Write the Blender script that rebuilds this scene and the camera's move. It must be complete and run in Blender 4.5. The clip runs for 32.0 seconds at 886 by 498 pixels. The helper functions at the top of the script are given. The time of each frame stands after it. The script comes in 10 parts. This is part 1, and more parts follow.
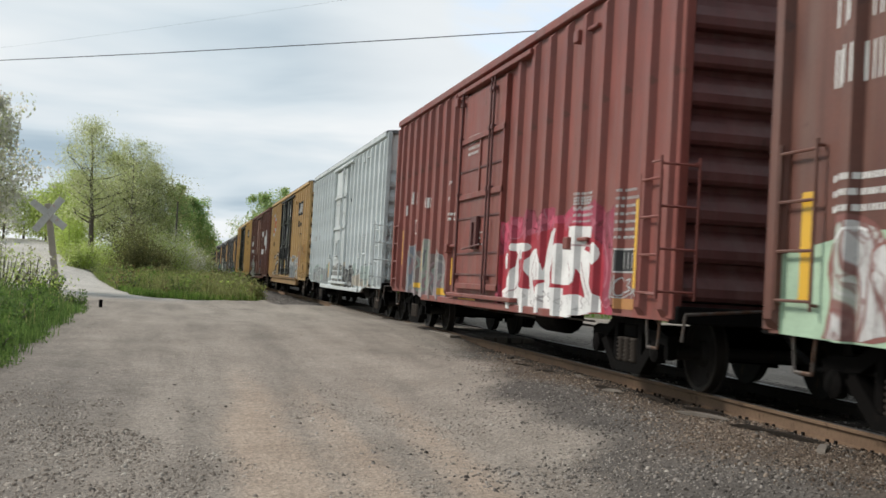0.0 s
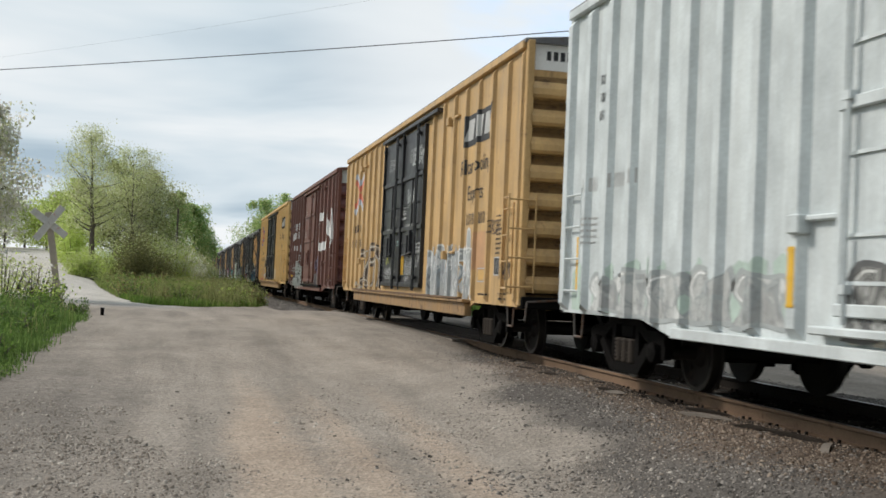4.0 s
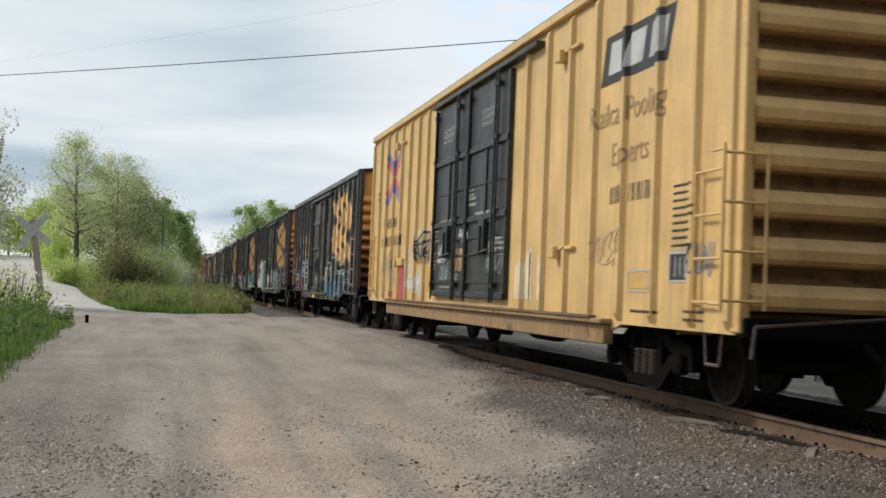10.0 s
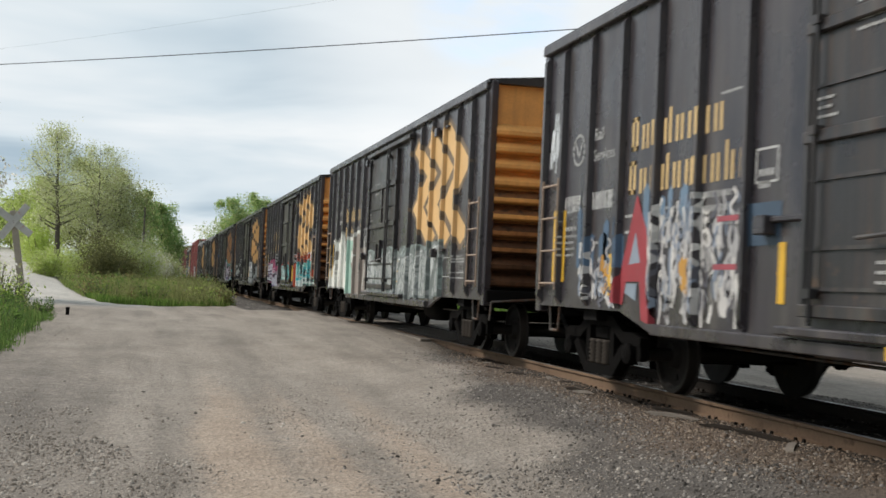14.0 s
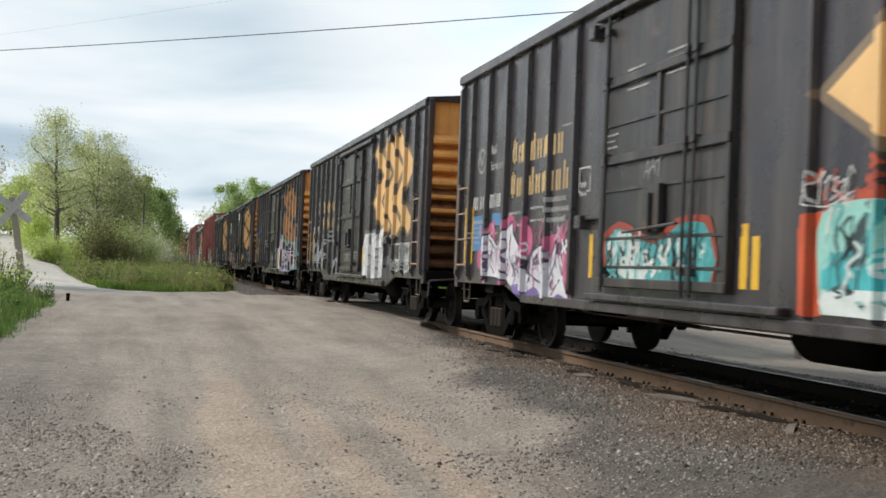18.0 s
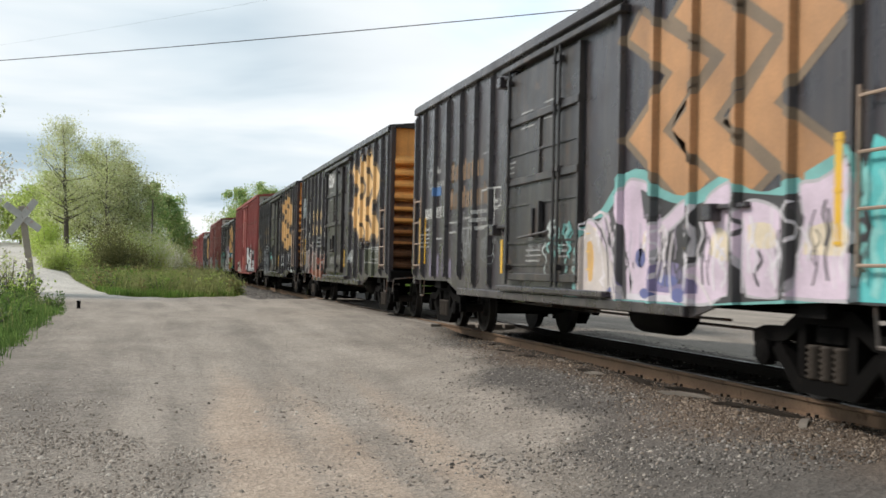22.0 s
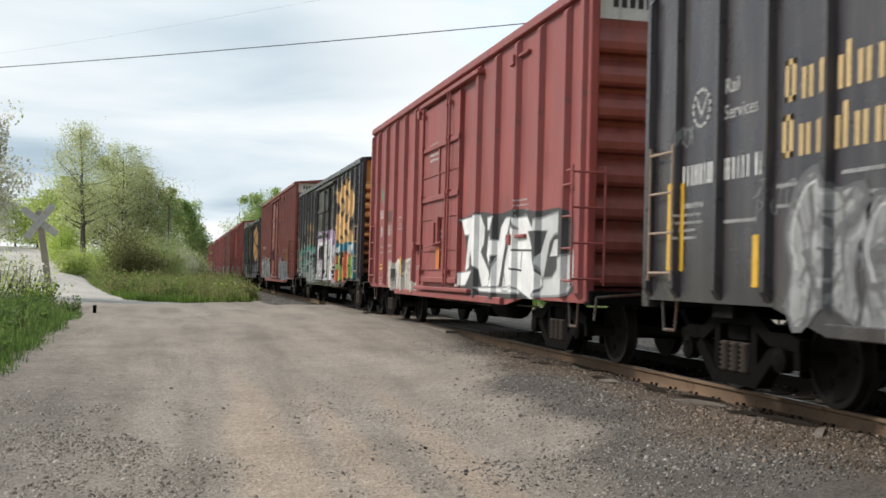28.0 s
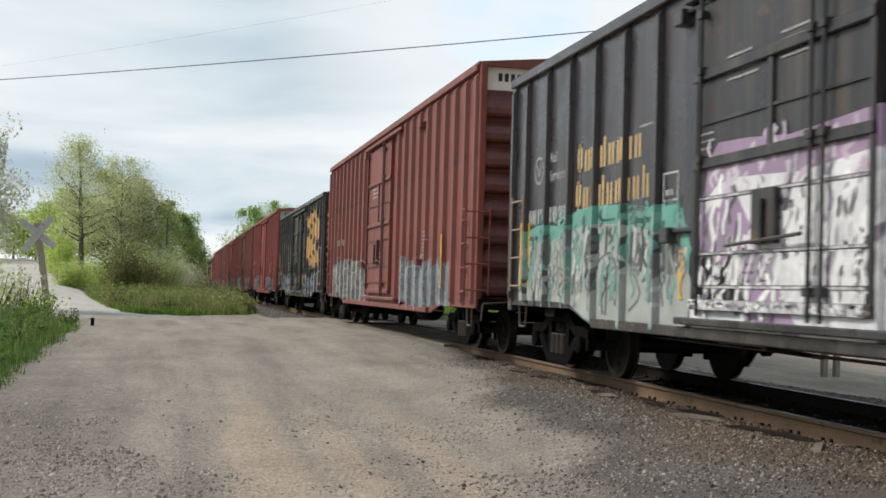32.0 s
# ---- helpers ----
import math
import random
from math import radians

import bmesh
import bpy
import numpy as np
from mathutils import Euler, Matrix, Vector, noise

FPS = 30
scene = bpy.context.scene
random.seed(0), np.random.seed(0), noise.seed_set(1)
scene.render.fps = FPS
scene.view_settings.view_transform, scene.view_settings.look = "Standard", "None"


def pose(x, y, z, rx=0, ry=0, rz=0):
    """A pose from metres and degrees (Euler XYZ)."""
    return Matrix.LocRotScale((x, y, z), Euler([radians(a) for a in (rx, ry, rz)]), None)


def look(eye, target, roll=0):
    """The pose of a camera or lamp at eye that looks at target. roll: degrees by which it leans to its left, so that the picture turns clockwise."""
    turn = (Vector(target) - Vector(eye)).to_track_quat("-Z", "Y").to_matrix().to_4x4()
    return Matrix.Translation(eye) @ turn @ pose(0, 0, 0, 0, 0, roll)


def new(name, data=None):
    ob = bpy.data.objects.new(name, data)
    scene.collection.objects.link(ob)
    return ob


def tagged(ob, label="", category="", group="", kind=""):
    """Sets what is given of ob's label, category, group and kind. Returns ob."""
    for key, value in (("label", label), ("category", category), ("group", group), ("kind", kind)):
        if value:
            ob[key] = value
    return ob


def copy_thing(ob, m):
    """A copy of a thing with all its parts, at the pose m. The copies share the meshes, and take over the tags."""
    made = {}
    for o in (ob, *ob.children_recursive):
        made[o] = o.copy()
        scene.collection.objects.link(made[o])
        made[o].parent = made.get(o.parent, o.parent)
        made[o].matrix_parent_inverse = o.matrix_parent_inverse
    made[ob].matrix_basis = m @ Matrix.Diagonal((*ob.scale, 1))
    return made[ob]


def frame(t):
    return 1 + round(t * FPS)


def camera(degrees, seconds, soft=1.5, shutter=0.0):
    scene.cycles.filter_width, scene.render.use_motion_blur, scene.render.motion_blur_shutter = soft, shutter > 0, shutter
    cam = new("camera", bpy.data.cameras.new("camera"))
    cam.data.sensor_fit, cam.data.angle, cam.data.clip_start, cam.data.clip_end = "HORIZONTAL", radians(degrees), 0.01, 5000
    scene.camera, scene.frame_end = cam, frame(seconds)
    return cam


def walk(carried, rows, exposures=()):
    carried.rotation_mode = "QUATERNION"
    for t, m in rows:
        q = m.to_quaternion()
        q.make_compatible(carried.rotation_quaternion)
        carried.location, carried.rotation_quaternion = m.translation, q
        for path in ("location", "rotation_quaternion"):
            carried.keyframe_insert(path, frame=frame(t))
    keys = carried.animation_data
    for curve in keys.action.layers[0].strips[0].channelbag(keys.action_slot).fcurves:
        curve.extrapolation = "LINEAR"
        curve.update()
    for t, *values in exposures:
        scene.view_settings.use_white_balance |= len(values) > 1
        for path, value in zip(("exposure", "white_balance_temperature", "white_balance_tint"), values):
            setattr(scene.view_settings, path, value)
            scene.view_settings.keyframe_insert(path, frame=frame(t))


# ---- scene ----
# Axes: y runs along the track away from the camera, x to the right across it, z = 0 is the top of the rails.
EYE = (0.0, 0.0, 1.063)
TRACK_X = 6.45          # centre line of the track
cam = camera(42.5, 32.0, soft=1.6, shutter=0.25)
TURNS = [
    (0, 91.62, -3.19, -13.01), (0.5, 91.63, -2.69, -13.07), (1, 91.60, -1.87, -13.03),
    (1.5, 91.50, -2.25, -13.10), (2, 91.46, -2.47, -12.94), (2.5, 91.55, -2.58, -12.83),
    (4.5, 91.82, -2.37, -13.07), (5, 91.67, -2.12, -13.34), (5.5, 91.73, -1.55, -13.20),
    (6, 91.97, -1.49, -13.22), (6.5, 92.60, -1.10, -13.80), (7, 92.51, -1.63, -13.75),
    (7.5, 92.41, -2.48, -13.59), (8, 92.52, -2.48, -13.55), (8.5, 92.67, -2.33, -13.67),
    (9, 92.48, -2.24, -13.75), (9.5, 92.27, -2.35, -13.71), (10, 92.14, -2.29, -13.65),
    (10.5, 92.16, -2.19, -13.63), (11, 92.33, -2.23, -13.61), (11.5, 92.40, -2.15, -13.62),
    (12, 92.20, -1.81, -13.81), (12.5, 92.16, -1.65, -13.94), (13, 92.12, -1.84, -13.98),
    (13.5, 92.04, -2.33, -14.26), (14, 91.87, -2.60, -14.53), (14.5, 91.76, -2.58, -14.64),
    (16.5, 91.30, -1.96, -14.25), (17, 91.03, -1.85, -14.23), (17.5, 91.02, -1.58, -14.42),
    (18, 91.06, -2.25, -14.53), (18.5, 90.94, -2.42, -14.47), (19, 90.87, -2.25, -14.45),
    (19.5, 90.68, -2.26, -14.37), (20, 90.53, -1.86, -14.22), (20.5, 90.68, -1.77, -14.11),
    (21, 90.75, -1.67, -13.98), (21.5, 90.86, -1.48, -14.05), (22, 91.09, -1.20, -14.07),
    (22.5, 91.28, -0.76, -13.84), (23, 91.21, -1.01, -13.76), (23.5, 91.45, -1.27, -13.49),
    (24, 91.64, -1.54, -13.27), (24.5, 91.71, -1.56, -13.25), (25, 91.83, -1.49, -13.34),
    (25.5, 91.94, -1.26, -13.44), (26, 91.86, -1.45, -13.40), (26.5, 91.82, -1.51, -13.41),
    (28.5, 91.33, -1.47, -13.29), (29, 91.34, -1.43, -13.29), (29.5, 91.52, -1.48, -13.19),
    (30, 91.60, -1.57, -13.22), (30.5, 91.70, -1.82, -13.35), (31, 91.76, -1.73, -13.55),
    (31.5, 91.95, -1.39, -13.42), (32, 92.08, -1.66, -13.41),
]
walk(cam, [(t, pose(*EYE, rx, ry, rz)) for t, rx, ry, rz in TURNS],
     exposures=[(0, 0.0), (10, 0.0), (11, -0.07), (12, -0.08), (13, -0.02), (14, 0.03), (17, 0.10), (18.5, 0.19), (20, 0.22), (22, 0.2), (24, 0.16), (26, 0.12), (28, 0.16), (29, 0.16), (30, 0.06), (32, 0.06)])

# how far the train has come, in metres, by the second
TRAVEL = [
    (0, 0.00), (0.5, 3.66), (1, 7.26), (1.5, 10.81), (2, 14.43), (2.5, 18.22),
    (4.5, 33.43), (5, 37.25), (5.5, 40.99), (6, 44.68), (6.5, 48.48), (7, 52.31),
    (7.5, 56.23), (8, 60.21), (8.5, 64.12), (9, 68.05), (9.5, 72.00), (10, 75.92),
    (10.5, 79.85), (11, 83.80), (11.5, 87.77), (12, 91.75), (12.5, 95.79), (13, 99.71),
    (13.5, 103.49), (14, 107.43), (14.5, 111.42), (16.5, 127.19), (17, 131.15), (17.5, 135.07),
    (18, 138.97), (18.5, 142.86), (19, 146.83), (19.5, 150.92), (20, 154.89), (20.5, 158.86),
    (21, 162.87), (21.5, 166.86), (22, 170.84), (22.5, 174.76), (23, 178.67), (23.5, 182.65),
    (24, 186.56), (24.5, 190.29), (25, 194.01), (25.5, 197.87), (26, 201.68), (26.5, 205.47),
    (28.5, 220.61), (29, 224.29), (29.5, 227.94), (30, 231.62), (30.5, 235.32), (31, 238.95),
    (31.5, 242.74), (32, 246.59),
]
# ---------------------------------------------------------------- light
world = bpy.data.worlds.new("overcast_sky")
scene.world = world
world.use_nodes = True


def ramp_of(n, l, fac, stops):
    r = n.new("ShaderNodeValToRGB")
    el = r.color_ramp.elements
    el[0].position, el[0].color = stops[0][0], (*stops[0][1], 1)
    el[1].position, el[1].color = stops[-1][0], (*stops[-1][1], 1)
    for p, c in stops[1:-1]:
        el.new(p).color = (*c, 1)
    l.new(fac, r.inputs[0])
    return r.outputs[0]


def g(v):
    return (v, v, v)


def mix_of(n, l, fac, a, b, kind="MIX"):
    m = n.new("ShaderNodeMix")
    m.data_type, m.blend_type = "RGBA", kind
    for key, v in (("Factor", fac), ("A", a), ("B", b)):
        if isinstance(v, (int, float)):
            m.inputs[key].default_value = v
        elif isinstance(v, tuple):
            m.inputs[key].default_value = (*v, 1)
        else:
            l.new(v, m.inputs[key])
    return m.outputs["Result"]


def polar_way(az, el):
    return (math.sin(radians(az)) * math.cos(radians(el)), math.cos(radians(az)) * math.cos(radians(el)), math.sin(radians(el)))


def build_sky():
    nt = world.node_tree
    n, l = nt.nodes, nt.links
    n.clear()
    out, bg = n.new("ShaderNodeOutputWorld"), n.new("ShaderNodeBackground")
    sky = n.new("ShaderNodeTexSky")
    sky.sky_type, sky.sun_disc = "NISHITA", False
    sky.sun_elevation, sky.sun_rotation = radians(41), radians(304)
    co = n.new("ShaderNodeTexCoord")
    sep = n.new("ShaderNodeSeparateXYZ")
    l.new(co.outputs["Generated"], sep.inputs[0])
    up = n.new("ShaderNodeMath")
    up.operation = "MAXIMUM"
    up.inputs[1].default_value = 0.0
    l.new(sep.outputs["Z"], up.inputs[0])
    lift = n.new("ShaderNodeMath")
    lift.operation = "ADD"
    lift.inputs[1].default_value = 0.2
    l.new(up.outputs[0], lift.inputs[0])
    flat = n.new("ShaderNodeVectorMath")
    flat.operation = "DIVIDE"
    comb = n.new("ShaderNodeCombineXYZ")
    for k in ("X", "Y", "Z"):
        l.new(lift.outputs[0], comb.inputs[k])
    l.new(co.outputs["Generated"], flat.inputs[0])
    l.new(comb.outputs[0], flat.inputs[1])

    def cloud(scale, detail, rough, offset, turn=1):
        mp = n.new("ShaderNodeMapping")
        mp.inputs["Location"].default_value = offset
        mp.inputs["Scale"].default_value = (0.62 * turn, 1.0, 0.3)
        tx = n.new("ShaderNodeTexNoise")
        tx.inputs["Scale"].default_value, tx.inputs["Detail"].default_value = scale, detail
        tx.inputs["Roughness"].default_value = rough
        tx.inputs["Distortion"].default_value = 0.4
        l.new(flat.outputs[0], mp.inputs["Vector"])
        l.new(mp.outputs[0], tx.inputs["Vector"])
        return tx.outputs["Fac"]

    tone = n.new("ShaderNodeValToRGB")
    tone.color_ramp.elements[0].position, tone.color_ramp.elements[0].color = 0.35, (0.42, 0.53, 0.62, 1)
    tone.color_ramp.elements[1].position, tone.color_ramp.elements[1].color = 0.57, (0.90, 0.93, 0.945, 1)
    mid = tone.color_ramp.elements.new(0.45)
    mid.color = (0.665, 0.755, 0.815, 1)
    l.new(cloud(1.15, 5, 0.48, (3.78, 0.6, 0), -1), tone.inputs[0])
    # one ragged gap in the clouds high over the railway
    spot = n.new("ShaderNodeVectorMath")
    spot.operation = "DOT_PRODUCT"
    spot.inputs[1].default_value = Vector(polar_way(16.5, 14.3))
    l.new(co.outputs["Generated"], spot.inputs[0])
    near = n.new("ShaderNodeMapRange")
    near.interpolation_type = "SMOOTHSTEP"
    for key, v in (("From Min", math.cos(radians(4.5))), ("From Max", math.cos(radians(1.0))), ("To Min", 0.0), ("To Max", 0.7)):
        near.inputs[key].default_value = v
    l.new(spot.outputs["Value"], near.inputs["Value"])
    torn = n.new("ShaderNodeMath")
    torn.operation = "MULTIPLY"
    l.new(near.outputs["Result"], torn.inputs[0])
    l.new(ramp_of(n, l, cloud(2.6, 5, 0.55, (1.4, 5.2, 0)), [(0.38, g(0)), (0.56, g(1))]), torn.inputs[1])
    gain = n.new("ShaderNodeVectorMath")
    gain.operation = "SCALE"
    gain.inputs["Scale"].default_value = 0.24
    l.new(sky.outputs[0], gain.inputs[0])
    mix = n.new("ShaderNodeMix")
    mix.data_type = "RGBA"
    l.new(torn.outputs[0], mix.inputs["Factor"])
    glow = n.new("ShaderNodeMapRange")
    glow.interpolation_type = "SMOOTHSTEP"
    for key, v in (("From Min", math.cos(radians(13))), ("From Max", math.cos(radians(3))), ("To Min", 0.0), ("To Max", 0.75)):
        glow.inputs[key].default_value = v
    l.new(spot.outputs["Value"], glow.inputs["Value"])
    l.new(mix_of(n, l, glow.outputs["Result"], tone.outputs[0], (0.94, 0.965, 0.975)), mix.inputs["A"])
    l.new(gain.outputs[0], mix.inputs["B"])
    # brighter towards the hidden sun; unseen sky behind the camera dimmed to darken car ends
    dot = n.new("ShaderNodeVectorMath")
    dot.operation = "DOT_PRODUCT"
    dot.inputs[1].default_value = Vector((-44, 30, 46)).normalized()
    l.new(co.outputs["Generated"], dot.inputs[0])
    veil = n.new("ShaderNodeMapRange")
    veil.interpolation_type = "SMOOTHSTEP"
    for key, v in (("From Min", -0.45), ("From Max", 0.1), ("To Min", 0.17), ("To Max", 1.0)):
        veil.inputs[key].default_value = v
    l.new(dot.outputs["Value"], veil.inputs["Value"])
    shade = n.new("ShaderNodeVectorMath")
    shade.operation = "SCALE"
    l.new(mix.outputs["Result"], shade.inputs[0])
    l.new(veil.outputs["Result"], shade.inputs["Scale"])
    l.new(shade.outputs[0], bg.inputs["Color"])
    bg.inputs["Strength"].default_value = 1.0
    l.new(bg.outputs[0], out.inputs[0])


build_sky()
sun = new("sun", bpy.data.lights.new("sun", "SUN"))
sun.data.energy, sun.data.angle, sun.data.color = 3.3, radians(12), (1.0, 0.935, 0.855)
sun.matrix_world = look((-44, 30, 46), (0, 0, 0))
scene.view_settings.exposure = 0.0


# ---------------------------------------------------------------- materials
def nodes_of(name):
    m = bpy.data.materials.new(name)
    m.use_nodes = True
    return m, m.node_tree.nodes, m.node_tree.links, m.node_tree.nodes["Principled BSDF"]


def noise_of(n, l, co, scale, detail=4, rough=0.55, stretch=None):
    tx = n.new("ShaderNodeTexNoise")
    tx.inputs["Scale"].default_value, tx.inputs["Detail"].default_value = scale, detail
    tx.inputs["Roughness"].default_value = rough
    if stretch:
        mp = n.new("ShaderNodeMapping")
        mp.inputs["Scale"].default_value = stretch
        l.new(co, mp.inputs["Vector"])
        co = mp.outputs[0]
    l.new(co, tx.inputs["Vector"])
    return tx.outputs["Fac"]


def bump_of(n, l, bsdf, fac, strength, distance):
    b = n.new("ShaderNodeBump")
    b.inputs["Strength"].default_value, b.inputs["Distance"].default_value = strength, distance
    l.new(fac, b.inputs["Height"])
    l.new(b.outputs[0], bsdf.inputs["Normal"])


def surface(name, colour, rough=0.6, metal=0.0, vary=0.25, scale=1.5, stain=None, stain_at=0.62, streak=0.0, bump=0.15, grain=30, shine=0.5, dust=0.0):
    """Paint or raw stuff: a base colour with broad and fine variation, stains and run-down streaks."""
    m, n, l, b = nodes_of(name)
    co = n.new("ShaderNodeTexCoord").outputs["Object"]
    broad, fine = noise_of(n, l, co, scale, 5), noise_of(n, l, co, grain, 3)
    c = mix_of(n, l, 1.0, tuple(colour), ramp_of(n, l, broad, [(0.3, g(1 - vary)), (0.7, g(1 + vary * 0.6))]), "MULTIPLY")
    c = mix_of(n, l, 1.0, c, ramp_of(n, l, fine, [(0.3, g(1 - vary * 0.35)), (0.7, g(1 + vary * 0.25))]), "MULTIPLY")
    if streak:
        st = noise_of(n, l, co, 1.0, 5, 0.6, (9, 9, 0.5))
        c = mix_of(n, l, ramp_of(n, l, st, [(0.48, g(0)), (0.75, g(streak))]), c, stain or (0.05, 0.04, 0.035))
    if dust:
        wash = noise_of(n, l, co, 1.0, 6, 0.62, (3.2, 3.2, 0.32))
        c = mix_of(n, l, ramp_of(n, l, wash, [(0.46, g(0)), (0.70, g(dust))]), c, tuple(0.55 * v + 0.09 * w for v, w in zip(colour, (1.0, 0.9, 0.78))))
        soot = noise_of(n, l, co, 1.0, 6, 0.65, (5.0, 5.0, 0.4))
        c = mix_of(n, l, ramp_of(n, l, soot, [(0.52, g(0)), (0.74, g(dust))]), c, tuple(0.35 * v for v in colour))
    if stain:
        sp = noise_of(n, l, co, scale * 3.1, 8, 0.65)
        c = mix_of(n, l, ramp_of(n, l, sp, [(stain_at, g(0)), (stain_at + 0.08, g(0.8))]), c, stain)
    l.new(c, b.inputs["Base Color"])
    l.new(ramp_of(n, l, broad, [(0.3, g(max(0.05, rough - 0.12))), (0.7, g(min(1, rough + 0.12)))]), b.inputs["Roughness"])
    b.inputs["Metallic"].default_value = metal
    b.inputs["Specular IOR Level"].default_value = shine
    if bump:
        bump_of(n, l, b, fine, bump, 0.01)
    return m


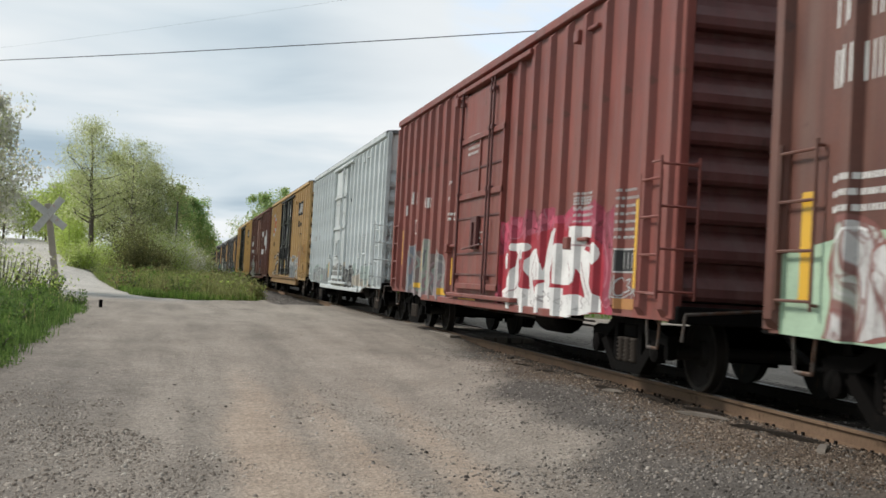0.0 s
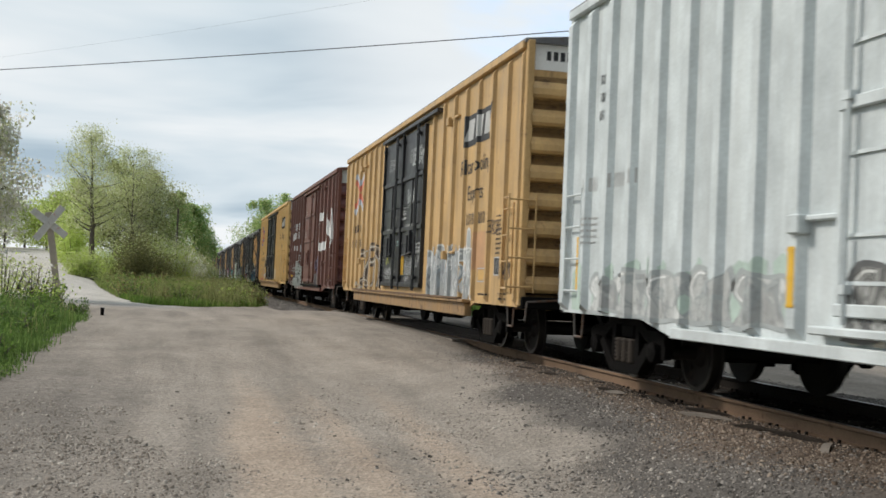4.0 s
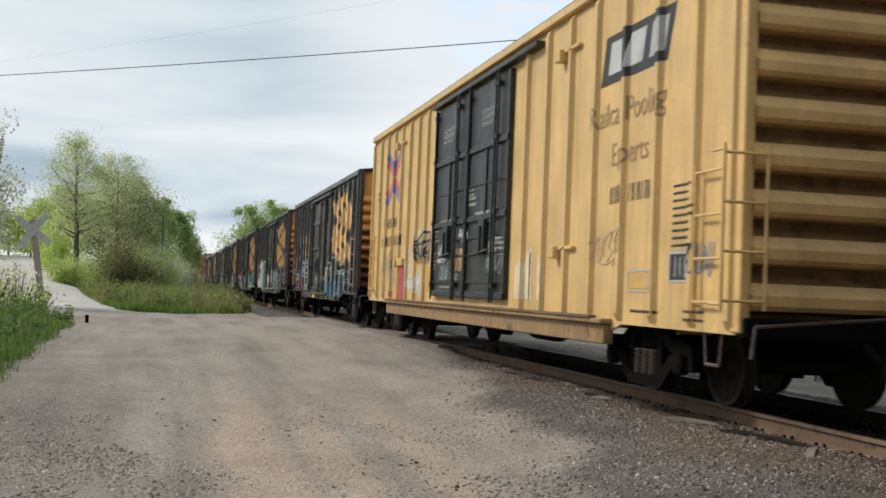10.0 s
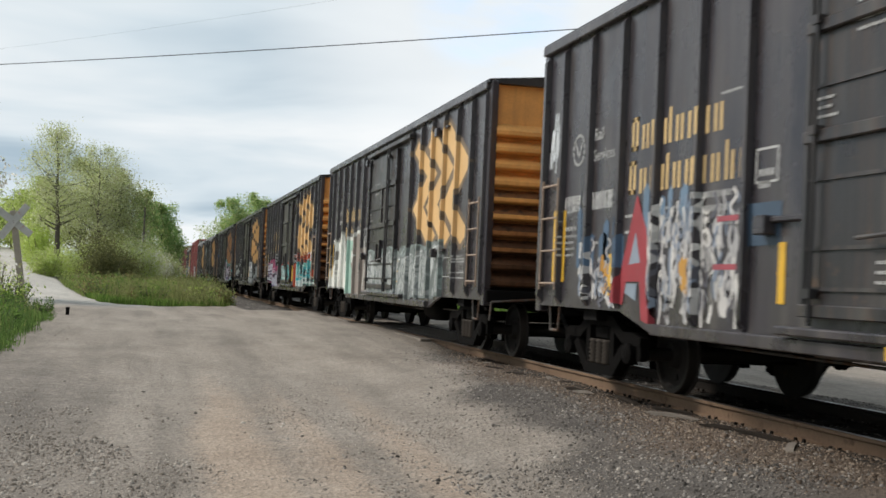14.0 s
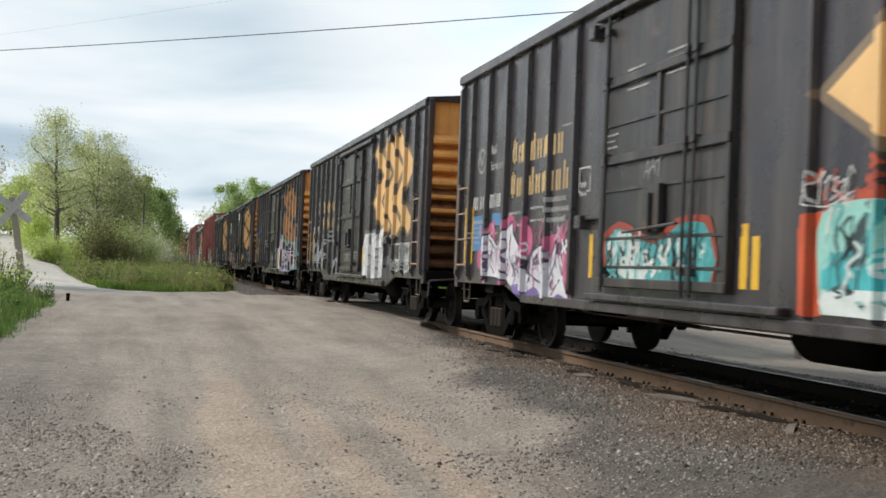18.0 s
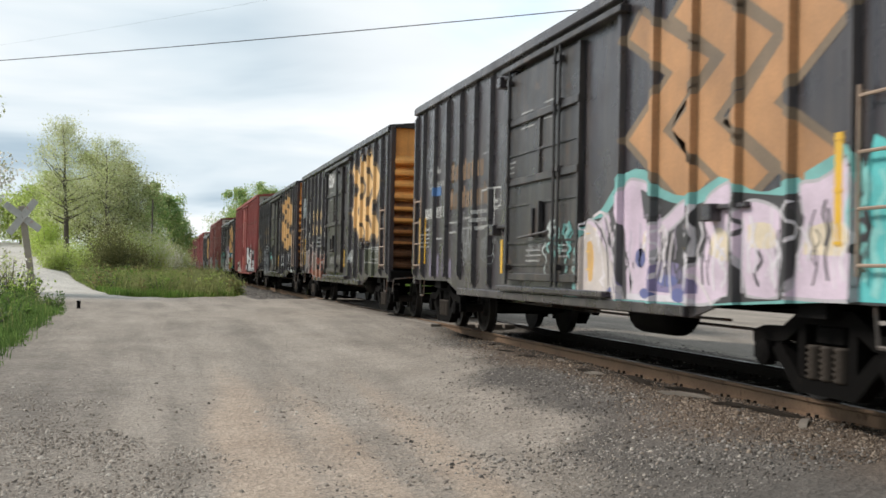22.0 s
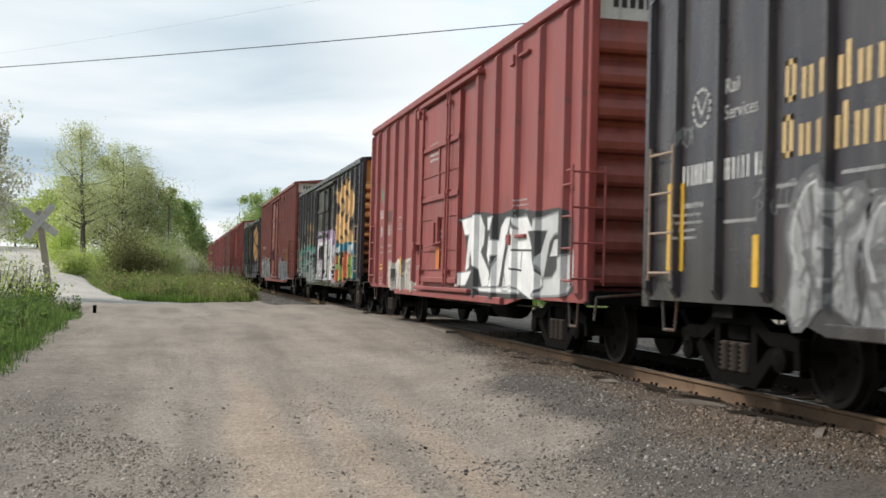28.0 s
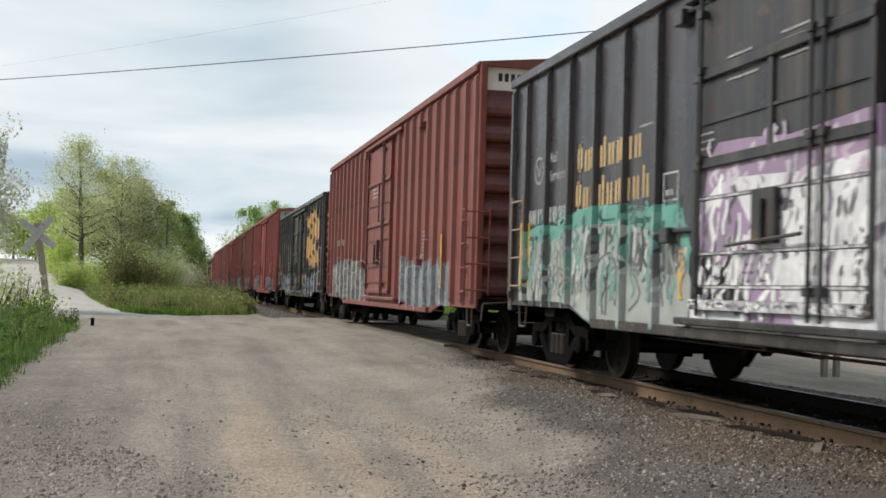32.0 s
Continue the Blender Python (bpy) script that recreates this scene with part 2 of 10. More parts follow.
RUST = (0.10, 0.045, 0.022)
M = {
    "slate": surface("slate_paint", (0.037, 0.0315, 0.037), 0.3, shine=0.6, stain=(0.085, 0.058, 0.042), stain_at=0.63, streak=0.3, dust=0.6),
    "slate_door": surface("grimy_slate_door", (0.029, 0.027, 0.029), 0.36, stain=(0.10, 0.06, 0.038), stain_at=0.6, streak=0.6, dust=0.6),
    "red": surface("oxide_red_paint", (0.215, 0.056, 0.044), 0.55, stain=(0.12, 0.045, 0.03), streak=0.22, dust=0.5),
    "rose": surface("faded_red_paint", (0.295, 0.067, 0.062), 0.55, stain=(0.17, 0.06, 0.045), streak=0.2, dust=0.45),
    "brown": surface("brown_paint", (0.134, 0.0485, 0.033), 0.55, stain=(0.07, 0.03, 0.025), streak=0.25, dust=0.5),
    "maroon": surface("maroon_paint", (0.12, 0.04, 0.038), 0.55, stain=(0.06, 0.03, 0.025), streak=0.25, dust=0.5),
    "silver": surface("pale_grey_paint", (0.56, 0.605, 0.61), 0.5, stain=(0.33, 0.33, 0.31), stain_at=0.68, streak=0.2, dust=0.35),
    "yellow": surface("yellow_paint", (0.66, 0.43, 0.165), 0.5, vary=0.2, stain=(0.36, 0.21, 0.085), stain_at=0.64, streak=0.34, dust=0.4),
    "dusty_yellow": surface("dusty_yellow_paint", (0.52, 0.33, 0.135), 0.55, vary=0.25, stain=(0.29, 0.17, 0.078), stain_at=0.62, streak=0.32, dust=0.6),
    "amber": surface("orange_yellow_paint", (0.74, 0.36, 0.10), 0.6, stain=(0.30, 0.14, 0.05), stain_at=0.66, streak=0.25, dust=0.2),
    # amber ends: shade of the recesses and lower rows put into the colour
    "amber_recess_shade": surface("shaded_brown_recess", (0.20, 0.088, 0.036), 0.75, stain=(0.04, 0.025, 0.016), stain_at=0.52, streak=0.5, shine=0.2),
    "low_end_shade": surface("dusty_shaded_amber", (0.33, 0.145, 0.052), 0.75, stain=(0.07, 0.035, 0.018), stain_at=0.6, streak=0.5, shine=0.15),
    "foot_end_shade": surface("sooty_shaded_brown", (0.095, 0.046, 0.024), 0.85, stain=(0.02, 0.013, 0.009), stain_at=0.58, streak=0.5, shine=0.1),
    "grimy_yellow": surface("grimy_yellow_paint", (0.30, 0.18, 0.075), 0.65, vary=0.3, stain=(0.09, 0.045, 0.022), stain_at=0.56, streak=0.5, dust=0.4),
    "rim": surface("worn_wheel_rim", (0.025, 0.021, 0.018), 0.5, 0.3, vary=0.2),
    # yellow ends: recess shade mixed into a browner ochre
    "yellow_recess_shade": surface("shaded_ochre_recess", (0.20, 0.12, 0.05), 0.75, stain=(0.07, 0.04, 0.02), stain_at=0.54, streak=0.5, shine=0.2),
    "black_door": surface("black_paint", (0.014, 0.0148, 0.0175), 0.45, streak=0.15, stain=(0.035, 0.035, 0.035), stain_at=0.7, dust=0.25),
    "roof": surface("galvanised_roof", (0.16, 0.16, 0.165), 0.5, 0.4, stain=RUST, stain_at=0.6),
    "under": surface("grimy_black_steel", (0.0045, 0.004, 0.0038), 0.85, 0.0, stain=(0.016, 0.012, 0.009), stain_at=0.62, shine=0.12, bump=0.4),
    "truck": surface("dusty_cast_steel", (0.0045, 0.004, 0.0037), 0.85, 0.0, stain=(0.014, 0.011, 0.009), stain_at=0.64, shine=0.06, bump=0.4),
    "spring": surface("worn_spring_steel", (0.045, 0.036, 0.029), 0.7, 0.1, stain=(0.02, 0.014, 0.01), stain_at=0.58, shine=0.15),
    "wheel": surface("wheel_steel", (0.012, 0.0098, 0.0085), 0.75, 0.1, stain=(0.05, 0.03, 0.02), stain_at=0.6),
    "ladder": surface("rusty_ladder_steel", (0.33, 0.24, 0.18), 0.6, 0.1, stain=(0.17, 0.10, 0.065), stain_at=0.62),
    "bare": surface("dull_steel_rod", (0.11, 0.095, 0.085), 0.5, 0.5, stain=RUST, stain_at=0.5),
    "white": surface("white_paint", (0.74, 0.74, 0.72), 0.6, vary=0.12, stain=(0.45, 0.43, 0.40), stain_at=0.66, bump=0.05),
    "stencil": surface("white_stencil", (0.44, 0.44, 0.43), 0.6, vary=0.3, bump=0.0),
    "gold": surface("gold_logo_paint", (0.70, 0.44, 0.19), 0.5, vary=0.14, stain=(0.5, 0.28, 0.10), stain_at=0.68, bump=0.05),
    "faded_gold": surface("faded_gold_paint", (0.42, 0.22, 0.10), 0.6, vary=0.3, bump=0.05),
    "title_gold": surface("title_gold_paint", (0.60, 0.42, 0.19), 0.55, vary=0.25, bump=0.03),
    "worn_gold": surface("worn_gold_lettering", (0.27, 0.17, 0.095), 0.6, vary=0.3, bump=0.03),
    "stripe_edge": surface("faded_stripe_edge", (0.19, 0.138, 0.092), 0.6, vary=0.3, bump=0.03),
    "strip": surface("yellow_reflector", (0.70, 0.41, 0.035), 0.4, vary=0.1, bump=0.0),
    "ink": surface("black_ink", (0.02, 0.02, 0.022), 0.6, vary=0.2, bump=0.0),
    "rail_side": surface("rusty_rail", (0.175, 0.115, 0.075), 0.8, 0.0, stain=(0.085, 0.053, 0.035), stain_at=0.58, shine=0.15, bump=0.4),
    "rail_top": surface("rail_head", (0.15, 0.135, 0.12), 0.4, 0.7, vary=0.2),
    # darker copy of the rail steel, shade under the cars in its colour
    "shaded_steel": surface("shaded_track_steel", (0.022, 0.018, 0.015), 0.8, stain=(0.045, 0.03, 0.02), stain_at=0.6, shine=0.12, bump=0.4),
    "tie": surface("old_timber", (0.030, 0.024, 0.019), 0.9, shine=0.1, stain=(0.035, 0.028, 0.024), stain_at=0.55, bump=0.8, grain=22),
    "plank": surface("weathered_plank", (0.17, 0.145, 0.12), 0.85, stain=(0.06, 0.05, 0.04), bump=0.8, grain=22),
    "post": surface("weathered_post", (0.34, 0.305, 0.25), 0.8, stain=(0.16, 0.14, 0.12), bump=0.5, grain=25),
    "blade": surface("faded_sign_board", (0.52, 0.515, 0.50), 0.7, stain=(0.48, 0.265, 0.24), stain_at=0.6, bump=0.2),
    "bark": surface("bark", (0.10, 0.085, 0.07), 0.9, stain=(0.22, 0.20, 0.17), stain_at=0.58, bump=1.0, grain=14),
    "pole": surface("grey_pole_timber", (0.12, 0.105, 0.09), 0.85, bump=0.6),
    "wire": surface("weathered_wire", (0.07, 0.075, 0.08), 0.5, 0.3),
}
PAINTS = {}


def spray(colour):
    key = tuple(round(c, 3) for c in colour)
    if key not in PAINTS:
        PAINTS[key] = surface("spray_paint", key, 0.55, vary=0.22, scale=2.5, stain=tuple(c * 0.7 for c in key), stain_at=0.66, bump=0.04)
    return PAINTS[key]


def mute(c, keep=0.72, gain=0.88):
    m = sum(c) / 3
    return tuple(gain * (m + (v - m) * keep) for v in c)


MURALS = {}


def mural(fill, second, line, size=1.0, edge=0.05, wear=0.18):
    """Sprayed wall paint: interlocking fields with thin contour lines, worn through in places."""
    key = (fill, second, line, size, edge, wear)
    if key in MURALS:
        return MURALS[key]
    m, n, l, b = nodes_of("sprayed_piece")
    co = n.new("ShaderNodeTexCoord").outputs["Object"]
    who = n.new("ShaderNodeObjectInfo")
    flat = n.new("ShaderNodeMapping")
    flat.inputs["Scale"].default_value = (0.0, 1.9 / size, 0.95 / size)
    l.new(co, flat.inputs["Vector"])
    shift = n.new("ShaderNodeVectorMath")
    shift.operation = "SCALE"
    shift.inputs[0].default_value = (0.0, 37.0, 11.0)
    l.new(who.outputs["Random"], shift.inputs["Scale"])
    at = n.new("ShaderNodeVectorMath")
    l.new(flat.outputs[0], at.inputs[0])
    l.new(shift.outputs[0], at.inputs[1])
    swirl = n.new("ShaderNodeTexNoise")
    swirl.inputs["Scale"].default_value, swirl.inputs["Detail"].default_value = 0.9, 1.5
    l.new(at.outputs[0], swirl.inputs["Vector"])
    push = n.new("ShaderNodeVectorMath")
    push.operation = "MULTIPLY_ADD"
    push.inputs[1].default_value = (0.0, 1.5, 1.1)
    l.new(swirl.outputs["Color"], push.inputs[0])
    l.new(at.outputs[0], push.inputs[2])

    def cells(kind, scale):
        v = n.new("ShaderNodeTexVoronoi")
        v.feature = kind
        v.inputs["Scale"].default_value = scale
        l.new(push.outputs[0], v.inputs["Vector"])
        return v

    pick = n.new("ShaderNodeSeparateColor")
    l.new(cells("F1", 1.0).outputs["Color"], pick.inputs[0])
    field = ramp_of(n, l, pick.outputs["Red"], [(0.0, fill), (0.46, fill), (0.50, second), (0.74, second), (0.78, tuple(min(0.8, c * 1.25) for c in fill)), (1.0, tuple(min(0.8, c * 1.25) for c in fill))])
    rim = cells("DISTANCE_TO_EDGE", 1.0).outputs["Distance"]
    c = mix_of(n, l, ramp_of(n, l, rim, [(edge * 1.5, g(0)), (edge * 2.0, g(0.55)), (edge * 2.6, g(0))]), field, tuple(min(0.75, v * 0.6 + 0.33) for v in fill))
    c = mix_of(n, l, ramp_of(n, l, rim, [(edge * 0.7, g(0.9)), (edge * 1.2, g(0))]), c, line)
    fine = cells("DISTANCE_TO_EDGE", 2.3).outputs["Distance"]
    c = mix_of(n, l, ramp_of(n, l, fine, [(edge * 0.5, g(0.6)), (edge * 1.1, g(0))]), c, line)
    broad = noise_of(n, l, co, 1.6, 5)
    c = mix_of(n, l, 1.0, c, ramp_of(n, l, broad, [(0.3, g(0.72)), (0.7, g(1.08))]), "MULTIPLY")
    run = noise_of(n, l, co, 1.0, 5, 0.6, (9, 9, 0.6))
    c = mix_of(n, l, ramp_of(n, l, run, [(0.5, g(0)), (0.75, g(0.4))]), c, (0.08, 0.07, 0.065))
    l.new(c, b.inputs["Base Color"])
    b.inputs["Roughness"].default_value = 0.6
    gone = ramp_of(n, l, noise_of(n, l, co, 5.0, 9, 0.7), [(0.5, g(wear * 0.4)), (0.66, g(min(0.95, wear * 2.4)))])
    bare = n.new("ShaderNodeBsdfTransparent")
    mx = n.new("ShaderNodeMixShader")
    l.new(gone, mx.inputs[0])
    l.new(b.outputs[0], mx.inputs[1])
    l.new(bare.outputs[0], mx.inputs[2])
    l.new(mx.outputs[0], n["Material Output"].inputs["Surface"])
    MURALS[key] = m
    return m


def foliage(name, a, b, c, gloss=0.55):
    """Leaves that differ one by one, a little light shining through."""
    m, n, l, p = nodes_of(name)
    geo = n.new("ShaderNodeNewGeometry")
    col = ramp_of(n, l, geo.outputs["Random Per Island"], [(0.0, a), (0.55, b), (1.0, c)])
    co = n.new("ShaderNodeTexCoord").outputs["Object"]
    col = mix_of(n, l, 1.0, col, ramp_of(n, l, noise_of(n, l, co, 0.5, 3), [(0.3, g(0.82)), (0.7, g(1.2))]), "MULTIPLY")
    l.new(col, p.inputs["Base Color"])
    p.inputs["Roughness"].default_value = gloss
    p.inputs["Specular IOR Level"].default_value = 0.3
    tr = n.new("ShaderNodeBsdfTranslucent")
    l.new(col, tr.inputs["Color"])
    mx = n.new("ShaderNodeMixShader")
    mx.inputs[0].default_value = 0.68
    l.new(p.outputs[0], mx.inputs[1])
    l.new(tr.outputs[0], mx.inputs[2])
    l.new(mx.outputs[0], n["Material Output"].inputs["Surface"])
    return m


LEAF = {
    "spring": foliage("spring_leaves", (0.37, 0.43, 0.155), (0.47, 0.53, 0.22), (0.58, 0.62, 0.34)),
    "pale": foliage("pale_catkin_leaves", (0.45, 0.49, 0.26), (0.54, 0.57, 0.34), (0.64, 0.66, 0.47)),
    "dark": foliage("dark_green_leaves", (0.19, 0.32, 0.10), (0.27, 0.42, 0.145), (0.36, 0.50, 0.20)),
    "olive": foliage("olive_shrub_leaves", (0.17, 0.18, 0.075), (0.25, 0.255, 0.11), (0.34, 0.35, 0.16)),
    "thicket": foliage("dark_olive_thicket_leaves", (0.10, 0.105, 0.042), (0.15, 0.155, 0.062), (0.22, 0.225, 0.09)),
    "lime": foliage("lime_leaves", (0.33, 0.44, 0.09), (0.44, 0.56, 0.13), (0.56, 0.66, 0.22)),
    "grass": foliage("green_grass", (0.075, 0.14, 0.027), (0.115, 0.20, 0.04), (0.18, 0.27, 0.06)),
    "ruddy": foliage("ruddy_dock_leaves", (0.16, 0.105, 0.05), (0.22, 0.16, 0.075), (0.30, 0.25, 0.12)),
    "dry": foliage("dry_tall_grass", (0.165, 0.178, 0.07), (0.22, 0.235, 0.092), (0.29, 0.295, 0.125)),
    "weed": foliage("weed_leaves", (0.06, 0.11, 0.028), (0.10, 0.17, 0.045), (0.17, 0.25, 0.07)),
    "meadow": foliage("meadow_weed_leaves", (0.14, 0.185, 0.052), (0.195, 0.245, 0.072), (0.26, 0.305, 0.105)),
    "blossom": foliage("white_blossom", (0.52, 0.51, 0.44), (0.68, 0.67, 0.61), (0.80, 0.79, 0.75)),
}


def ground_material():
    m, n, l, b = nodes_of("ground")
    co = n.new("ShaderNodeTexCoord").outputs["Object"]
    at = n.new("ShaderNodeVertexColor")
    at.layer_name = "zone"
    sep = n.new("ShaderNodeSeparateColor")
    l.new(at.outputs["Color"], sep.inputs[0])
    big, mid, small, tiny = (noise_of(n, l, co, s, 5, 0.6) for s in (0.25, 1.3, 9, 55))
    stones = n.new("ShaderNodeTexVoronoi")
    stones.inputs["Scale"].default_value = 26
    l.new(co, stones.inputs["Vector"])
    bits = n.new("ShaderNodeTexVoronoi")
    bits.inputs["Scale"].default_value = 60
    l.new(co, bits.inputs["Vector"])
    road = ramp_of(n, l, mid, [(0.25, (0.220, 0.190, 0.160)), (0.5, (0.250, 0.218, 0.185)), (0.75, (0.280, 0.246, 0.210))])
    sand = ramp_of(n, l, mid, [(0.3, (0.285, 0.225, 0.175)), (0.7, (0.36, 0.292, 0.232))])
    dark = ramp_of(n, l, mid, [(0.3, (0.074, 0.066, 0.059)), (0.7, (0.124, 0.110, 0.098))])
    soil = ramp_of(n, l, mid, [(0.3, (0.06, 0.075, 0.025)), (0.7, (0.12, 0.13, 0.05))])

    def edge(channel, spread=0.35):
        add = n.new("ShaderNodeMath")
        add.operation = "MULTIPLY_ADD"
        l.new(small, add.inputs[0])
        add.inputs[1].default_value = spread
        l.new(sep.outputs[channel], add.inputs[2])
        return ramp_of(n, l, add.outputs[0], [(0.5 + spread * 0.5 - 0.22, g(0)), (0.5 + spread * 0.5 + 0.22, g(1))])

    pale = ramp_of(n, l, mid, [(0.3, (0.39, 0.367, 0.333)), (0.7, (0.48, 0.455, 0.415))])
    # oily track bed, blackened further to hold the train's shade
    oil_shade = ramp_of(n, l, mid, [(0.3, (0.010, 0.009, 0.008)), (0.7, (0.024, 0.021, 0.018))])
    ruts = noise_of(n, l, co, 1.0, 4, 0.55, (1.5, 0.16, 1))
    road = mix_of(n, l, 1.0, road, ramp_of(n, l, ruts, [(0.34, g(0.79)), (0.5, g(1.0)), (0.68, g(1.16))]), "MULTIPLY")
    c = mix_of(n, l, edge("Blue", 0.6), road, sand)
    two = n.new("ShaderNodeVertexColor")
    two.layer_name = "zone_two"
    sep2 = n.new("ShaderNodeSeparateColor")
    l.new(two.outputs["Color"], sep2.inputs[0])
    c = mix_of(n, l, sep2.outputs["Red"], c, pale)
    c = mix_of(n, l, edge("Red", 0.5), c, dark)
    brown = ramp_of(n, l, mid, [(0.3, (0.10, 0.068, 0.047)), (0.7, (0.16, 0.112, 0.078))])
    c = mix_of(n, l, sep2.outputs["Blue"], c, brown)
    c = mix_of(n, l, sep2.outputs["Green"], c, oil_shade)
    c = mix_of(n, l, edge("Green", 0.3), c, soil)
    c = mix_of(n, l, 1.0, c, ramp_of(n, l, stones.outputs["Color"], [(0.1, g(0.84)), (0.9, g(1.17))]), "MULTIPLY")
    c = mix_of(n, l, 1.0, c, ramp_of(n, l, bits.outputs["Color"], [(0.1, g(0.82)), (0.9, g(1.2))]), "MULTIPLY")
    c = mix_of(n, l, 1.0, c, ramp_of(n, l, big, [(0.3, g(0.86)), (0.7, g(1.12))]), "MULTIPLY")
    l.new(c, b.inputs["Base Color"])
    b.inputs["Roughness"].default_value = 0.92
    b.inputs["Specular IOR Level"].default_value = 0.2
    h = mix_of(n, l, 0.5, stones.outputs["Distance"], tiny)
    bump_of(n, l, b, h, 0.7, 0.03)
    return m


M["ground"] = ground_material()
M["pebble"] = foliage("grey_gravel", (0.14, 0.117, 0.096), (0.215, 0.183, 0.153), (0.38, 0.345, 0.30), 0.9)
M["ballast"] = foliage("dark_ballast", (0.054, 0.047, 0.041), (0.105, 0.092, 0.080), (0.27, 0.245, 0.22), 0.9)
M["soiled"] = foliage("soiled_ballast", (0.065, 0.045, 0.031), (0.125, 0.090, 0.064), (0.28, 0.225, 0.175), 0.9)
for key in ("pebble", "ballast", "soiled"):
    n = M[key].node_tree.nodes
    n["Mix Shader"].inputs[0].default_value = 0.0


# ---------------------------------------------------------------- mesh helpers
def box(bm, x0, x1, y0, y1, z0, z1):
    v = [bm.verts.new((x, y, z)) for x in (x0, x1) for y in (y0, y1) for z in (z0, z1)]
    for q in ((0, 1, 3, 2), (4, 6, 7, 5), (0, 4, 5, 1), (2, 3, 7, 6), (0, 2, 6, 4), (1, 5, 7, 3)):
        bm.faces.new([v[i] for i in q])
    return v


def bevelled(bm, width=0.01):
    bmesh.ops.bevel(bm, geom=list(bm.edges), offset=width, segments=1, affect="EDGES", profile=0.5)
    return bm


def rod(bm, a, b, r0, r1=None, sides=8):
    """A tube from a to b, tapering from r0 to r1."""
    a, b = Vector(a), Vector(b)
    r1 = r0 if r1 is None else r1
    d = (b - a).normalized()
    s = d.orthogonal().normalized()
    t = d.cross(s)
    rings = []
    for p, r in ((a, r0), (b, r1)):
        rings.append([bm.verts.new(p + r * (math.cos(k * math.tau / sides) * s + math.sin(k * math.tau / sides) * t)) for k in range(sides)])
    for k in range(sides):
        bm.faces.new((rings[0][k], rings[0][(k + 1) % sides], rings[1][(k + 1) % sides], rings[1][k]))
    bm.faces.new(rings[0][::-1])
    bm.faces.new(rings[1])


def lathe(bm, axis_y, profile, sides=20, x=0.0, z=0.0):
    """A turned shape round an axis along x: profile is (x, radius) pairs."""
    rings = [[bm.verts.new((x + px, axis_y + r * math.cos(k * math.tau / sides), z + r * math.sin(k * math.tau / sides))) for k in range(sides)] for px, r in profile]
    for p, q in zip(rings, rings[1:]):
        for k in range(sides):
            bm.faces.new((p[k], p[(k + 1) % sides], q[(k + 1) % sides], q[k]))
    bm.faces.new(rings[0][::-1])
    bm.faces.new(rings[-1])


def slab(bm, outline, x0, x1):
    """An outline of (y, z) given thickness from x0 to x1."""
    a = [bm.verts.new((x0, y, z)) for y, z in outline]
    b = [bm.verts.new((x1, y, z)) for y, z in outline]
    bm.faces.new(a)
    bm.faces.new(b[::-1])
    for k in range(len(a)):
        j = (k + 1) % len(a)
        bm.faces.new((a[j], a[k], b[k], b[j]))


def mesh_of(bm, name, material, smooth=False):
    bmesh.ops.recalc_face_normals(bm, faces=list(bm.faces))
    me = bpy.data.meshes.new(name)
    bm.to_mesh(me)
    bm.free()
    me.materials.append(material)
    if smooth:
        for p in me.polygons:
            p.use_smooth = True
    return me


def hang(name, me, parent, label="", at=None):
    ob = new(name, me)
    ob.parent = parent
    if at is not None:
        ob.matrix_basis = at
    if label:
        tagged(ob, label)
    return ob


def part(name, bm, material, parent, label="", at=None, smooth=False):
    return hang(name, mesh_of(bm, name, material, smooth), parent, label, at)


def fresh():
    return bmesh.new()


def cloud_mesh(name, verts, faces, material):
    """A large mesh from number arrays; all faces have the same count of corners."""
    me = bpy.data.meshes.new(name)
    verts, faces = np.asarray(verts, dtype=np.float32), np.asarray(faces, dtype=np.int32)
    k = faces.shape[1]
    me.vertices.add(len(verts))
    me.vertices.foreach_set("co", verts.ravel())
    me.loops.add(faces.size)
    me.loops.foreach_set("vertex_index", faces.ravel())
    me.polygons.add(len(faces))
    me.polygons.foreach_set("loop_start", np.arange(0, faces.size, k, dtype=np.int32))
    me.update(calc_edges=True)
    me.materials.append(material)
    return me
# ---------------------------------------------------------------- ground
def smooth(a, b, v):
    t = np.clip((v - a) / (b - a), 0, 1)
    return t * t * (3 - 2 * t)


def road_left(y):
    return np.interp(y, [-80, 26, 29.5, 31.5, 36, 45, 60, 110, 300], [-1.8, -2.2, -2.3, -2.7, -5.0, -8.0, -12.5, -24, -70])


def island_left(y):
    return np.interp(y, [41, 45.8, 60, 86, 300], [1.7, -1.8, -3.6, -6.7, -22])


def island_front(x):
    """Near edge of the grassy wedge between road and track."""
    return np.interp(x, [-22, -6.6, -3.7, -1.8, -0.5, 0.9, 3.1, 3.7], [300, 80.5, 58.2, 45.6, 42.7, 42.3, 45.5, 47.0])


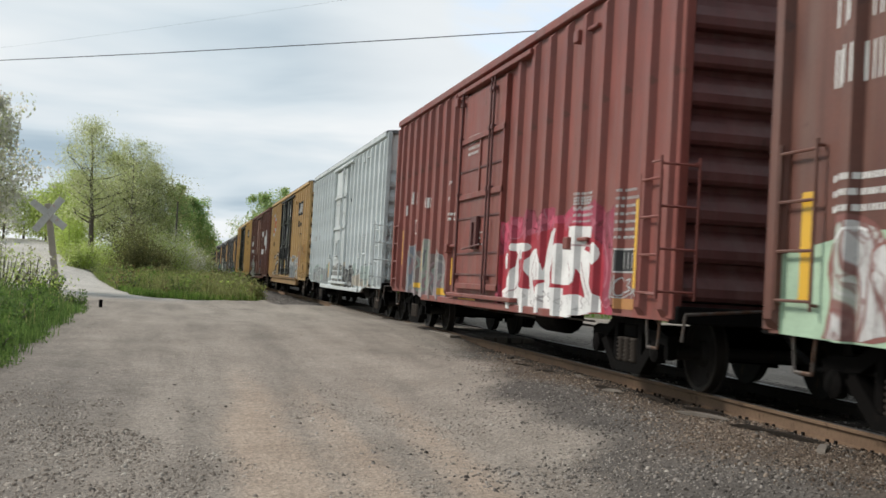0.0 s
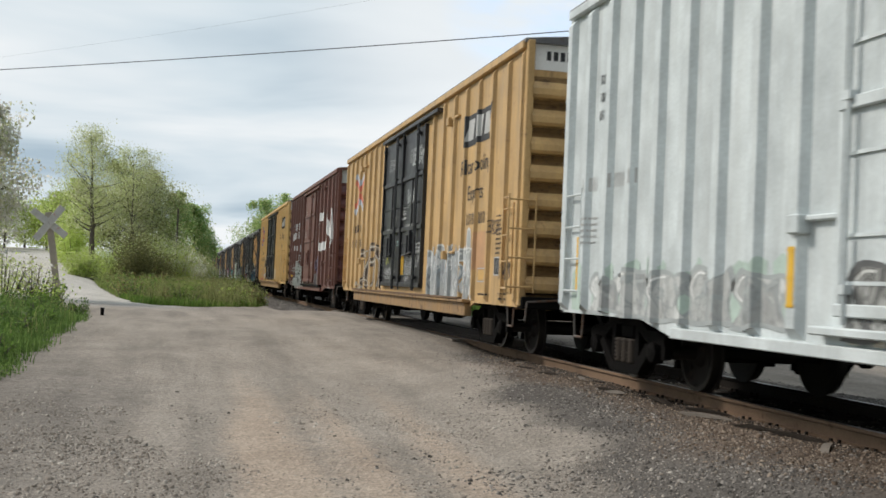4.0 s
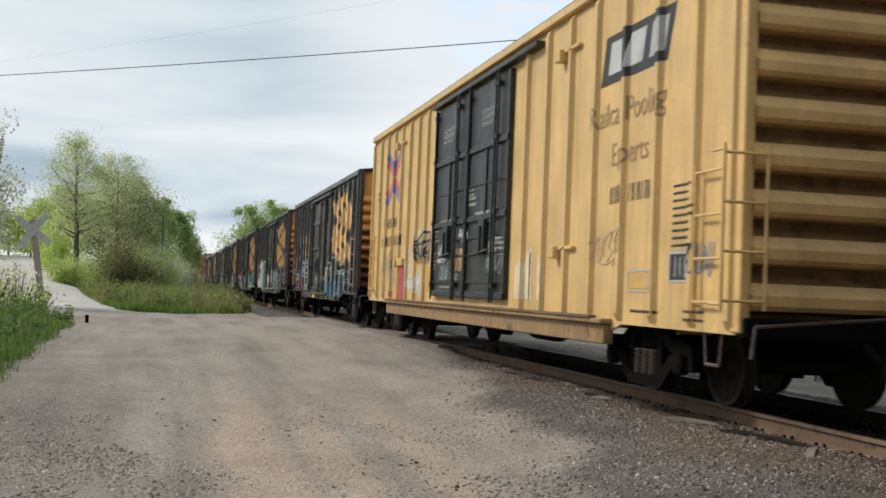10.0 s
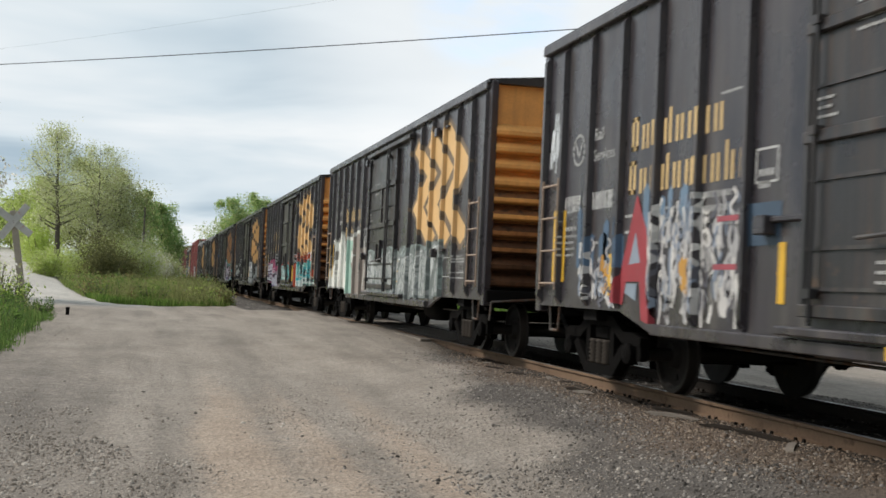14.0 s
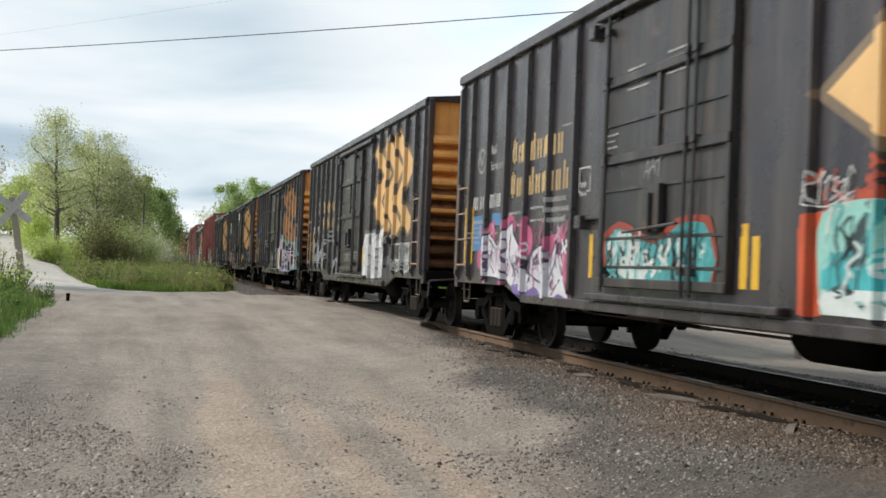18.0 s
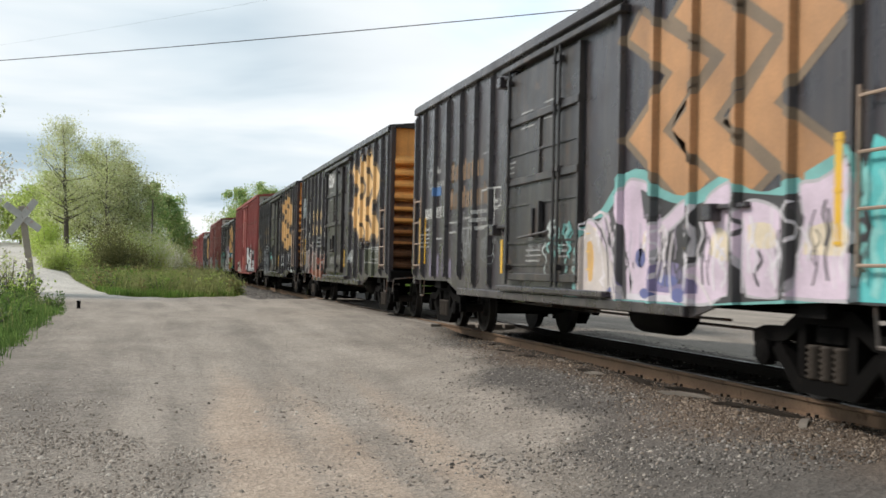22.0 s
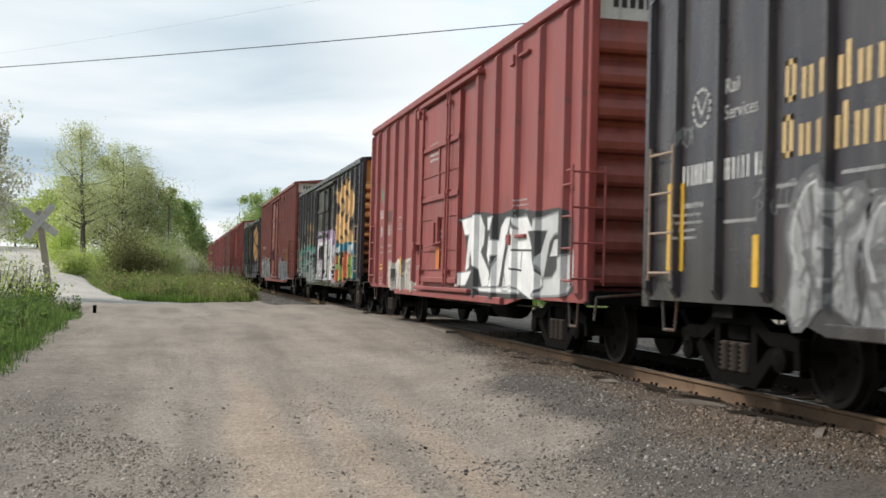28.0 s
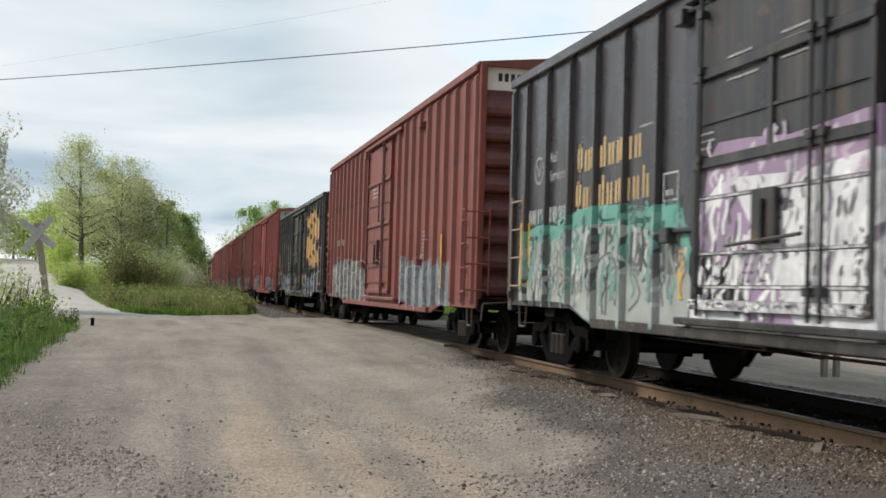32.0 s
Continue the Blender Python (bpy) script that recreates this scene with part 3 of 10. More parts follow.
def height(x, y):
    x, y = np.asarray(x, float), np.asarray(y, float)
    z = np.interp(y, [-60, 6, 14, 24, 60], [-0.5, -0.5, -0.36, -0.10, -0.06])
    z = z - 0.05 * smooth(20, 41, y) * (x < 3.2)
    near = 1 - smooth(1.9, 3.9, np.abs(x - TRACK_X))
    crossing = smooth(19, 24, y) * (1 - smooth(39, 42, y))
    z = z * (1 - near) + near * (-0.155 - 0.04 * (np.abs(x - TRACK_X) < 0.7) + 0.012 * (x < TRACK_X - 0.82) + 0.125 * crossing)
    side = smooth(1.0, 6.0, -(x + 0.05 * np.maximum(y - 45, 0)))
    z = z + np.minimum(np.maximum(y - 46, 0), 80) * (0.006 + 0.034 * side) * (x < 3.2)
    z = z + 0.35 * smooth(2.6, 6.0, -x) * (1 - smooth(26, 34, y)) + 0.1 * smooth(3.0, 5.0, -x) * (y < 45)
    return z


def zones(x, y):
    x, y = np.asarray(x, float), np.asarray(y, float)
    dx = np.abs(x - TRACK_X)
    across = x - 0.15 * np.clip(y - 7.5, 0, 12) + 0.22 * np.sin(y * 1.1) + 0.12 * np.sin(y * 2.7 + x)
    near_dark = smooth(2.3, 3.9, across) * (1 - smooth(8.0, 9.5, x)) * (1 - 0.7 * smooth(17, 24, y) * (1 - smooth(39.5, 41.5, y)))
    far_dark = (y > 41) * (1 - smooth(2.7, 3.4, dx))
    red = np.where(y > 41, far_dark, near_dark)
    wob = 0.09 * np.sin(y * 1.7) + 0.05 * np.sin(y * 4.1 + 1)
    verge = smooth(-0.25, 0.35, road_left(y) + wob - x)
    isle = smooth(-0.3, 0.5, y - island_front(x) + 0.25 * np.sin(x * 4.1)) * (x < 5) * (1 - smooth(3.0, 3.6, x))
    right = smooth(25.0, 27.0, x + 0.4 * np.sin(y * 0.8)) + (y > 42) * smooth(9.6, 10.6, x)
    behind = (y < -30) * 0.9
    green = np.clip(np.maximum.reduce([verge, isle, right, behind]), 0, 1)
    lane = np.exp(-((x - 0.75 - 0.02 * (y - 8) + 0.06 * np.sin(y * 1.3)) / 0.34) ** 2) + 0.75 * np.exp(-((x - 1.55) / 0.2) ** 2) + 0.8 * np.exp(-((x - 2.3 - 0.03 * (y - 8)) / 0.28) ** 2)
    wide = np.exp(-((x - 1.3) / 1.3) ** 2) * (1 - smooth(8, 15, y)) * 0.22
    blue = np.clip(0.8 * lane * (1 - smooth(9, 23, y)) + wide, 0, 1)
    rut = np.exp(-((x - 0.1 - 0.01 * (y - 8)) / 0.16) ** 2) * (1 - smooth(12, 16, y)) * 0.45
    blue = blue * (1 - rut)
    red = np.maximum(red, rut)
    red = np.maximum(red, 0.50 * (1 - smooth(-1.3, 0.9, x + 0.3 * np.sin(y * 0.8))) * (1 - smooth(13, 30, y)))
    return red, green, blue


def patchy(x, y, scale=1.0, seed=0.0):
    """Soft clumps between 0 and 1."""
    x, y = x * scale, y * scale
    v = np.sin(1.3 * x + 0.7 * y + seed) + np.sin(2.9 * x - 1.7 * y + 2.1 + seed) * 0.7 + np.sin(0.6 * x + 2.3 * y + 0.8 * np.sin(x) + seed) * 0.8 + np.sin(5.3 * x + 4.1 * y) * 0.4
    return np.clip(0.5 + v / 4.2, 0, 1)


def grow(start, stop, step, rate):
    out, v = [], start
    while v < stop:
        out.append(v)
        v += step
        step *= rate
    return out + [stop]


def make_ground():
    xs = np.array([-v for v in grow(8, 2200, 0.4, 1.16)][::-1] + list(np.arange(-7.8, 11.9, 0.2)) + grow(12, 2200, 0.4, 1.16))
    ys = np.array([-v for v in grow(-2, 2200, 0.5, 1.2)][::-1] + list(np.arange(2.3, 48, 0.25)) + list(np.arange(48, 120, 1.0)) + grow(120, 3500, 2, 1.14))
    gx, gy = np.meshgrid(xs, ys)
    gz = height(gx, gy)
    gz = gz + 0.012 * np.sin(gx * 3.1 + gy * 0.7) * np.sin(gy * 2.3) + 0.02 * np.sin(gx * 0.9) * np.sin(gy * 0.6 + 1)
    w = len(xs)
    idx = np.arange(gx.size).reshape(gx.shape)
    faces = np.stack([idx[:-1, :-1], idx[:-1, 1:], idx[1:, 1:], idx[1:, :-1]], -1).reshape(-1, 4)
    me = cloud_mesh("ground", np.stack([gx, gy, gz], -1).reshape(-1, 3), faces, M["ground"])
    r, gr, b = zones(gx.ravel(), gy.ravel())
    layer = me.color_attributes.new("zone", "FLOAT_COLOR", "POINT")
    layer.data.foreach_set("color", np.stack([r, gr, b, np.ones_like(r)], -1).astype(np.float32).ravel())
    px, py = gx.ravel(), gy.ravel()
    light_road = smooth(36, 46, py) * smooth(-1.5, 1.0, -px) * (1 - gr)
    # band between the rails where the train's shade is painted in
    oily_shade = (1 - smooth(0.9, 1.5, np.abs(px - TRACK_X))) * (1 - 0.7 * smooth(19, 24, py) * (1 - smooth(39, 42, py)))
    brown = smooth(3.95, 5.0, px - 0.04 * (py - 8) + 0.3 * np.sin(py * 0.9) + 0.15 * np.sin(py * 2.3)) * (1 - smooth(5.3, 5.7, px)) * (1 - smooth(15, 22, py)) * (0.45 + 0.45 * patchy(px, py, 1.2, 2.0))
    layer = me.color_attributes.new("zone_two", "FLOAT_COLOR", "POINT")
    layer.data.foreach_set("color", np.stack([light_road, oily_shade, brown, np.ones_like(r)], -1).astype(np.float32).ravel())
    for p in me.polygons:
        p.use_smooth = True
    ob = new("ground", me)
    tagged(ob, "gravel crossing road with sandy tracks and grass verges", "ground", kind="structure")
    return ob


GROUND = make_ground()
RNG = np.random.default_rng(7)


def ground_z(x, y):
    return float(height(np.array([x]), np.array([y]))[0])


# ---------------------------------------------------------------- track
def make_rail(x, name, paint):
    bm = fresh()
    prof = [(-0.07, -0.172), (0.07, -0.172), (0.07, -0.160), (0.012, -0.140), (0.010, -0.045), (0.036, -0.032), (0.036, -0.006), (0.030, 0.0), (-0.030, 0.0), (-0.036, -0.006), (-0.036, -0.032), (-0.010, -0.045), (-0.012, -0.140), (-0.07, -0.160)]
    y0, y1 = -280, 520
    a = [bm.verts.new((px, y0, pz)) for px, pz in prof]
    b = [bm.verts.new((px, y1, pz)) for px, pz in prof]
    for k in range(len(prof)):
        j = (k + 1) % len(prof)
        f = bm.faces.new((a[k], a[j], b[j], b[k]))
        f.material_index = 1 if k == 7 else 0
    me = mesh_of(bm, name, M[paint])
    me.materials.append(M["rail_top"])
    return me


def make_track():
    track = new("railway_track")
    tagged(track, "rusty steel rails spiked to old dark timber ties", "railway track", kind="structure")
    track.location = (TRACK_X, 0, 0)
    # the far rail gets the steel with painted shade
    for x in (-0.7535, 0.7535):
        hang("rail", make_rail(x, "rail", "rail_side" if x < 0 else "shaded_steel"), track, at=pose(x, 0, 0))
    bm = fresh()
    box(bm, -1.28, 1.28, -0.115, 0.115, -0.33, -0.174)
    bevelled(bm, 0.012)
    tie = mesh_of(bm, "tie", M["tie"])
    bm = fresh()
    box(bm, -0.14, 0.14, -0.09, 0.09, -0.175, -0.158)
    for dx, dy in ((-0.11, 0.05), (0.11, -0.05), (-0.09, -0.05)):
        box(bm, dx - 0.012, dx + 0.012, dy - 0.012, dy + 0.012, -0.16, -0.125)
    plate = mesh_of(bm, "tie_plate", M["shaded_steel"])
    rng = random.Random(4)
    y = -16.0
    while y < 140:
        if y < 22 or y > 41:
            turn = rng.uniform(-1.5, 1.5)
            hang("tie", tie, track, at=pose(rng.uniform(-0.04, 0.04), y, rng.uniform(-0.012, 0.0), 0, 0, turn))
            if y < 34:
                for x in (-0.7535, 0.7535):
                    hang("tie_plate", plate, track, at=pose(x, y, 0))
        y += 0.53
    # timbers laid between the rails at the crossing
    bm = fresh()
    for k in range(1):
        box(bm, -0.11, 0.11, -2.35, 2.35, -0.17, -0.012)
    bevelled(bm, 0.012)
    board = mesh_of(bm, "crossing_plank", M["plank"])
    for y in (24.6, 29.4, 34.2, 38.6):
        for x in (-1.0, -0.55, -0.28, 0.0, 0.28, 0.55, 1.0):
            hang("crossing_plank", board, track, at=pose(x, y, rng.uniform(-0.006, 0.004), 0, 0, rng.uniform(-0.3, 0.3)))
    return track


make_track()


# ---------------------------------------------------------------- stones and grass
STONE = np.array([(-1, -1, -0.6), (1, -0.8, -0.6), (0.9, 1, -0.6), (-0.8, 0.9, -0.6), (-0.55, -0.6, 0.55), (0.6, -0.4, 0.7), (0.45, 0.6, 0.5), (-0.5, 0.45, 0.6)])
STONE_F = np.array([(0, 1, 5, 4), (1, 2, 6, 5), (2, 3, 7, 6), (3, 0, 4, 7), (4, 5, 6, 7)])


def scatter_stones(name, label, x, y, size, material, lift=0.25):
    n = len(x)
    a = RNG.uniform(0, math.tau, n)
    s = STONE[None] * (size[:, None, None] * RNG.uniform(0.6, 1.3, (n, 1, 3))) + RNG.normal(0, 0.13, (n, 8, 3)) * size[:, None, None]
    c, d = np.cos(a)[:, None], np.sin(a)[:, None]
    px, py = s[..., 0] * c - s[..., 1] * d, s[..., 0] * d + s[..., 1] * c
    z = height(x, y) + 0.012 * np.sin(x * 3.1 + y * 0.7) * np.sin(y * 2.3) + 0.02 * np.sin(x * 0.9) * np.sin(y * 0.6 + 1) + size * lift
    v = np.stack([px + x[:, None], py + y[:, None], s[..., 2] * 0.8 + z[:, None]], -1).reshape(-1, 3)
    f = (STONE_F[None] + 8 * np.arange(n)[:, None, None]).reshape(-1, 4)
    ob = new(name, cloud_mesh(name, v, f, material))
    tagged(ob, label, "gravel", kind="stuff")
    return ob


def random_in(n, x0, x1, y0, y1, keep, near=True):
    """Points in a box, thinner with distance, where keep() lets them be."""
    x = RNG.uniform(x0, x1, n)
    u = RNG.uniform(0, 1, n)
    y = y0 * (y1 / y0) ** u if near else y0 + (y1 - y0) * u
    ok = keep(x, y) > RNG.uniform(0, 1, n)
    return x[ok], y[ok]


def make_stones():
    def dark(x, y):
        r, gr, b = zones(x, y)
        return r * (1 - gr) * (np.abs(x - TRACK_X) > 0.1)

    def pale(x, y):
        r, gr, b = zones(x, y)
        return (1 - gr) * (1 - 0.75 * r) * (1 - 0.6 * b)

    def earthy(p, q):
        return smooth(3.95, 5.0, p - 0.04 * (q - 8) + 0.3 * np.sin(q * 0.9)) * (p < 5.8)

    x, y = random_in(40000, 3.8, 5.75, 6.5, 22, lambda p, q: dark(p, q) * earthy(p, q) * 0.55)
    scatter_stones("ballast_stones", "brown soiled ballast along the near rail", x, y, RNG.gamma(2.0, 0.0024, len(x)) + 0.0028, M["soiled"])
    x, y = random_in(72000, 2.0, 9.4, 6.5, 24, lambda p, q: dark(p, q) * (1 - 0.85 * earthy(p, q)))
    scatter_stones("ballast_stones", "dark grey crushed ballast beside the rails", x, y, RNG.gamma(2.0, 0.0024, len(x)) + 0.0028, M["ballast"])
    x, y = random_in(5000, 3.6, 9.3, 41.5, 110, dark)
    scatter_stones("ballast_stones", "dark crushed ballast shoulder beyond the crossing", x, y, RNG.uniform(0.012, 0.03, len(x)), M["ballast"])
    x, y = random_in(76000, -2.6, 5.2, 7.0, 24, lambda p, q: pale(p, q) * (0.06 + 0.94 * smooth(0.45, 0.75, patchy(p, q * 0.6, 1.3, 4.0))) * (1 - 0.85 * smooth(10, 15, q)))
    scatter_stones("loose_gravel", "loose grey gravel strewn over the road", x, y, RNG.gamma(1.8, 0.0024, len(x)) + 0.0022, M["pebble"])
    x, y = random_in(9000, -1.9, 0.5, 7.2, 13, lambda p, q: pale(p, q) * smooth(0.4, 0.7, patchy(p, q * 0.6, 1.9, 2.0)) * (1 - smooth(-0.4, 0.5, p)))
    scatter_stones("loose_gravel", "coarse pale gravel heaped along the road edge", x, y, RNG.gamma(2.2, 0.003, len(x)) + 0.004, M["pebble"])
    x, y = random_in(2600, 0.2, 3.6, 7.4, 10.5, lambda p, q: smooth(0.5, 0.8, patchy(p * 0.8, q, 1.6, 6.0)) * (1 - smooth(8.6, 10.2, q)))
    scatter_stones("dark_stones", "dark crushed stones scattered over the sandy track", x, y, RNG.gamma(2.0, 0.003, len(x)) + 0.004, M["ballast"])
    x, y = random_in(40, -2.0, 5.0, 7.5, 16, pale)
    scatter_stones("dark_stones", "a few larger dark stones on the road", x, y, RNG.uniform(0.012, 0.024, len(x)), M["ballast"])


make_stones()


def blades(name, label, x, y, tall, wide, material, lean=0.35):
    n = len(x)
    z = height(x, y)
    a, b = RNG.uniform(0, math.tau, n), RNG.uniform(0, math.tau, n)
    h = tall * RNG.uniform(0.5, 1.25, n)
    w = wide * RNG.uniform(0.6, 1.4, n)
    l1 = h * RNG.uniform(0.05, lean, n)
    dx, dy = np.cos(a) * w, np.sin(a) * w
    bx, by = np.cos(b) * l1, np.sin(b) * l1
    v = np.stack([
        np.stack([x - dx, y - dy, z - 0.03], -1), np.stack([x + dx, y + dy, z - 0.03], -1),
        np.stack([x + bx * 0.35 + dx * 0.8, y + by * 0.35 + dy * 0.8, z + h * 0.55], -1), np.stack([x + bx * 0.35 - dx * 0.8, y + by * 0.35 - dy * 0.8, z + h * 0.55], -1),
        np.stack([x + bx + dx * 0.15, y + by + dy * 0.15, z + h], -1), np.stack([x + bx - dx * 0.15, y + by - dy * 0.15, z + h], -1)], 1).reshape(-1, 3)
    f = (np.array([(0, 1, 2, 3), (3, 2, 4, 5)])[None] + 6 * np.arange(n)[:, None, None]).reshape(-1, 4)
    ob = new(name, cloud_mesh(name, v, f, material))
    tagged(ob, label, "grass", kind="stuff")
    return ob


def leaf_cards(centres, size, rng):
    n = len(centres)
    q = rng.normal(size=(n, 3))
    q /= np.linalg.norm(q, axis=1)[:, None]
    r = np.cross(q, rng.normal(size=(n, 3)))
    r /= np.linalg.norm(r, axis=1)[:, None]
    s = (size * rng.uniform(0.55, 1.35, n))[:, None]
    q, r = q * s, r * s * 0.62
    v = np.stack([centres - q, centres + r, centres + q * 1.1, centres - r], 1).reshape(-1, 3)
    f = np.arange(4 * n).reshape(-1, 4)
    return v, f


def leaf_carpet(name, label, x, y, tall, size, material, rng):
    z = height(x, y) + rng.uniform(0, 1, len(x)) ** 1.3 * tall
    v, f = leaf_cards(np.stack([x, y, z], -1), size, rng)
    ob = new(name, cloud_mesh(name, v, f, material))
    tagged(ob, label, "grass", kind="stuff")


def make_grass():
    def verge(x, y):
        return zones(x, y)[1] * (x < road_left(y) + 0.3)

    def isle(x, y):
        return zones(x, y)[1] * (x > island_left(y) - 0.5)

    x, y = random_in(60000, -5.5, -1.6, 9, 44, verge)
    blades("verge_grass", "lush green grass along the gravel road", x, y, 0.10 + 0.17 * patchy(x, y, 1.4), 0.007, LEAF["weed"])
    x, y = random_in(70000, -5.5, -1.7, 9.5, 42, verge)
    edge = smooth(0.0, 0.9, road_left(y) - x)
    leaf_carpet("verge_weeds", "broad-leaved green weeds covering the verge", x, y, (0.06 + 0.42 * patchy(x, y, 1.1, 1.0)) * (0.4 + 0.6 * edge), 0.024, LEAF["weed"], RNG)
    x, y = random_in(800, -5, -2.2, 11, 44, verge)
    blades("verge_grass", "dry stalks among the green verge grass", x, y, 0.45, 0.005, LEAF["dry"], 0.25)
    x, y = random_in(30000, -9, 3.7, 41, 66, isle, False)
    blades("meadow_grass", "green grass on the wedge between road and track", x, y, 0.10 + 0.25 * patchy(x, y, 0.9), 0.014, LEAF["meadow"])
    x, y = random_in(60000, -7, 3.7, 41, 50, lambda p, q: isle(p, q) * (1 - smooth(0.4, 1.8, q - island_front(p))) * (0.35 + 0.65 * (1 - smooth(-0.5, 1.8, p))), False)
    blades("meadow_grass", "fresh bright green grass fringing the meadow", x, y, 0.16 + 0.14 * patchy(x, y, 1.7), 0.012, LEAF["grass"])
    x, y = random_in(44000, -9, 3.6, 41.5, 80, lambda p, q: isle(p, q) * smooth(0.25, 0.75, patchy(p, q, 0.45, 3.0)), False)
    leaf_carpet("meadow_weeds", "clumps of lush weeds in the meadow", x, y, 0.12 + 0.75 * patchy(x, y, 0.45, 3.0) * smooth(41, 46, y), 0.036, LEAF["meadow"], RNG)
    x, y = random_in(30000, -8, 3.6, 42.5, 84, lambda p, q: isle(p, q) * smooth(0.25, 0.7, patchy(p, q, 0.5, 5.0)) * smooth(0.1, 1.2, p - island_left(q)), False)
    blades("meadow_grass", "tall dry olive grass and seed heads", x, y, 0.22 + 0.8 * patchy(x, y, 0.5, 5.0) * smooth(41.5, 45, y), 0.011, LEAF["dry"], 0.4)
    x, y = random_in(7000, 0.8, 3.7, 41.8, 60, lambda p, q: isle(p, q) * smooth(0.8, 2.4, p), False)
    leaf_carpet("meadow_weeds", "tall seeding weeds on the shoulder of the track", x, y, 0.25 + 0.75 * patchy(x, y, 0.8, 2.0), 0.05, LEAF["dry"], RNG)
    x, y = random_in(14000, -40, -6, 44, 130, verge, False)
    blades("meadow_grass", "rough grass on the far bank of the road", x, y, 0.35, 0.04, LEAF["lime"])
    x, y = random_in(5000, 9.8, 24, 43, 150, lambda p, q: zones(p, q)[1], False)
    blades("meadow_grass", "rough grass beyond the track", x, y, 0.4, 0.05, LEAF["grass"])


make_grass()


# ---------------------------------------------------------------- trees and shrubs
def tree(name, label, x, y, tall, spread, leaf, seed, leaves=3000, size=0.11, start=0.22, limbs=26, trunk=0.13, point=1.0, fill=0.33, category="tree", stems=1, droop=0.0, base=None):
    rng = np.random.default_rng(seed)
    thing = new(name)
    z0 = ground_z(x, y) - 0.05 if base is None else base
    thing.location = (x, y, z0)
    tagged(thing, label, category)
    bm, bl = fresh(), fresh()
    spots = []
    for s in range(stems):
        lean = rng.uniform(-0.06, 0.06, 2) * (1 + 2 * (stems > 1))
        foot = rng.uniform(-0.3, 0.3, 2) * (stems > 1)
        pts = []
        for k in range(9):
            t = k / 8
            pts.append(Vector((foot[0] + lean[0] * t * tall + rng.normal(0, 0.05) * t, foot[1] + lean[1] * t * tall + rng.normal(0, 0.05) * t, t * tall * (0.98 if s == 0 else rng.uniform(0.7, 0.95)))))
        for k in range(8):
            rod(bm, pts[k], pts[k + 1], trunk * (1 - k / 8.6), trunk * (1 - (k + 1) / 8.6), 7)
        for k in range(limbs // stems):
            t = start + (0.97 - start) * (k + rng.uniform(0, 1)) / (limbs // stems)
            i = min(7, int(t * 8))
            root = pts[i].lerp(pts[i + 1], t * 8 - i)
            ang = rng.uniform(0, math.tau)
            shape = (math.sin(math.pi * min(1, max(0.02, (t - start * 0.6) / (1.02 - start * 0.6))) ** 0.8)) ** 0.6 if point <= 1 else max(0.05, 1.05 - t) * 1.5
            reach = spread * shape * rng.uniform(0.6, 1.15)
            tip = root + Vector((math.cos(ang) * reach, math.sin(ang) * reach, reach * rng.uniform(0.25, 0.9) - droop * reach))
            tip.z = min(tip.z, tall * 1.02)
            midp = root.lerp(tip, 0.5) + Vector((0, 0, -0.06 * reach))
            r = max(0.012, trunk * 0.38 * (1 - t))
            rod(bl, root, midp, r, r * 0.7, 5)
            rod(bl, midp, tip, r * 0.7, r * 0.25, 5)
            for _ in range(3):
                u = rng.uniform(0.35, 1)
                p = midp.lerp(tip, u)
                d = Vector(rng.normal(0, 0.3, 3)) * reach
                rod(bl, p, p + d, r * 0.35, r * 0.15, 4)
                spots.append((p + d, reach * 0.22 + 0.08))
                spots.append((p + d * 0.5, reach * 0.2 + 0.08))
            spots.append((tip, reach * 0.2 + 0.1))
            spots.append((midp, reach * 0.22 + 0.08))
    part("trunk", bm, M["bark"], thing)
    part("branchwork", bl, M["bark"], thing)
    c = np.array([p[:] for p, _ in spots])
    w = np.array([v for _, v in spots])
    pick = rng.integers(0, len(c), leaves)
    pos = c[pick] + np.clip(rng.normal(0, 1, (leaves, 3)), -1.35, 1.35) * (w[pick] * fill / 0.33)[:, None]
    pos[:, 2] = np.clip(pos[:, 2], 0.1, tall * 1.05)
    kinds = leaf if isinstance(leaf, tuple) else (leaf,)
    share = np.array_split(rng.permutation(leaves), len(kinds))
    for kind, ids in zip(kinds, share):
        v, f = leaf_cards(pos[ids], size, rng)
        hang("crown", cloud_mesh("crown", v, f, LEAF[kind]), thing)
    return thing


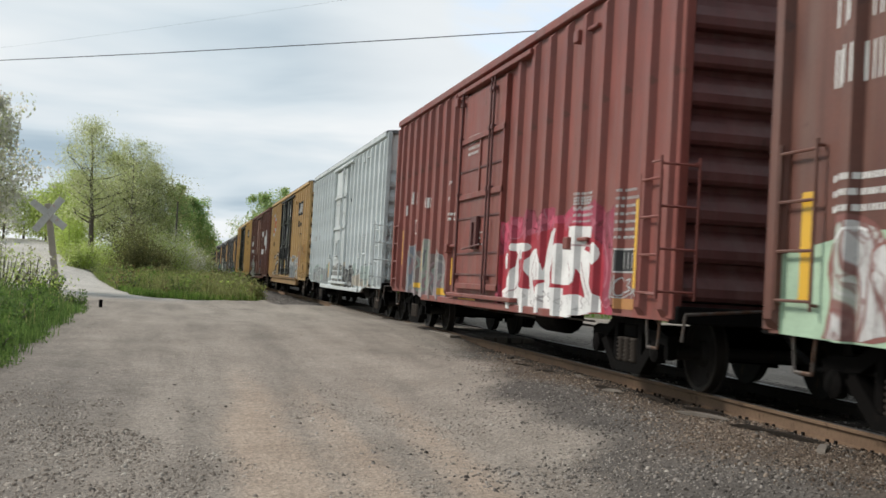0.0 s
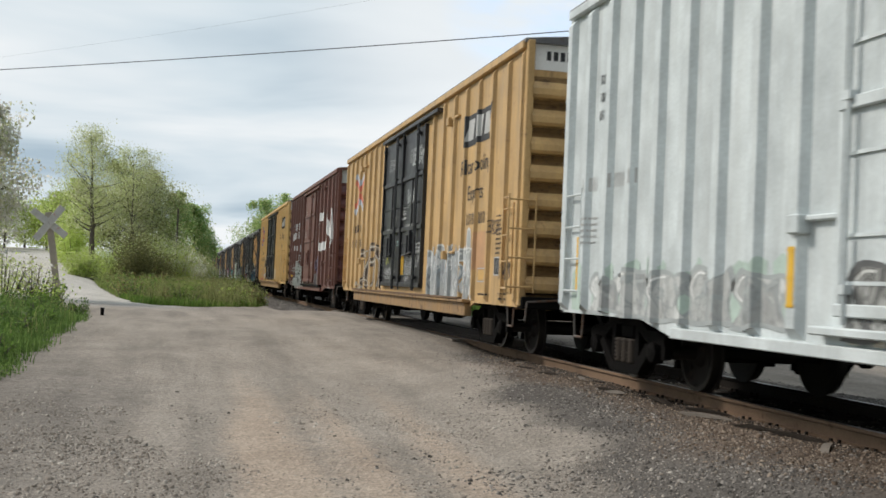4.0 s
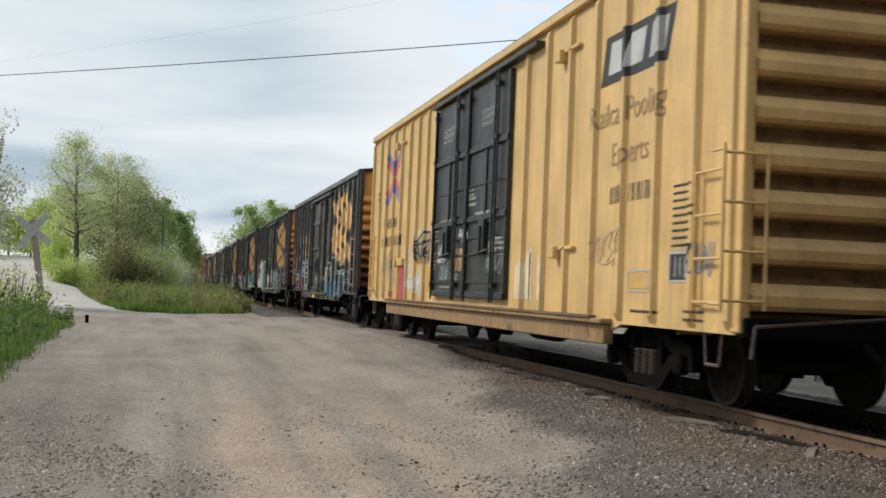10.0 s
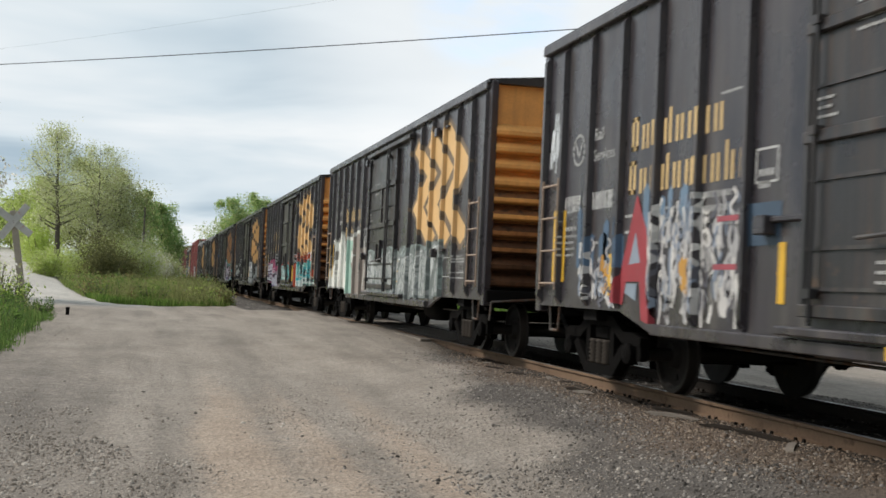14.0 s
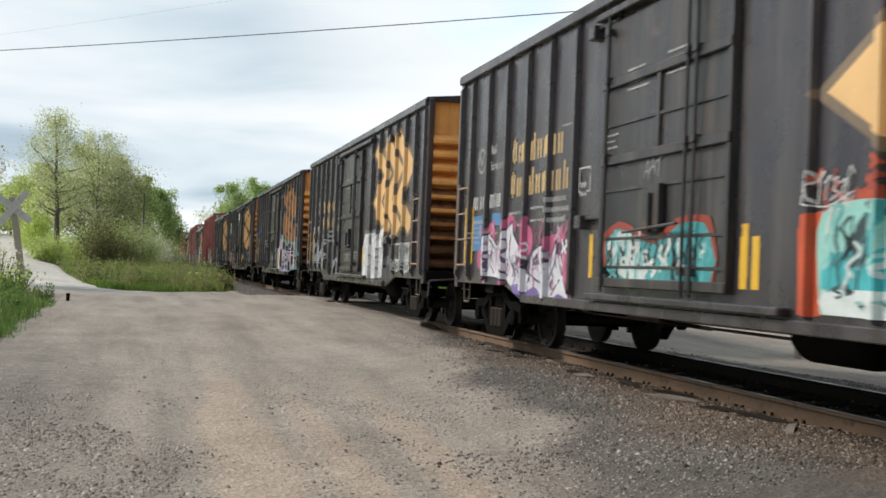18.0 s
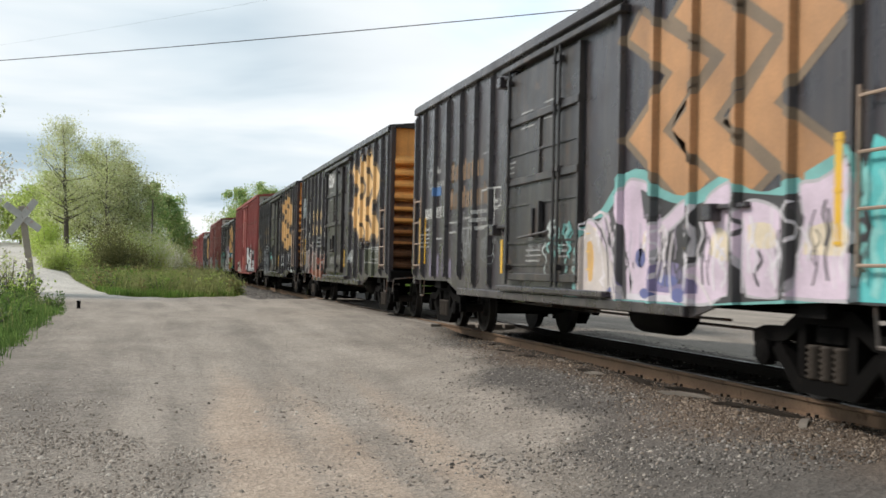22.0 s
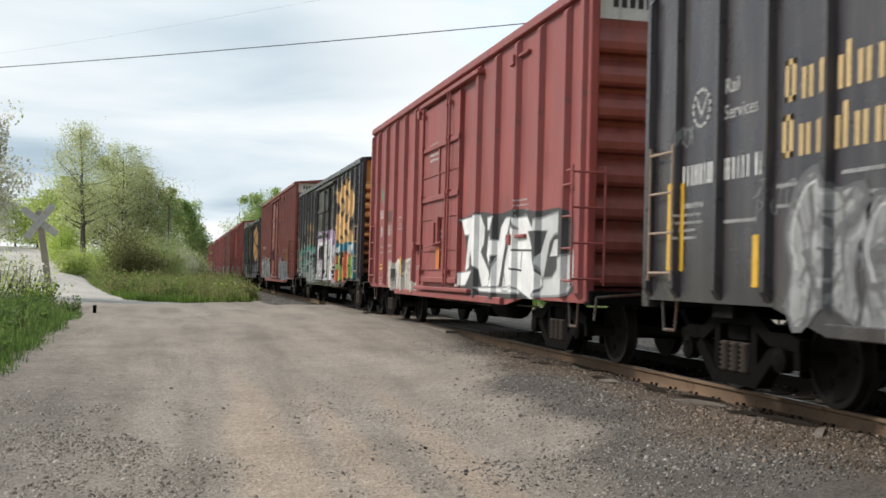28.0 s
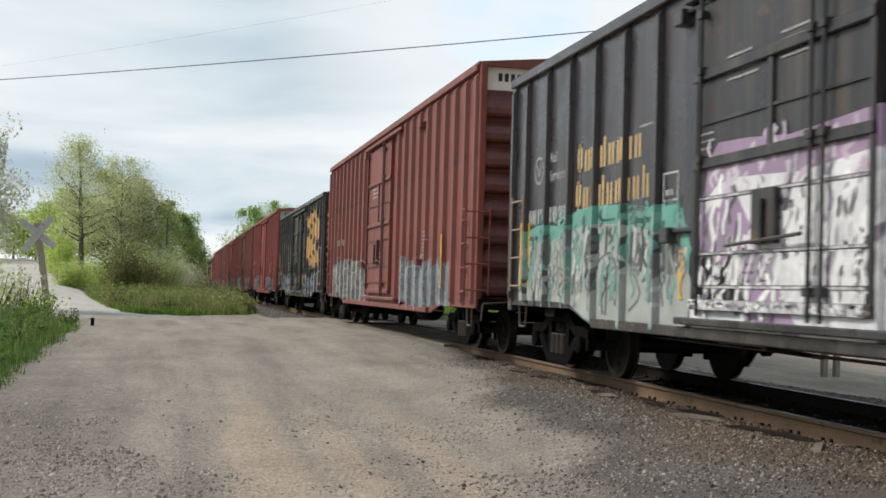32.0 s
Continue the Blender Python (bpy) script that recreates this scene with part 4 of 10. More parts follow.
def shrub(label, x, y, tall, spread, leaf, seed, leaves=1500, size=0.07, twigs=16):
    rng = np.random.default_rng(seed)
    thing = new("shrub")
    thing.location = (x, y, ground_z(x, y) - 0.04)
    tagged(thing, label, "shrub")
    bm = fresh()
    spots = []
    for k in range(twigs):
        a, r = rng.uniform(0, math.tau), spread * math.sqrt(rng.uniform(0.02, 1))
        tip = Vector((math.cos(a) * r, math.sin(a) * r, tall * rng.uniform(0.55, 1.0) * (1 - 0.35 * (r / spread) ** 2)))
        foot = Vector((tip.x * 0.25, tip.y * 0.25, 0))
        midp = foot.lerp(tip, 0.5) + Vector((tip.x * 0.12, tip.y * 0.12, 0.05))
        rod(bm, foot, midp, 0.02, 0.013, 5)
        rod(bm, midp, tip, 0.013, 0.004, 5)
        for u in (0.2, 0.45, 0.7, 0.9, 1.0):
            spots.append(midp.lerp(tip, u))
            spots.append(foot.lerp(midp, 0.3 + 0.6 * u))
    part("stemwork", bm, M["bark"], thing)
    c = np.array([p[:] for p in spots])
    pos = c[rng.integers(0, len(c), leaves)] + rng.normal(0, 0.16, (leaves, 3)) * (spread + tall) * 0.5
    pos[:, 2] = np.abs(pos[:, 2]) + 0.03
    kinds = leaf if isinstance(leaf, tuple) else (leaf,)
    for kind, ids in zip(kinds, np.array_split(rng.permutation(leaves), len(kinds))):
        v, f = leaf_cards(pos[ids], size, rng)
        hang("foliage", cloud_mesh("foliage", v, f, LEAF[kind]), thing)
    return thing


def at_angle(az, y):
    return math.tan(radians(az)) * y, y


def plant_all():
    for az, y, top, spread, leaf, seed, n, sz, extra in (
        (-4.2, 74, 9.2, 2.0, ("spring", "pale", "pale"), 11, 2500, 0.08, dict(limbs=46, fill=0.34, trunk=0.2, start=0.3)),
        (-2.35, 80, 9.5, 2.1, ("spring", "pale", "pale"), 12, 2300, 0.075, dict(limbs=46, fill=0.34)),
        (-3.3, 84, 8.2, 2.2, ("spring", "spring", "olive"), 13, 3600, 0.095, dict(limbs=40, fill=0.35)),
        (-1.6, 84, 7.9, 2.0, ("spring", "pale", "olive"), 14, 3300, 0.095, dict(limbs=40, fill=0.35)),
        (-2.75, 86, 7.4, 2.2, ("spring", "lime", "spring"), 17, 3400, 0.095, dict(limbs=38, fill=0.35)),
        (-4.75, 88, 6.0, 1.9, ("spring", "lime"), 15, 3600, 0.095, dict(fill=0.4)),
        (-0.95, 90, 6.9, 1.7, ("olive", "spring", "dark"), 16, 3400, 0.095, dict(fill=0.4)),
    ):
        x, y = at_angle(az, y)
        tree("poplar_tree", "slender poplar in pale spring leaf above the meadow", x, y, top, spread, leaf, seed, int(n * 5.0), sz * 0.62, **extra)
    for az, y, top, spread, seed, pt in ((-0.35, 96, 7.9, 1.2, 21, 1.5), (0.55, 99, 6.9, 1.45, 22, 1.0), (0.98, 101, 5.2, 1.0, 24, 1.0)):
        x, y = at_angle(az, y)
        tree("dark_tree", "dense dark green tree at the edge of the wood", x, y, top, spread, ("dark", "dark", "spring"), seed, 11000, 0.085, start=0.1, limbs=34, point=pt)
    for az, y, top, spread, leaf, seed in ((3.55, 170, 12.4, 3.6, ("spring", "dark"), 31), (5.25, 175, 13.6, 3.0, ("spring", "dark"), 32), (4.3, 180, 10.2, 3.0, ("dark", "spring"), 33), (6.6, 190, 10.5, 3.4, ("spring", "olive"), 34)):
        x, y = at_angle(az, y)
        tree("birch_tree", "leafy birch standing beyond the railway", x, y, top, spread, leaf, seed, 12000, 0.12)
    # bank on the far side of the road
    for az, y, top, spread, leaf, seed in ((-8.2, 120, 4.6, 2.6, ("lime", "pale", "blossom"), 41), (-9.6, 112, 4.8, 2.8, ("pale", "blossom", "lime"), 42), (-7.3, 128, 4.2, 2.6, ("lime", "spring"), 43), (-6.3, 120, 4.6, 2.4, ("lime", "spring"), 44), (-5.6, 112, 5.4, 2.4, ("lime", "spring"), 45), (-11.5, 116, 5.4, 3.2, ("pale", "blossom", "lime"), 46)):
        x, y = at_angle(az, y)
        tree("bank_tree", "bright green young tree behind the gravel road", x, y, top, spread, leaf, seed, 5200, 0.11, start=0.12)
    x, y = at_angle(-10.05, 47)
    tree("blossoming_tree", "cherry tree in white blossom beside the road", x, y, 7.8, 1.9, ("blossom", "pale", "blossom"), 51, 19000, 0.072, start=0.1, limbs=44, fill=0.24)
    # shrubs on the wedge of meadow
    for az, y, tall, spread, leaf, seed, n in (
        (-2.0, 66, 3.1, 1.5, "thicket", 61, 3400), (-1.35, 67, 2.3, 1.3, ("thicket", "olive"), 62, 2200), (-0.2, 72, 3.1, 1.3, ("blossom", "pale", "lime"), 63, 3000), (0.35, 75, 2.2, 1.0, ("blossom", "pale"), 79, 1600),
        (-2.9, 72, 2.4, 1.4, ("spring", "lime"), 64, 2200), (0.5, 78, 2.5, 1.5, ("spring", "olive"), 65, 2000), (-3.9, 76, 2.0, 1.1, ("lime", "spring"), 66, 1600),
        (-1.6, 77, 3.6, 1.6, ("olive", "spring"), 67, 2400), (1.0, 90, 2.2, 1.2, ("pale", "spring"), 68, 1400), (-0.65, 71, 3.4, 1.4, ("pale", "lime", "spring"), 69, 2400), (-5.0, 80, 3.0, 1.5, "lime", 70, 2000), (-5.5, 86, 2.4, 1.3, ("lime", "spring"), 77, 1600), (-4.5, 70, 1.6, 1.2, ("lime", "spring"), 78, 1500)):
        x, y = at_angle(az, y)
        shrub("dense leafy shrub growing in the rough meadow", x, y, tall, spread, leaf, seed, int(n * 4.5), 0.047)
    for x, y, tall, spread, leaf, seed, n in (
        (-4.5, 37.5, 1.6, 0.75, ("pale", "olive", "blossom"), 71, 480), (-5.2, 36.5, 1.8, 0.9, ("pale", "lime"), 72, 520), (-3.8, 36, 1.0, 0.65, ("lime", "grass"), 73, 420),
        (-6.4, 39, 1.7, 0.9, ("pale", "spring"), 74, 600)):
        shrub("twiggy budding shrub at the foot of the crossing sign", x, y, tall, spread, leaf, seed, int(n * 1.3), 0.05, 26)
    for k in range(22):
        rng = random.Random(400 + k)
        y = rng.uniform(43.5, 66)
        x = float(island_left(np.array([y]))[0]) + rng.uniform(0.9, 1.0) * (k + 0.5) / 22 * (3.3 - float(island_left(np.array([y]))[0]))
        y = max(y, float(island_front(x)) + 1.0)
        shrub("tangled clump of tall meadow weeds and grass", x, y, rng.uniform(0.5, 1.25), rng.uniform(0.5, 1.0), (("dry", "ruddy", "meadow"), ("meadow", "grass"), ("olive", "meadow"), ("meadow", "grass"))[k % 4], 430 + k, 620, 0.05, 12)
    for k in range(16):
        rng = random.Random(500 + k)
        shrub("tangled clump of tall weeds beside the ballast", rng.uniform(1.2, 3.2), rng.uniform(46.5, 60), rng.uniform(0.5, 1.1), rng.uniform(0.45, 0.8), (("dry", "ruddy", "olive"), ("meadow", "olive"), ("meadow", "lime"))[k % 3], 530 + k, 560, 0.045, 12)
    for k in range(26):
        rng = random.Random(80 + k)
        y = rng.uniform(13, 34)
        x = -2.35 - rng.random() * (1.8 + 0.03 * y)
        shrub("low clump of broad green weeds on the verge", x, y, rng.uniform(0.25, 0.55), rng.uniform(0.25, 0.45), ("grass", "weed"), 200 + k, 260, 0.035, 9)


plant_all()


def far_woods():
    """A low belt of woodland round the horizon."""
    rng = np.random.default_rng(90)
    n = 26000
    a = rng.uniform(0, math.tau, n)
    r = rng.uniform(330, 520, n)
    x, y = np.sin(a) * r, np.cos(a) * r
    top = 6.5 + 2.5 * np.sin(a * 17) + 2 * np.sin(a * 41 + 1) + 1.2 * np.sin(a * 97)
    pos = np.stack([x, y, rng.uniform(0, 1, n) ** 0.8 * top], -1)
    v, f = leaf_cards(pos, 1.9, rng)
    ob = new("far_woods", cloud_mesh("far_woods", v, f, LEAF["dark"]))
    tagged(ob, "belt of distant woodland along the horizon", "woods", kind="stuff")


far_woods()


# ---------------------------------------------------------------- signs, posts, wires
def make_crossbuck():
    s = new("crossbuck_sign")
    tagged(s, "weathered white crossbuck sign on a leaning timber post", "railway sign")
    s.matrix_basis = pose(-4.05, 41.0, ground_z(-4.05, 41.0) - 0.02, 0, -9.0, 0)
    bm = fresh()
    box(bm, -0.105, 0.105, -0.105, 0.105, -0.1, 3.1)
    part("post", bevelled(bm, 0.012), M["post"], s)
    for k, a in enumerate((45, -45)):
        bm = fresh()
        box(bm, -0.71, 0.71, -0.02, 0.02, -0.12, 0.12)
        part("blade", bevelled(bm, 0.006), M["blade"], s, "faded sign board, its lettering worn away", pose(0, -0.135 - 0.042 * k, 2.72, 0, a, 0))
    bm = fresh()
    for dz in (-0.03, 0.03):
        rod(bm, (0, -0.22, 2.72 + dz), (0, -0.08, 2.72 + dz), 0.012)
    part("bolts", bm, M["bare"], s)


def make_marker(name, label, x, y, tall, half, material):
    s = new(name)
    tagged(s, label, "post")
    s.location = (x, y, ground_z(x, y))
    bm = fresh()
    box(bm, -half, half, -half, half, -0.1, tall)
    part("post", bevelled(bm, half * 0.25), M[material], s)
    bm = fresh()
    box(bm, -half * 1.15, half * 1.15, -half * 1.15, half * 1.15, tall - 0.03, tall + 0.02)
    part("cap", bevelled(bm, half * 0.25), M[material], s)
    return s


def make_wire(name, label, a, b, sag, r):
    """A hanging cable from a to b."""
    a, b = Vector(a), Vector(b)
    bm = fresh()
    rings = []
    for k in range(49):
        t = k / 48
        p = a.lerp(b, t) + Vector((0, 0, -4 * sag * t * (1 - t)))
        rings.append([bm.verts.new(p + Vector((0, r * math.cos(j * math.tau / 5), r * math.sin(j * math.tau / 5)))) for j in range(5)])
    for p, q in zip(rings, rings[1:]):
        for j in range(5):
            bm.faces.new((p[j], p[(j + 1) % 5], q[(j + 1) % 5], q[j]))
    ob = new(name, mesh_of(bm, name, M["wire"]))
    tagged(ob, label, "cable")


def polar(az, el, far):
    return (math.sin(radians(az)) * far, math.cos(radians(az)) * far, EYE[2] + math.tan(radians(el)) * far)


def wire_through(name, label, p, q, sag, r, before, after):
    p, q = Vector(p), Vector(q)
    d = (q - p)
    p, q = p + Vector((0, 0, 0.89 * sag)), q + Vector((0, 0, 0.89 * sag))
    make_wire(name, label, p - d * before, q + d * after, sag, r)


make_crossbuck()
make_marker("marker_stub", "short black marker stub at the road edge", -2.0, 31.6, 0.17, 0.045, "under")
make_marker("marker_post", "small pale timber marker post in the grass", 0.31, 46.7, 0.5, 0.045, "post")
wire_through("power_cable", "dark overhead power cable slung across the track", polar(-8.85, 9.11, 50), polar(17.03, 12.66, 36), 0.5, 0.017, 1.0, 1.0)
wire_through("thin_cable", "thin faint overhead cable high above the road", polar(-6.9, 10.18, 62), polar(7.26, 13.61, 47), 0.5, 0.003, 1.0, 1.0)


def make_scraps():
    """Splintered pieces of old ties lying along the rail."""
    rng = random.Random(6)
    for k in range(14):
        y = 8.2 + k * 0.75 + rng.uniform(-0.3, 0.3)
        x = TRACK_X - 0.98 - rng.uniform(0.0, 0.35)
        s = new("timber_scrap")
        tagged(s, "splintered scrap of old tie lying by the rail", "wood scrap")
        s.matrix_basis = pose(x, y, ground_z(x, y) + 0.012, rng.uniform(-4, 4), rng.uniform(-4, 4), rng.uniform(-35, 35))
        bm = fresh()
        l0, w0 = rng.uniform(0.12, 0.4), rng.uniform(0.02, 0.05)
        slab(bm, [(-l0, -0.012), (-l0 * 0.6, 0.012), (l0 * 0.2, 0.022), (l0, 0.008), (l0 * 0.7, -0.014)], -w0, w0)
        part("splinter", bm, M["tie" if k % 3 else "plank"], s)


make_scraps()


def make_pole(x, y, tall):
    s = new("utility_pole")
    tagged(s, "slim weathered timber pole standing among shrubs", "utility pole")
    s.location = (x, y, ground_z(x, y))
    bm = fresh()
    rod(bm, (0, 0, -0.2), (0, 0, tall), 0.07, 0.05, 10)
    part("pole", bm, M["pole"], s)


x_pole, y_pole = at_angle(-0.3, 76)
make_pole(x_pole, y_pole, 5.2)
# ---------------------------------------------------------------- boxcars
HALF = 1.49             # from the centre line to the side sheets


class Kind:
    """Shape of one sort of boxcar. Along the car, a runs from the rear (left as seen from the road) to the front."""

    def __init__(self, length, eave, posts, rib, door, sill, drop, paint, end_paint, roof, top_band=None, bars=9, plain_top=0.62, door_paint=None, leaves=1, door_low=0.95, beam=None):
        self.length, self.eave, self.posts, self.rib, self.door = length, eave, posts, rib, door
        self.sill, self.drop, self.paint, self.end_paint, self.roof = sill, drop, paint, end_paint, roof
        self.top_band, self.bars, self.plain_top, self.leaves = top_band, bars, plain_top, leaves
        self.door_paint, self.door_low, self.beam = door_paint or paint, door_low, beam
        self.inset = 2.42 if leaves > 1 else 1.55 if paint == "slate" else 1.62
        self.heavy, self.thin = ((0.0, 0.36, 0.69), (0.07, 0.2, 0.28, 0.53)) if leaves > 1 else ((0.0, 0.455, 0.745), (0.07, 0.175, 0.355, 0.60))
        self.brackets = ((-6.1, eave - 0.65), (-5.9, 1.55), (4.6, 1.55), (4.6, eave - 0.7)) if leaves > 1 else ((door[0] - 0.3, eave - 0.46), (door[0] - 0.55, 1.6), (4.75, 1.56), (4.75, eave - 0.52))

    def breaks(self):
        w, top, d = self.rib
        out = []
        for p in self.posts:
            out += [p - w / 2, p - top / 2, p + top / 2, p + w / 2]
        return out + [self.door[0] - 0.012, self.door[0], self.door[1], self.door[1] + 0.012]

    def depth(self, a):
        w, top, d = self.rib
        if self.door[0] <= a <= self.door[1]:
            return 0.052
        for p in self.posts:
            e = abs(a - p)
            if e <= w / 2:
                return d * min(1.0, (w / 2 - e) / (w / 2 - top / 2))
        return 0.0


def spread_posts(*runs):
    out = []
    for a, b, n in runs:
        out += [a + (b - a) * k / (n - 1) for k in range(n)]
    return out


SLATE_POSTS = spread_posts((-6.98, -2.47, 6), (2.56, 6.87, 6)) + [-7.64, 7.64]
KINDS = {
    "slate": Kind(15.45, 4.22, SLATE_POSTS, (0.11, 0.08, 0.07), (-1.55, 1.42), 0.88, 0.67, "slate", "amber", "black_door", bars=10, plain_top=0.55, door_paint="slate_door"),
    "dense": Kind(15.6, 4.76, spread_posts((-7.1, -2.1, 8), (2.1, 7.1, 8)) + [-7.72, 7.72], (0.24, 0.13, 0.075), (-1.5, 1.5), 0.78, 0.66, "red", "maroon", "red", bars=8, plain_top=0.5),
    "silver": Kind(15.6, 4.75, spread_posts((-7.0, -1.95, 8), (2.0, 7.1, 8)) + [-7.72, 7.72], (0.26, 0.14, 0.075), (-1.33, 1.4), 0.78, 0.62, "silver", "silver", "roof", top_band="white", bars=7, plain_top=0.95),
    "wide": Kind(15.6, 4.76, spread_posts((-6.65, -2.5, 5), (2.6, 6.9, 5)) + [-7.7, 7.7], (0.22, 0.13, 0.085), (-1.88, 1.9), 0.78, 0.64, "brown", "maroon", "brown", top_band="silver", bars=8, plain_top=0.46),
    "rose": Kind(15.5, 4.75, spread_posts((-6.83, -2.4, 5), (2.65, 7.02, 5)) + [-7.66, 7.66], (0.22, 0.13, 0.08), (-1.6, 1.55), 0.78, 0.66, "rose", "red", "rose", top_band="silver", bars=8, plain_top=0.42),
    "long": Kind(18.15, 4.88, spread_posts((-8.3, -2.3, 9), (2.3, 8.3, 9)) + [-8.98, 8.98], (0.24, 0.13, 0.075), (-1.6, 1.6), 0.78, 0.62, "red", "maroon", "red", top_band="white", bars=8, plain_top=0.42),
    "yellow": Kind(18.7, 4.80, spread_posts((-8.3, -3.27, 7), (3.1, 8.5, 7)) + [-9.27, 9.27], (0.16, 0.085, 0.06), (-2.42, 2.42), 0.78, 0.56, "yellow", "yellow", "roof", top_band="white", bars=8, plain_top=0.42, door_paint="black_door", leaves=2, door_low=0.98, beam=(-6.7, 6.5)),
}
KINDS["dusty"] = Kind(18.7, 4.80, KINDS["yellow"].posts, (0.16, 0.085, 0.06), (-2.42, 2.42), 0.78, 0.56, "dusty_yellow", "dusty_yellow", "roof", top_band="white", bars=8, plain_top=0.42, door_paint="black_door", leaves=2, door_low=0.98, beam=(-6.7, 6.5))


def side_outline(k):
    h = k.length / 2
    t0 = h - 2.6
    return [(-h, k.sill), (-t0, k.sill), (-t0 + 0.85, k.drop), (t0 - 0.85, k.drop), (t0, k.sill), (h, k.sill), (h, k.eave), (-h, k.eave)]


def coil(bm, x, y, z0, z1, r):
    turns, rings = 6, []
    for i in range(turns * 2 + 1):
        rr = r if i % 2 else r * 0.72
        z = z0 + (z1 - z0) * i / (turns * 2)
        rings.append([bm.verts.new((x + rr * math.cos(j * math.tau / 10), y + rr * math.sin(j * math.tau / 10), z)) for j in range(10)])
    for p, q in zip(rings, rings[1:]):
        for j in range(10):
            bm.faces.new((p[j], p[(j + 1) % 10], q[(j + 1) % 10], q[j]))


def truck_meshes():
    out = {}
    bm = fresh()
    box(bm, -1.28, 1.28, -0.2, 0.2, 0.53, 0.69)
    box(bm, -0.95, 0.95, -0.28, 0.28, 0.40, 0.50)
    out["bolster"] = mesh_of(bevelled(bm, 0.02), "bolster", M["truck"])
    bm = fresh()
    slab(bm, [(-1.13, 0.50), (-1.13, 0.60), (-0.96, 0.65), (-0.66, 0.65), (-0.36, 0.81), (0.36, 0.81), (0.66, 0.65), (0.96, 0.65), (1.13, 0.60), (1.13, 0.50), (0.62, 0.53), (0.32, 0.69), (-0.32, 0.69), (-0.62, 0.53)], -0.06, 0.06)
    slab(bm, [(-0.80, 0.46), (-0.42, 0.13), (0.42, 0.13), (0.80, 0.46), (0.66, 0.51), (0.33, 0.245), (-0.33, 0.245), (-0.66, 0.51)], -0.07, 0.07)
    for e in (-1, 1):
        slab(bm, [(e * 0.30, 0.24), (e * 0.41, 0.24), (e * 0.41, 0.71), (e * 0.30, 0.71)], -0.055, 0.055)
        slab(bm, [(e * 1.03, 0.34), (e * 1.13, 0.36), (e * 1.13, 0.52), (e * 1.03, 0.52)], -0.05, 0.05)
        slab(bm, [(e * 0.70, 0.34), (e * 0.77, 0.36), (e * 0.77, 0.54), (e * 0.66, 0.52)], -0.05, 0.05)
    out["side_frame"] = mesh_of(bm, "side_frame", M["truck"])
    # added dark plate that keeps light out of the gap behind the springs
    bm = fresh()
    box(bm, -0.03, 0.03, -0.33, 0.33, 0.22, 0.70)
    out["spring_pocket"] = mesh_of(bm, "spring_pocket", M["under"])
    bm = fresh()
    coil(bm, 0, 0, 0.245, 0.53, 0.095)
    out["spring"] = mesh_of(bm, "spring", M["spring"], True)
    bm = fresh()
    lathe(bm, 0, [(-0.07, 0.09), (-0.05, 0.115), (0.05, 0.115), (0.07, 0.05)], 14, 0, 0.42)
    out["bearing_cap"] = mesh_of(bm, "bearing_cap", M["truck"])
    bm = fresh()
    for s in (-1, 1):
        lathe(bm, 0, [(s * 0.70, 0.14), (s * 0.70, 0.33), (s * 0.685, 0.445), (s * 0.71, 0.45), (s * 0.715, 0.425), (s * 0.815, 0.418), (s * 0.815, 0.37), (s * 0.775, 0.34), (s * 0.77, 0.16), (s * 0.84, 0.13)], 28, 0, 0)
    rod(bm, (-1.24, 0, 0), (1.24, 0, 0), 0.075, None, 12)
    # balance marks cast into the wheel plates
    for s in (-1, 1):
        for q in range(3):
            c = q * math.tau / 3
            box(bm, s * 0.78 - 0.01, s * 0.78 + 0.01, 0.25 * math.cos(c) - 0.03, 0.25 * math.cos(c) + 0.03, 0.25 * math.sin(c) - 0.03, 0.25 * math.sin(c) + 0.03)
    me = mesh_of(bm, "wheelset", M["wheel"])
    me.materials.append(M["rim"])
    for p in me.polygons:
        far = math.hypot(p.center.y, p.center.z)
        if 0.36 < far < 0.45 and abs(p.center.x) > 0.705:
            p.material_index = 1
    out["wheelset"] = me
    bm = fresh()
    box(bm, -0.7, 0.7, -0.05, 0.05, 0.30, 0.38)
    for s in (-1, 1):
        box(bm, s * 0.75 - 0.06, s * 0.75 + 0.06, -0.06, 0.03, 0.22, 0.52)
    out["brake_beam"] = mesh_of(bm, "brake_beam", M["under"])
    return out


TRUCK = truck_meshes()
WHEELSETS = []


def add_truck(car, y):
    t = hang("truck", TRUCK["bolster"], car, at=pose(0, y, 0))
    for s in (-1, 1):
        hang("side_frame", TRUCK["side_frame"], t, at=pose(s * 1.25, 0, 0))
        hang("spring_pocket", TRUCK["spring_pocket"], t, at=pose(s * 1.12, 0, 0))
        for dy in (-0.19, 0.0, 0.19) if s < 0 else (0.0,):
            hang("spring", TRUCK["spring"], t, at=pose(s * 1.26, dy, 0))
        for e in (-1, 1):
            hang("bearing_cap", TRUCK["bearing_cap"], t, at=pose(s * 1.31, e * 0.89, 0, 0, 0, 180 if s < 0 else 0))
    for e in (-1, 1):
        hang("wheelset", TRUCK["wheelset"], t, at=pose(0, e * 0.89, 0.42))
        hang("brake_beam", TRUCK["brake_beam"], t, at=pose(0, e * 0.33, 0))


